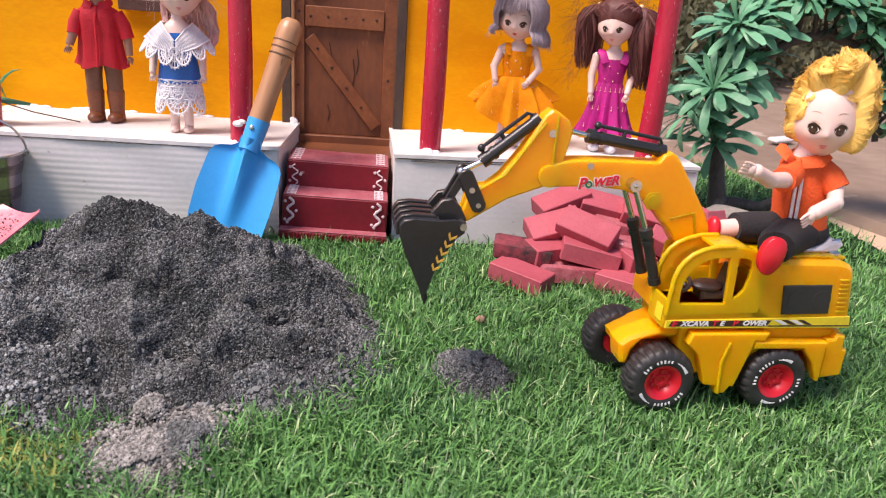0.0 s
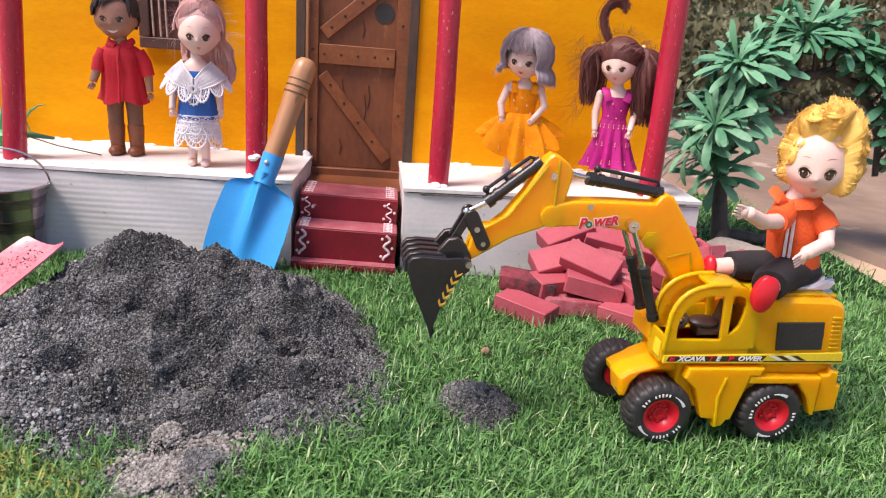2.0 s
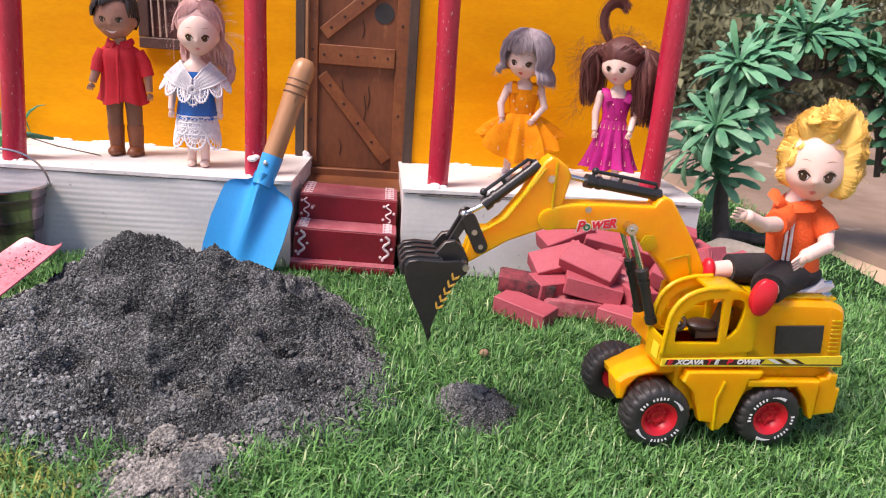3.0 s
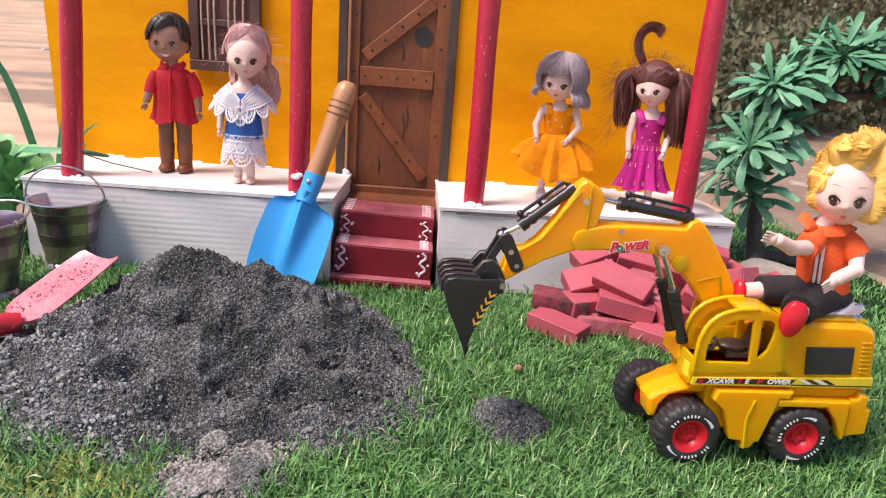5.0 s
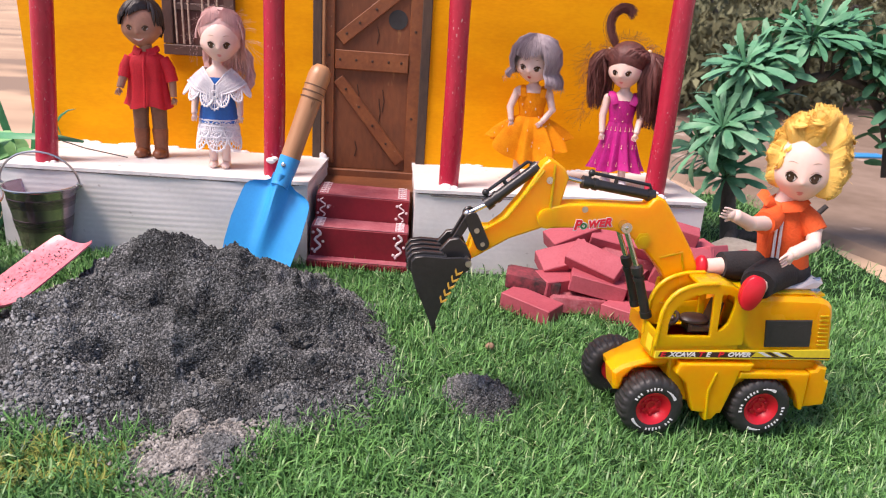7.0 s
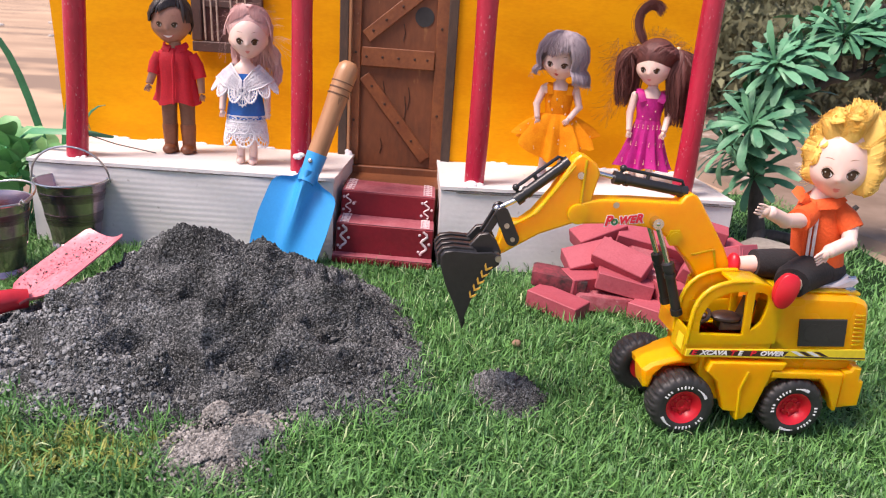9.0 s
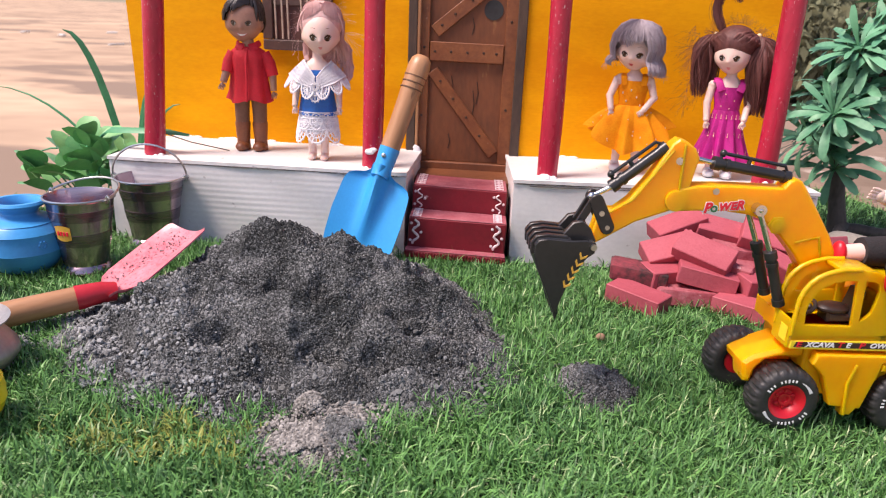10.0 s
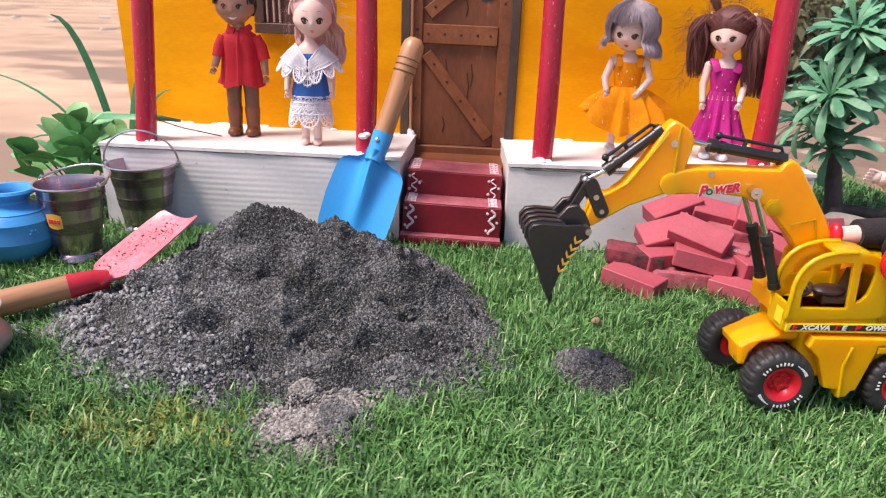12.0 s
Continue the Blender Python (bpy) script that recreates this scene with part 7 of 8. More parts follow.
        for k in range(70):
            ringed = rnd.uniform(0.25, 1.0)
            lift = 1.7 * (1 - (2 * ringed - 1.1) ** 2 / 1.3) + rnd.uniform(-0.2, 0.2)
            b0 = a0 + rnd.uniform(-0.5, 2.6)
            path = []
            for i in range(10):
                b = b0 + way * 3.0 * i / 9
                rr = rad * ringed * (1 - 0.2 * i / 9)
                path.append(c0 + (t1 * (rr * math.cos(b)) + t2 * (rr * 1.15 * math.sin(b)) + nrm * max(0.2, lift)) * MM)
            if k < 5:
                lock(g, path, rnd.uniform(0.0014, 0.0022), 0.0008, c0 - nrm * 0.004, HR)
            else:
                hair_strand(g, path, rnd.uniform(0.00010, 0.00020), HR, 3)
    for _ in range(420):
        a, e = rnd.uniform(-180, 180), rnd.uniform(-40, 84)
        if shell(a, e) > 1.05:
            p = on(a, e)
            fly(g, p, p - hc, rnd.uniform(0.002, 0.006), 0.00008, HR, rnd, 1)
    ob = part("doll", g, [SKIN, RIMRED, EYEWHITE, EYEDARK, BLUSH, BROW, HAIRBLOND, SHIRT, BLACKCLOTH, LACE, IRIS], None, "", 60, EX)
    return tagged(ob, "curly blond doll in orange shirt sitting on the toy excavator", "doll")


make_sitting_doll()
pad = Geo()
pad.prism(mm([(64, 99.3), (64, 100.6), (88, 101.6), (96, 105.6), (101, 105.2), (102.5, 103.8), (99, 100.2), (92, 99.2)]), 14 * MM, 46 * MM, ch=0.001)
tagged(part("seat_pad", pad, PAD, None, m=EX @ pose(0, 0, -0.0022)), "thin white foam pad under the sitting doll", "pad")

# ---- tools ----
def basis(origin, along, normal):
    """A matrix with z along the tool, -y along its face normal."""
    z = Vector(along).normalized()
    y = -(Vector(normal) - z * Vector(normal).dot(z)).normalized()
    x = y.cross(z)
    return Matrix.Translation(origin) @ Matrix((x, y, z)).transposed().to_4x4()


def dish_blade(outline, depth, thick, ridge):
    """A pressed blade: outline gives (height, left, right); it is dished across by depth, with a central ridge running up to the neck."""
    g = Geo()
    n, k = 22, len(outline)
    for side in (0, 1):
        for z, a, b in outline:
            for i in range(n + 1):
                t = i / n
                x = a + (b - a) * t
                c = (2 * t - 1)
                y = depth * (1 - c * c) + side * thick
                top = max(0.0, z - outline[0][0]) / (outline[-1][0] - outline[0][0])
                y -= ridge * math.exp(-(x / 0.0078) ** 2) * max(0.0, (top - 0.18) / 0.82) ** 0.8
                g.v.append((x, y, z))
    m = (n + 1) * k
    for s in (0, 1):
        for j in range(k - 1):
            for i in range(n):
                a = s * m + j * (n + 1) + i
                g.f.append((a, a + 1, a + n + 2, a + n + 1))
    for j in range(k - 1):
        for i in (0, n):
            a = j * (n + 1) + i
            g.f.append((a, a + n + 1, a + n + 1 + m, a + m))
    for i in range(n):
        for j in (0, k - 1):
            a = j * (n + 1) + i
            g.f.append((a, a + 1, a + 1 + m, a + m))
    g.m = [0] * len(g.f)
    return g


# blue trowel, stuck in the heap and leaning on the porch corner
tip, top = Vector((-0.046, -0.047, 0.000)), Vector((0.0125, 0.012, 0.1925))
TR = basis(tip, top - tip, (-0.12, -1, 0.25))
trowel = thing("garden_trowel", "blue garden trowel with a wooden handle standing in the heap", "trowel", TR)
L = (top - tip).length
blade = [(-0.006, -0.024, 0.028), (0.0, -0.031, 0.034), (0.02, -0.0345, 0.0355), (0.045, -0.0360, 0.0360), (0.070, -0.0345, 0.0345), (0.077, -0.0335, 0.0335), (0.082, -0.0305, 0.0305), (0.085, -0.0250, 0.0250), (0.0875, -0.016, 0.016), (0.091, -0.0105, 0.0105), (0.098, -0.0092, 0.0092)]
part("blade", dish_blade(blade, 0.006, 0.0012, 0.018), BLUE, trowel, "blue enamelled blade", smooth=50)
part("socket", Geo().tube([(0, -0.003, 0.086), (0, -0.001, 0.094), (0, 0, 0.102), (0, 0, 0.116)], [0.0084, 0.0090, 0.0094, 0.0099], n=24), BLUE, trowel, "blue enamelled socket", smooth=60)
part("rivet", Geo().ell((-0.001, -0.0104, 0.107), (0.0022, 0.001, 0.0022), n=12, k=6), WIRE, trowel, "steel rivet")
prof = [(0.109, 0.0090), (0.118, 0.0094), (0.14, 0.0092), (0.165, 0.0096), (0.19, 0.0106), (L - 0.012, 0.0108), (L - 0.005, 0.0096), (L - 0.001, 0.006), (L, 0.001)]
handle = part("handle", Geo().tube([(0, 0, z) for z, r in prof], [r for z, r in prof], n=28), BEECH, trowel, "turned beech handle with burnt rings", smooth=60)
for z in (L - 0.034, L - 0.028, L - 0.022):
    part("ring", Geo().tube([(0, 0, z - 0.0005), (0, 0, z + 0.0005)], 0.01090, n=28), GROOVE, handle)

# red shovel: handle on the turf, blade bent up the heap's flank
neck = Vector((-0.201, -0.203, 0.019))
tip, tail = Vector((-0.165, -0.134, 0.054)), Vector((-0.293, -0.277, 0.009))
shovel = thing("red_shovel", "faded red hand shovel with a wooden handle beside the heap", "shovel")
SB = basis(tip, neck - tip, (-0.40, -0.46, 1.0))
SHD = basis(neck, tail - neck, (0, 0, 1))
Lb, Lh = (neck - tip).length, (tail - neck).length
blade = [(0.0, -0.022, 0.022), (0.003, -0.0255, 0.0255), (0.02, -0.0270, 0.0270), (0.05, -0.0280, 0.0280), (Lb - 0.020, -0.0280, 0.0280), (Lb - 0.012, -0.0255, 0.0255), (Lb - 0.006, -0.018, 0.018), (Lb - 0.002, -0.0105, 0.0105), (Lb + 0.004, -0.0085, 0.0085)]
part("blade", dish_blade(blade, 0.006, 0.0012, 0.003), PINK, shovel, "faded red blade dusted with ash", smooth=50, m=SB)
rnd = random.Random(41)
cs, rs = [], []
for _ in range(260):
    x, z = rnd.gauss(0.006, 0.009), rnd.uniform(0.008, Lb - 0.012)
    if abs(x) > 0.024:
        continue
    r = 0.00022 + 0.0006 * rnd.random() ** 3
    cs.append(tuple(SB @ Vector((x, 0.006 * (1 - (x / 0.027) ** 2) - 0.0007, z))))
    rs.append(r)
grains("ash_specks", cs, rs, GRAIN, shovel, "dark ash specks lying on the blade")
part("socket", Geo().tube([(0, 0.002, -0.006), (0, 0, 0.004), (0, 0, 0.022)], [0.0072, 0.0082, 0.0096], n=24), REDENAMEL, shovel, "red enamelled socket", smooth=60, m=SHD)
part("handle", Geo().tube([(0, 0, 0.020), (0, 0, 0.035), (0, 0, 0.06), (0, 0, Lh - 0.008), (0, 0, Lh)], [0.0088, 0.0091, 0.0096, 0.0098, 0.005], n=24), BEECH, shovel, "turned wooden handle", smooth=60, m=SHD)


# ---- buckets and pots ----
def bucket_thing(m, label, tilt_handle, up):
    b = thing("steel_bucket", label, "bucket", m, "toy steel buckets")
    prof = [(0.0215, 0.004), (0.022, 0.006), (0.0245, 0.02), (0.0285, 0.045), (0.0325, 0.068), (0.0335, 0.0695), (0.0345, 0.0685), (0.0345, 0.0705), (0.0328, 0.0708), (0.0320, 0.068), (0.028, 0.045), (0.024, 0.02), (0.0215, 0.0068), (0.0005, 0.0065)]
    part("pail", Geo().lathe(prof, 0, n=56), STEEL, b, smooth=40)
    for z0, z1, r0, r1 in ((0.026, 0.038, 0.0257, 0.0276), (0.050, 0.060, 0.0295, 0.0312)):
        part("band", Geo().lathe([(r0 - 0.0003, z0), (r0 + 0.00025, z0 + 0.0002), (r1 + 0.00025, z1 - 0.0002), (r1 - 0.0003, z1)], 0, n=56), STEELDARK, b, "dull steel band", smooth=50)
    part("foot_ring", Geo().lathe([(0.0215, 0.0065), (0.0235, 0.0045), (0.0262, 0.0005), (0.0262, 0.0), (0.0235, 0.0), (0.021, 0.004)], 0, n=48), STEEL, b, smooth=40)
    part("rim_bead", Geo().tube([(0.0342 * math.cos(2 * math.pi * i / 48), 0.0342 * math.sin(2 * math.pi * i / 48), 0.0702) for i in range(49)], 0.0009, n=8), WIRE, b, "bright rolled rim")
    for s in (-1, 1):
        part("ear", Geo().tube([(s * 0.0345, 0, 0.0665), (s * 0.038, 0, 0.0685), (s * 0.039, 0, 0.0715), (s * 0.0365, 0, 0.0735), (s * 0.0345, 0, 0.0715)], 0.0011, n=8), WIRE, b)
    pts = []
    for i in range(21):
        a = math.pi * i / 20
        x, h = -0.0372 * math.cos(a), up * math.sin(a)
        pts.append((x, -h * math.sin(radians(tilt_handle)), 0.0715 + h * math.cos(radians(tilt_handle))))
    part("handle", Geo().tube(pts, 0.0011, n=8), WIRE, b, "thin wire handle")
    return b


b1 = bucket_thing(pose(-0.2745, -0.108, 0.0, 0, 0, -14) @ Matrix.Diagonal((0.86, 0.86, 0.95, 1)), "small steel bucket with its wire handle folded down", -78, 0.040)
bucket_thing(pose(-0.2555, -0.016, -0.002, 0, 0, 8) @ Matrix.Diagonal((0.97, 0.97, 0.95, 1)), "small steel bucket with its wire handle raised", 8, 0.034)
sticker = Geo()
for j in range(5):
    for i in range(9):
        a = radians(-104 + 36 * i / 8)
        z = 0.034 + 0.012 * j / 4
        r = 0.0215 + (z - 0.004) * 0.164 + 0.0009
        sticker.v.append((r * math.cos(a), r * math.sin(a), z + 0.0016 * math.sin(math.pi * i / 8) * (1 if j > 2 else -1 if j < 2 else 0)))
for j in range(4):
    for i in range(8):
        a = j * 9 + i
        sticker.f.append((a, a + 1, a + 10, a + 9))
        sticker.m.append(0)
lab = part("sticker", sticker, PRINTGOLD, b1, "small worn gold and brown sticker")
for i in range(4):
    a = radians(-96 + 7 * i)
    r = 0.0215 + 0.036 * 0.164 + 0.0014
    part("sticker_bar", Geo().box((0.0022, 0.0004, 0.004), (0, 0, 0), 0, Matrix.Translation((r * math.cos(a), r * math.sin(a), 0.040)) @ Matrix.Rotation(a + math.pi / 2, 4, "Z"), 0.0001), PRINTRED, lab)


def pot_thing(name, m, material, label, s=1.0, flowers=True):
    """A round-bellied plastic water pot with a flared rim and moulded rings."""
    p = thing(name, label, "pot", m, "toy pots")
    prof = [(0.0005, 0.0), (0.020, 0.0), (0.026, 0.004), (0.0335, 0.014), (0.0360, 0.0215), (0.0365, 0.0222), (0.0362, 0.0232), (0.0366, 0.031), (0.0352, 0.039), (0.0356, 0.0396), (0.035, 0.0404), (0.0315, 0.046), (0.030, 0.0475), (0.0303, 0.0482), (0.0293, 0.0488), (0.0235, 0.0515), (0.0175, 0.0535), (0.0158, 0.0565), (0.0175, 0.060), (0.0222, 0.0625), (0.0240, 0.0650), (0.0226, 0.0672), (0.0185, 0.0672), (0.0160, 0.0635), (0.0140, 0.0570), (0.0150, 0.052), (0.030, 0.04), (0.03, 0.02), (0.0005, 0.006)]
    part("vessel", Geo().lathe([(r * s, z * s) for r, z in prof], 0, n=64), material, p, smooth=50)
    if flowers:
        for a0 in (-100, -30, 60, 150, 225):
            for k in range(6):
                a = radians(a0) + 0.085 * math.cos(k * math.pi / 3) * (k < 6)
                z = 0.031 + 0.003 * math.sin(k * math.pi / 3)
                part("moulded_petal", Geo().ell((0.0364 * s * math.cos(a), 0.0364 * s * math.sin(a), z * s), 0.0013 * s, n=8, k=5), material, p)
    return p


pot_thing("water_pot", pose(-0.3225, -0.122, 0.0, 0, 0, 0), BLUEPLASTIC, "round blue plastic toy water pot with moulded flowers", 0.94)
pot_thing("water_pot", pose(-0.324, -0.190, 0.0), REDPLASTIC, "dark red plastic toy water pot", 0.5, False)
pot_thing("water_pot", pose(-0.1995, -0.364, 0.0, 0, 0, 30), YELLOWPLASTIC, "lemon yellow plastic toy water pot with moulded flowers", 0.68)
al = thing("metal_pot", "dull aluminium toy cooking pot with a wide rim", "pot", pose(-0.247, -0.304, 0.0), "toy pots")
part("vessel", Geo().lathe([(0.0005, 0.0), (0.022, 0.0), (0.032, 0.004), (0.0365, 0.010), (0.036, 0.015), (0.031, 0.022), (0.0265, 0.0265), (0.0262, 0.029), (0.030, 0.032), (0.0335, 0.0335), (0.0335, 0.0345), (0.029, 0.033), (0.025, 0.029), (0.0255, 0.026), (0.030, 0.020), (0.034, 0.012), (0.0005, 0.006)], 0, n=60), ALUMINIUM, al, smooth=50)

# ---- brick pile ----
BL, BW, BH = 0.050, 0.0255, 0.0155
brick_me = Geo().box((BL, BW, BH), (0, 0, 0), ch=0.0007).mesh("brick", BRICK, 30)
half_me = Geo().box((0.026, BW * 0.8, BH), (0, 0, 0), ch=0.0007).mesh("brick", BRICK, 30)


def chip_me(material, seed):
    g = Geo()
    rnd = random.Random(seed)
    g.box((BL, BW, BH), (0, 0, 0), ch=0.0018)
    g.v = [(x + rnd.uniform(-1, 1) * 0.0007, y + rnd.uniform(-1, 1) * 0.0007, z + (rnd.uniform(-0.0022, 0) if z > 0 else 0)) for x, y, z in g.v]
    return g.mesh("brick", material, 25)


chip, soot = chip_me(CHIPPED, 3), chip_me(SOOTY, 5)
BRICKS = [
    # x, y, z, tilt x, tilt y, yaw, mesh
    (0.218, -0.104, 0.006, 2, 4, -38, "b"), (0.222, -0.076, 0.020, 8, 5, -8, "s"), (0.262, -0.088, 0.0055, 0, 0, -4, "c"),
    (0.306, -0.113, 0.0055, 0, 0, -38, "b"), (0.357, -0.108, 0.010, 24, 6, 56, "b"), (0.392, -0.092, 0.0055, 0, 2, 4, "b"),
    (0.331, -0.075, 0.009, 0, 0, 12, "c"), (0.346, -0.069, 0.010, 4, 0, -62, "b"), (0.279, -0.083, 0.0215, 0, 9, -10, "b"),
    (0.277, -0.072, 0.0385, 32, 12, -32, "b"), (0.316, -0.060, 0.024, 4, 4, 62, "c"), (0.252, -0.053, 0.034, 30, -14, 12, "b"),
    (0.262, -0.026, 0.050, 14, -18, 18, "b"), (0.304, -0.029, 0.0475, 22, 10, -8, "b"), (0.339, -0.048, 0.048, 34, 12, -14, "b"),
    (0.342, -0.014, 0.056, 4, 6, -6, "h"), (0.369, -0.030, 0.0585, 8, 10, -16, "h"), (0.342, -0.079, 0.033, 20, 22, -20, "h"),
    (0.372, -0.072, 0.032, 74, 2, 92, "u"), (0.391, -0.066, 0.034, 70, -4, 96, "v"), (0.407, -0.060, 0.027, 68, 6, 100, "v"),
    (0.425, -0.040, 0.037, 12, -8, 24, "h"), (0.425, -0.060, 0.026, 20, 10, 62, "b"), (0.316, -0.044, 0.034, 10, 4, 8, "c"),
    (0.377, -0.032, 0.040, 8, -6, 22, "b"), (0.287, -0.046, 0.018, 4, 0, 30, "b"), (0.452, -0.044, 0.0235, 14, -6, 24, "b"),
    (0.452, -0.066, 0.0065, 0, 0, 14, "b"), (0.245, -0.044, 0.008, 0, 0, 10, "b"), (0.300, -0.030, 0.026, 6, 0, -12, "b"),
    (0.300, -0.028, 0.006, 0, 0, 4, "b"), (0.348, -0.030, 0.022, 0, 0, 12, "b"), (0.352, -0.030, 0.004, 0, 0, -8, "b"),
    (0.402, -0.036, 0.006, 0, 0, 10, "b"), (0.402, -0.034, 0.022, 4, 0, -12, "b"), (0.250, -0.070, 0.018, 6, 0, 24, "b"),
    (0.318, -0.090, 0.019, 6, 4, 20, "h"), (0.442, -0.030, 0.006, 0, 0, -20, "b"),
]
for x, y, z, tx, ty, yaw, k in BRICKS:
    me = {"b": brick_me, "c": chip, "s": soot, "h": half_me, "u": brick_me, "v": brick_me}[k]
    ob = new("brick", me)
    if k == "u":
        ob.matrix_basis = Matrix.Translation((x, y, z)) @ pose(0, 0, 0, -28, 0, -6) @ pose(0, 0, 0, 90, 0, 0) @ pose(0, 0, 0, 0, 0, 90)
    elif k == "v":
        ob.matrix_basis = Matrix.Translation((x, y, z)) @ pose(0, 0, 0, -24, 4, 30) @ pose(0, 0, 0, 90, 0, 0) @ pose(0, 0, 0, 0, 0, 90)
    else:
        ob.matrix_basis = pose(x, y, z, tx, ty, yaw)
    tagged(ob, {"c": "chipped red brick with a pale broken top", "s": "red brick blackened with soot", "h": "broken half of a red brick"}.get(k, "small red painted brick in the pile"), "brick", "bricks in the pile")

# ---- artificial tree ----
TB = Vector((0.500, 0.170, -0.006))
tree = thing("artificial_tree", "green plastic tree with an arching dark trunk", "artificial tree", Matrix.Translation(TB))


def leaf_mesh(name, L, W, bend, mat_, cup=0.2, shape=(0.24, 0.30, 0.42, 0.62, 0.84, 1.0, 0.97, 0.48)):
    """A spoon-shaped leaf along +x, drooping by bend."""
    n = 7
    pts = [(L * math.sin(bend * i / n) / bend, 0, -L * (1 - math.cos(bend * i / n)) / bend) for i in range(n + 1)]
    ws = [W * w for w in shape]
    g = Geo()
    for p, w in zip(pts, ws):
        g.v += [(p[0], -w / 2, p[2] + cup * w / 2), (p[0], 0, p[2]), (p[0], w / 2, p[2] + cup * w / 2)]
    for i in range(n):
        a, b = 3 * i, 3 * i + 3
        g.f += [(a, a + 1, b + 1, b), (a + 1, a + 2, b + 2, b + 1)]
    g.m = [0] * len(g.f)
    return g.mesh(name, mat_, 60)


leaf_set = [leaf_mesh("leaf", 0.056, 0.0095, 1.0, LEAFGREEN), leaf_mesh("leaf", 0.048, 0.0097, 1.5, LEAFGREEN), leaf_mesh("leaf", 0.062, 0.0087, 0.8, LEAFGREEN)]
spine = [Vector(p) for p in ((0.500, 0.170, -0.006), (0.492, 0.170, 0.03), (0.484, 0.170, 0.07), (0.482, 0.172, 0.105), (0.494, 0.174, 0.14), (0.512, 0.174, 0.172), (0.545, 0.172, 0.198), (0.585, 0.170, 0.208), (0.622, 0.168, 0.196), (0.648, 0.165, 0.165), (0.662, 0.163, 0.128), (0.666, 0.161, 0.092))]
tr = Geo().tube([p - TB for p in spine], [0.012, 0.0095, 0.0085, 0.0075, 0.007, 0.0065, 0.006, 0.0055, 0.005, 0.0044, 0.0038, 0.0030], n=14)
tr.v = [tuple(Vector(v) + Vector(v).normalized() * 0.0016 * noise.noise(Vector(v) * 140)) for v in tr.v]
part("trunk", tr, BARK, tree, "dark moulded plastic bark", smooth=60)
for pts, rr in ((((0.498, 0.168, 0.004), (0.515, 0.160, 0.008), (0.540, 0.155, 0.006), (0.560, 0.155, 0.010), (0.585, 0.160, 0.030)), (0.010, 0.008, 0.007, 0.0055, 0.004)), (((0.50, 0.165, 0.01), (0.49, 0.150, 0.002), (0.485, 0.138, -0.004)), (0.009, 0.006, 0.003)), (((0.486, 0.17, 0.06), (0.498, 0.165, 0.068), (0.504, 0.162, 0.074)), (0.004, 0.003, 0.002)), (((0.545, 0.155, 0.008), (0.575, 0.150, 0.025), (0.600, 0.150, 0.055)), (0.006, 0.004, 0.003))):
    part("root", Geo().tube([Vector(p) - TB for p in pts], list(rr), n=10), BARK, tree, smooth=60)
rnd = random.Random(12)
ARCH = Vector((0.572, 0.168, 0.060))
rosettes = []
for i in range(3, len(spine)):
    n = 7 if i < 7 else 5
    for k in range(n):
        p = spine[i - 1].lerp(spine[i], (k + rnd.random()) / n)
        out = p - ARCH
        out = Vector((out.x, 0, out.z)).normalized()
        if i < 5:
            out = (out + Vector((-0.7, 0, 0.35))).normalized()
        elif i < 8:
            out = (out + Vector((-0.55, 0, 0.15))).normalized()
        axis = (out + Vector((rnd.uniform(-0.5, 0.5), (-0.75, 0.35, -0.2, -0.5, 0.1, -0.9, 0.5)[k] + rnd.uniform(-0.2, 0.2), rnd.uniform(0.45, 0.85)))).normalized()
        rosettes.append((p + axis * rnd.uniform(0.008, 0.040 if i > 7 else 0.064), axis, p))
made = 0
# central, rear and later leaves, drawn in the green darkened for shade
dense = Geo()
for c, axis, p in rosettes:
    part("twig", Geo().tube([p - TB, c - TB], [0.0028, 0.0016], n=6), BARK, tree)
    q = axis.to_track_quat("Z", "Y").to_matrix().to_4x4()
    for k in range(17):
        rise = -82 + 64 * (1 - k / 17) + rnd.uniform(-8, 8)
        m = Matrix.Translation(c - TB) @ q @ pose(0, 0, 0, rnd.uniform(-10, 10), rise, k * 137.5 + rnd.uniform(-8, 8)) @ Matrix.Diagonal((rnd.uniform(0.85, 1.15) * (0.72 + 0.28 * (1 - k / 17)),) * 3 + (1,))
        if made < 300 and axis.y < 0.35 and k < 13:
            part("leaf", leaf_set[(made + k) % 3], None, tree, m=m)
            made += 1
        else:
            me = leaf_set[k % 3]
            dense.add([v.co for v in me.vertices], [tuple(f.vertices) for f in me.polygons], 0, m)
tagged(part("inner_leaves", dense, LEAFSHADED, tree, smooth=60), kind="stuff")

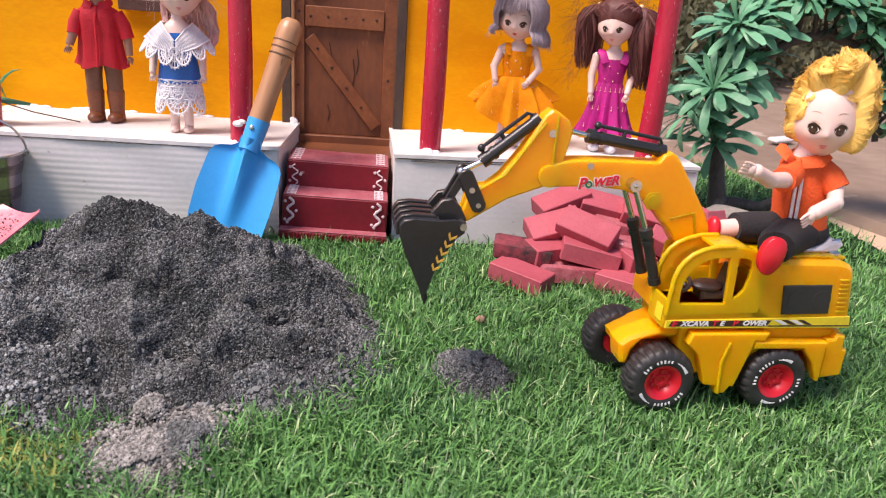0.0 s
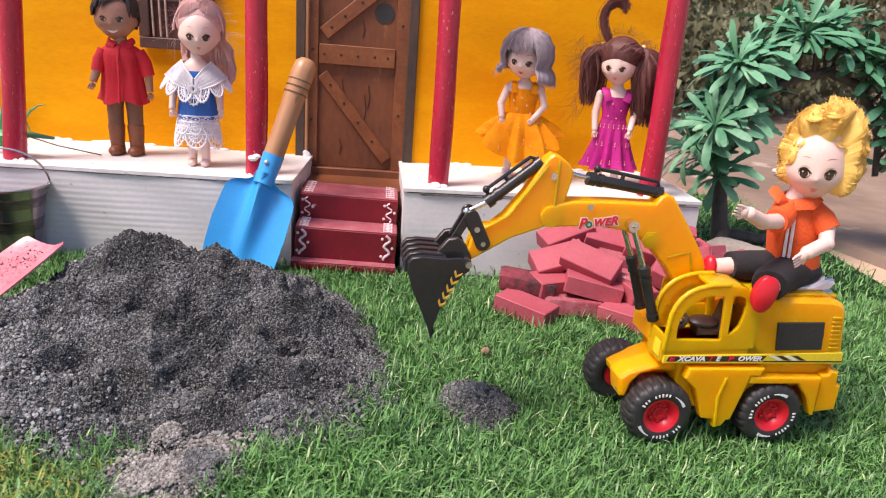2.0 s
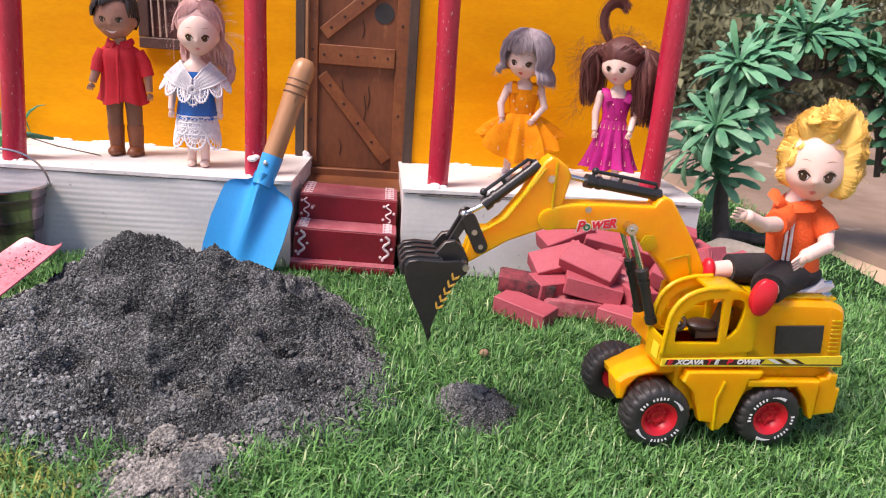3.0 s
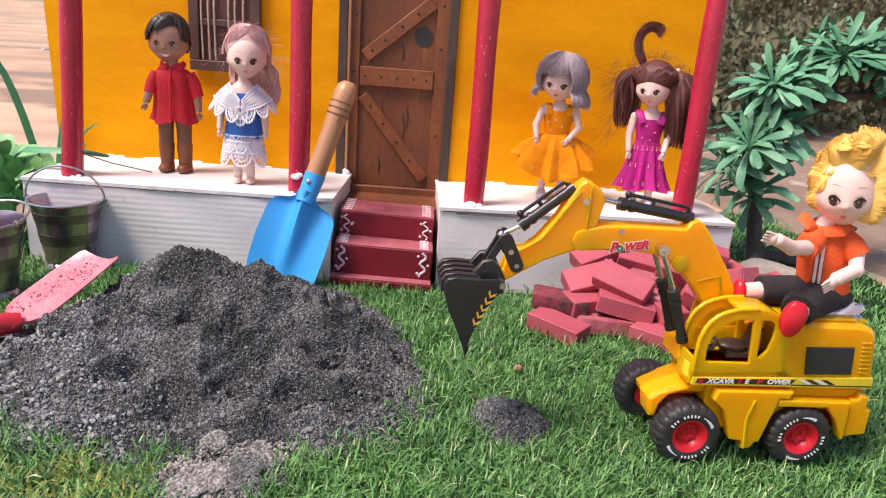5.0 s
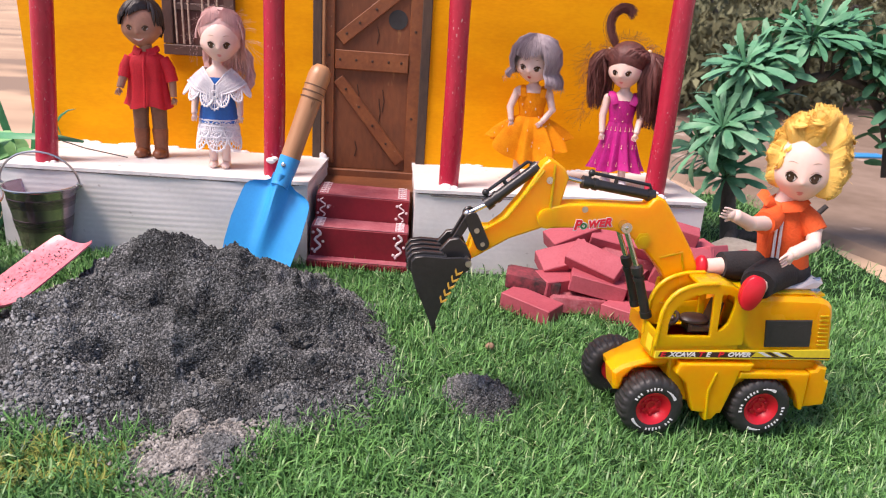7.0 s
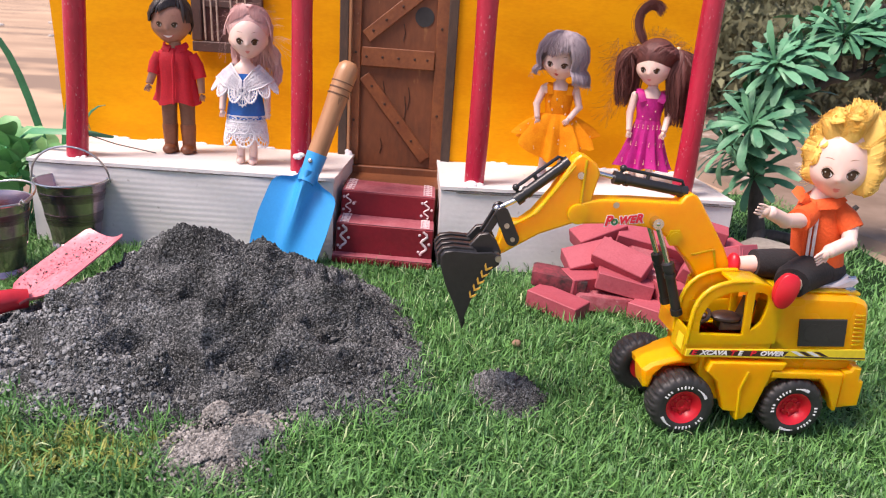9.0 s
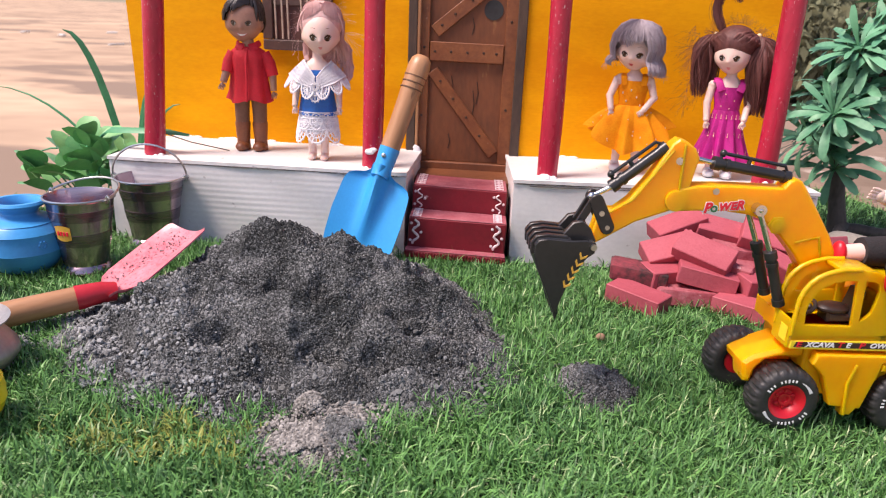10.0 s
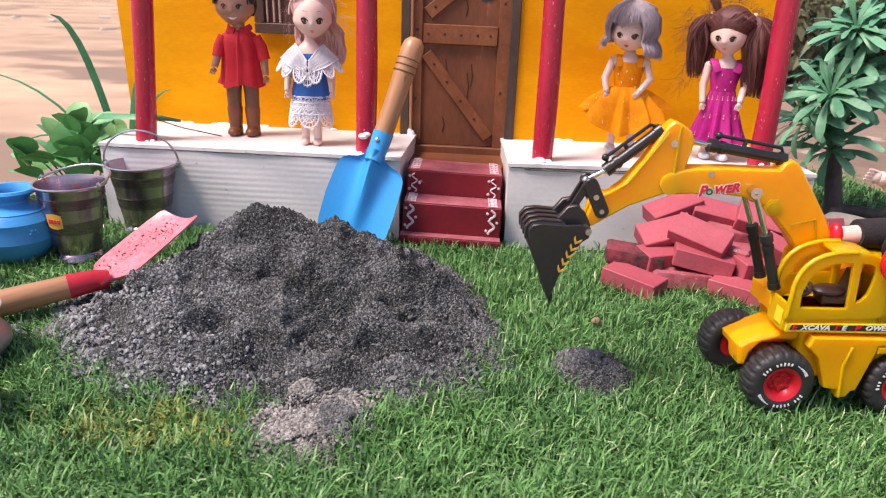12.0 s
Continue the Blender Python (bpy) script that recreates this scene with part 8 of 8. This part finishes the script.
# ---- plants beside the buckets ----
round_leaf = leaf_mesh("leaf", 0.029, 0.0250, 0.5, ROUNDLEAF, 0.12, (0.14, 0.62, 0.88, 0.99, 1.0, 0.95, 0.80, 0.46))
PB = Vector((-0.350, 0.045, -0.006))
plant = thing("leafy_plant", "green plastic plant with round leaves behind the buckets", "plant", Matrix.Translation(PB))
rnd = random.Random(33)
for i in range(95):
    a, r = rnd.uniform(0, 2 * math.pi), rnd.random() ** 0.6
    c = Vector((0.072 * r * math.cos(a), 0.045 * r * math.sin(a), 0.022 + 0.070 * (1 - 0.55 * r * r) * rnd.uniform(0.35, 1.0)))
    if i % 4 == 0:
        part("stem", Geo().tube([(c.x * 0.2, c.y * 0.2, 0), (c.x * 0.6, c.y * 0.6, c.z * 0.6), tuple(c)], 0.0009, n=5), LONGLEAF, plant)
    part("leaf", round_leaf, None, plant, m=Matrix.Translation(c) @ pose(0, 0, 0, rnd.uniform(-35, 35), rnd.uniform(-88, -25), math.degrees(a) + rnd.uniform(-60, 60)) @ Matrix.Diagonal((rnd.uniform(0.75, 1.15),) * 3 + (1,)))
grassy = thing("long_leaf_plant", "plastic plant with long arching grass-like leaves", "plant", Matrix.Translation((-0.325, 0.085, -0.006)))
for i, (dx, dy, hgt, w) in enumerate(((-0.055, -0.02, 0.205, 0.011), (0.03, 0.0, 0.15, 0.006), (0.045, -0.01, 0.16, 0.005), (0.06, 0.0, 0.13, 0.005), (-0.13, -0.01, 0.075, 0.004), (0.07, -0.035, 0.075, 0.011), (-0.10, 0.03, 0.10, 0.006), (-0.16, 0.0, 0.14, 0.004), (0.02, 0.04, 0.12, 0.008), (-0.06, -0.05, 0.05, 0.007))):
    pts = [(dx * (k / 9) ** 1.3, dy * (k / 9), hgt * math.sin(math.pi * (0.5 if i in (0, 1, 2, 3, 7) else 0.72) * k / 9)) for k in range(10)]
    part("leaf", Geo().strip(pts, [0.75 * w * v for v in (0.6, 0.8, 0.95, 1, 1, 0.95, 0.85, 0.7, 0.45, 0.08)], (0.1, -1, 0.35), 0.0006), LONGLEAF, grassy, smooth=60)
for pts in (((0.0, -0.01, 0.02), (-0.045, -0.03, 0.075), (0.0, -0.045, 0.105), (0.06, -0.05, 0.108), (0.09, -0.05, 0.105)), ((0.05, -0.055, 0.012), (0.085, -0.075, 0.014), (0.13, -0.078, 0.012), (0.16, -0.072, 0.008))):
    part("leaf", Geo().strip(pts, [0.006, 0.009, 0.010, 0.009, 0.004][: len(pts)], (0.0, -0.6, 1), 0.0008), LONGLEAF, grassy, smooth=60)

# ---- stones and bits ----
def stone(m, r, material, label, seed, cat="stone"):
    g = Geo().ell((0, 0, 0), r, 0, n=26, k=16)
    g.v = [tuple(Vector(v) * (1 + 0.16 * noise.noise(Vector(v) * 1.6 / max(r) + Vector((seed, 0, 0))) + 0.05 * noise.noise(Vector(v) * 5 / max(r)))) for v in g.v]
    return tagged(part("stone", g, material, None, m=m, smooth=60), label, cat)


stone(pose(0.505, 0.098, -0.002, 0, 4, -38), (0.062, 0.034, 0.016), STONE, "flat pale stone at the tree's foot", 3)
stone(pose(0.177, -0.187, 0.004), (0.0036, 0.003, 0.0028), PEBBLE, "small brown pebble on the turf", 5, "pebble")
tagged(part("straw", Geo().tube([(-0.283, 0.04, 0.108), (-0.262, 0.045, 0.0965), (-0.24, 0.05, 0.089), (-0.2, 0.055, 0.0812)], 0.0006, n=6), BARK), "thin dark straw lying on the porch", "straw")
rnd = random.Random(9)
for i in range(14):
    ob = part("litter", Geo().box((rnd.uniform(0.03, 0.1), rnd.uniform(0.02, 0.06), 0.01), ch=0.003), LITTER, None, m=pose(rnd.uniform(-3.5, -0.8), rnd.uniform(0.9, 4.5), 0.0, rnd.uniform(-8, 8), 0, rnd.uniform(0, 180)))
    tagged(ob, "small pale scrap lying on the sandy soil", "litter", "scraps on the soil")
tagged(part("litter", Geo().box((0.09, 0.03, 0.008), ch=0.003), BLUEPLASTIC, None, m=pose(1.05, 0.86, 0.01, 0, 0, 10)), "light blue plastic scrap on the brown soil", "litter")
tagged(part("litter", Geo().box((0.055, 0.022, 0.008), ch=0.003), LITTER, None, m=pose(0.80, 0.62, 0.01, 4, 0, 30)), "pale plastic scrap on the brown soil", "litter")

# ---- far side: fence and shrubs ----
fence = thing("far_fence", "weathered red-brown board fence far behind", "fence")
for i in range(26):
    x = 2.4 + i * 0.16
    part("board", Geo().box((0.145, 0.03, 0.9 + 0.05 * math.sin(i * 2.1)), (x, 5.6 - 0.12 * i, 0.42), ch=0.006), FENCE, fence)


def shrub(x, y, w, h, n, seed):
    rnd = random.Random(seed)
    s = thing("shrub", "dark loose shrub far behind the toy house", "shrub", Matrix.Translation((x, y, 0)), "shrubs far behind")
    st = Geo()
    for k in range(6):
        a = rnd.uniform(0, 6.28)
        st.tube([(0.05 * math.cos(a), 0.05 * math.sin(a), -0.03), (w * 0.2 * math.cos(a), w * 0.2 * math.sin(a), h * 0.4), (w * 0.38 * math.cos(a), w * 0.38 * math.sin(a), h * 0.85)], [0.03, 0.02, 0.006], n=7)
    part("stem", st, BARK, s)
    v, q = [], []
    for i in range(n):
        a, r, z = rnd.uniform(0, 6.28), rnd.random() ** 0.5, rnd.random() ** 0.8
        k = 0.55 + 0.45 * noise.noise(Vector((math.cos(a) * 2, math.sin(a) * 2, z * 3 + seed)))
        c = Vector((w / 2 * r * math.cos(a) * (0.6 + k), w / 2 * r * math.sin(a) * (0.6 + k), h * (0.06 + 0.94 * z * (0.5 + 0.5 * k))))
        e = Euler((rnd.uniform(0, 6), rnd.uniform(0, 6), rnd.uniform(0, 6))).to_matrix()
        L, W = rnd.uniform(0.010, 0.026), rnd.uniform(0.005, 0.011)
        b = len(v)
        v += [tuple(c + e @ Vector(p)) for p in ((-L, 0, 0), (0, -W, 0.01), (L, 0, 0), (0, W, 0.01))]
        q.append((b, b + 1, b + 2, b + 3))
    tagged(part("crown", raw_mesh("crown", v, q, np.zeros((0, 3), int), FOLIAGE), None, s), kind="stuff")


for x, y, w, h, n, sd in ((1.2, 4.6, 2.0, 1.3, 1800, 1), (2.4, 4.2, 1.8, 1.2, 1500, 2), (3.4, 3.8, 1.6, 1.1, 1200, 3), (2.0, 5.9, 2.6, 1.9, 1600, 4), (4.4, 4.6, 2.2, 1.6, 1200, 5), (0.2, 7.2, 3.0, 2.0, 1500, 6), (-1.0, 9.0, 3.0, 1.6, 900, 7), (1.15, 3.0, 0.7, 0.35, 500, 8), (0.92, 1.75, 0.75, 0.36, 700, 9), (1.35, 2.15, 0.9, 0.42, 700, 10), (0.75, 2.6, 0.9, 0.5, 700, 11)):
    shrub(x, y, w, h, n * 12, sd)

# ---- turf blades ----
def turf(name, count, x0, x1, y0, y1, material, seed, keep, lmin=0.009, lmax=0.019, wid=0.00075):
    """Loose curling plastic blades, crossing one another, thrown in uneven tufts."""
    rng = np.random.default_rng(seed)
    x, y = rng.uniform(x0, x1, count), rng.uniform(y0, y1, count)
    tuft = 0.5 * np.sin(x * 95 + 2.3 * np.sin(y * 60)) + 0.5 * np.sin(y * 110 + 2.0 * np.sin(x * 70)) + 0.4 * np.sin(x * 31 - y * 43 + 1.7 * np.sin(y * 21))
    ok = keep(x, y) & (rng.random(count) < 0.80 + 0.25 * tuft)
    x, y, tuft = x[ok], y[ok], tuft[ok]
    n = len(x)
    az = rng.uniform(0, 2 * np.pi, n)
    L = rng.uniform(lmin, lmax, n) * (1 + 0.14 * tuft)
    lean = np.clip(rng.normal(0.55, 0.32, n), 0.0, 1.35)
    bend = np.clip(rng.normal(0.42, 0.28, n), -0.15, 1.1)
    twist = rng.normal(0, 0.38, n)
    w = wid * rng.uniform(0.65, 1.5, n)
    p = np.stack([x, y, np.full(n, TURF_Z - 0.001)], 1)
    up = np.array([0, 0, 1.0])
    rows = []
    for k, share in enumerate((1.0, 1.0, 0.8, 0.0)):
        side = np.stack([-np.sin(az), np.cos(az), 0.35 * np.sin(az * 3 + k)], 1) * (w * share / 2)[:, None]
        rows += [p - side, p + side] if share else [p]
        d = np.stack([np.cos(az), np.sin(az), np.zeros(n)], 1)
        tilt = np.minimum(lean, 1.75)
        p = p + (d * np.sin(tilt)[:, None] + up * np.cos(tilt)[:, None]) * (L * (0.36, 0.34, 0.30, 0)[k])[:, None]
        p[:, 2] = np.maximum(p[:, 2], TURF_Z)
        lean, az = lean + bend, az + twist
    v = np.stack(rows, 1).reshape(-1, 3)
    k = np.arange(n)[:, None] * 7
    quads = np.concatenate([k + np.array([0, 1, 3, 2]), k + np.array([2, 3, 5, 4])])
    return tagged(part(name, raw_mesh(name, v, quads, k + np.array([4, 5, 6]), material), None, lawn), kind="stuff")


def open_ground(x, y):
    """True where the turf shows: outside the porch blocks, the house and the ash heap."""
    ok = ~((x > -0.306) & (x < 0.404) & (y > 0.004) & (y < 0.16))
    a = np.degrees(np.arctan2(y - PEAK.y, x - PEAK.x))
    r = np.interp(a, [p[0] for p in ANG], [p[1] for p in ANG])
    ok &= np.hypot(x - PEAK.x, y - PEAK.y) > r * 0.93
    ok &= (((x + 0.004) / 0.026) ** 2 + ((y + 0.348) / 0.026) ** 2) > 1
    ok &= (((x - 0.166) / 0.017) ** 2 + ((y + 0.262) / 0.013) ** 2) > 1
    ok &= (x < 0.632 + 0.006 * np.sin(y * 40)) & ((y < 0.09 + 0.006 * np.sin(x * 33)) | ((x > 0.36) & (y < 0.45)))
    return ok


def dry(x, y):
    d = ((x + 0.085) / 0.060) ** 2 + ((y + 0.358) / 0.020) ** 2 + 0.6 * np.sin(x * 130) * np.sin(y * 170)
    return open_ground(x, y) & (d < 1)


def green(x, y):
    thin = np.sin(x * 9173.1 + y * 5311.7) > 0.45
    return open_ground(x, y) & ~(dry(x, y) & thin)


turf("turf_near", 190000, -0.34, 0.62, -0.46, -0.02, BLADE, 1, green, 0.009, 0.020, 0.00085)
turf("turf_far", 62000, -0.68, 0.63, -0.46, 0.44, BLADE, 2, open_ground, 0.010, 0.020, 0.0010)
turf("turf_behind", 12000, -0.68, 0.62, -0.67, -0.46, BLADE, 3, open_ground, 0.010, 0.020, 0.0012)
turf("dry_blades", 4200, -0.18, 0.0, -0.40, -0.325, BLADEDRY, 4, dry, 0.010, 0.019, 0.0009)
# scattered whitish blades stand for glints on the turf
turf("bright_blades", 9000, -0.34, 0.62, -0.46, -0.02, BLADEPALE, 5, green, 0.010, 0.021, 0.00085)
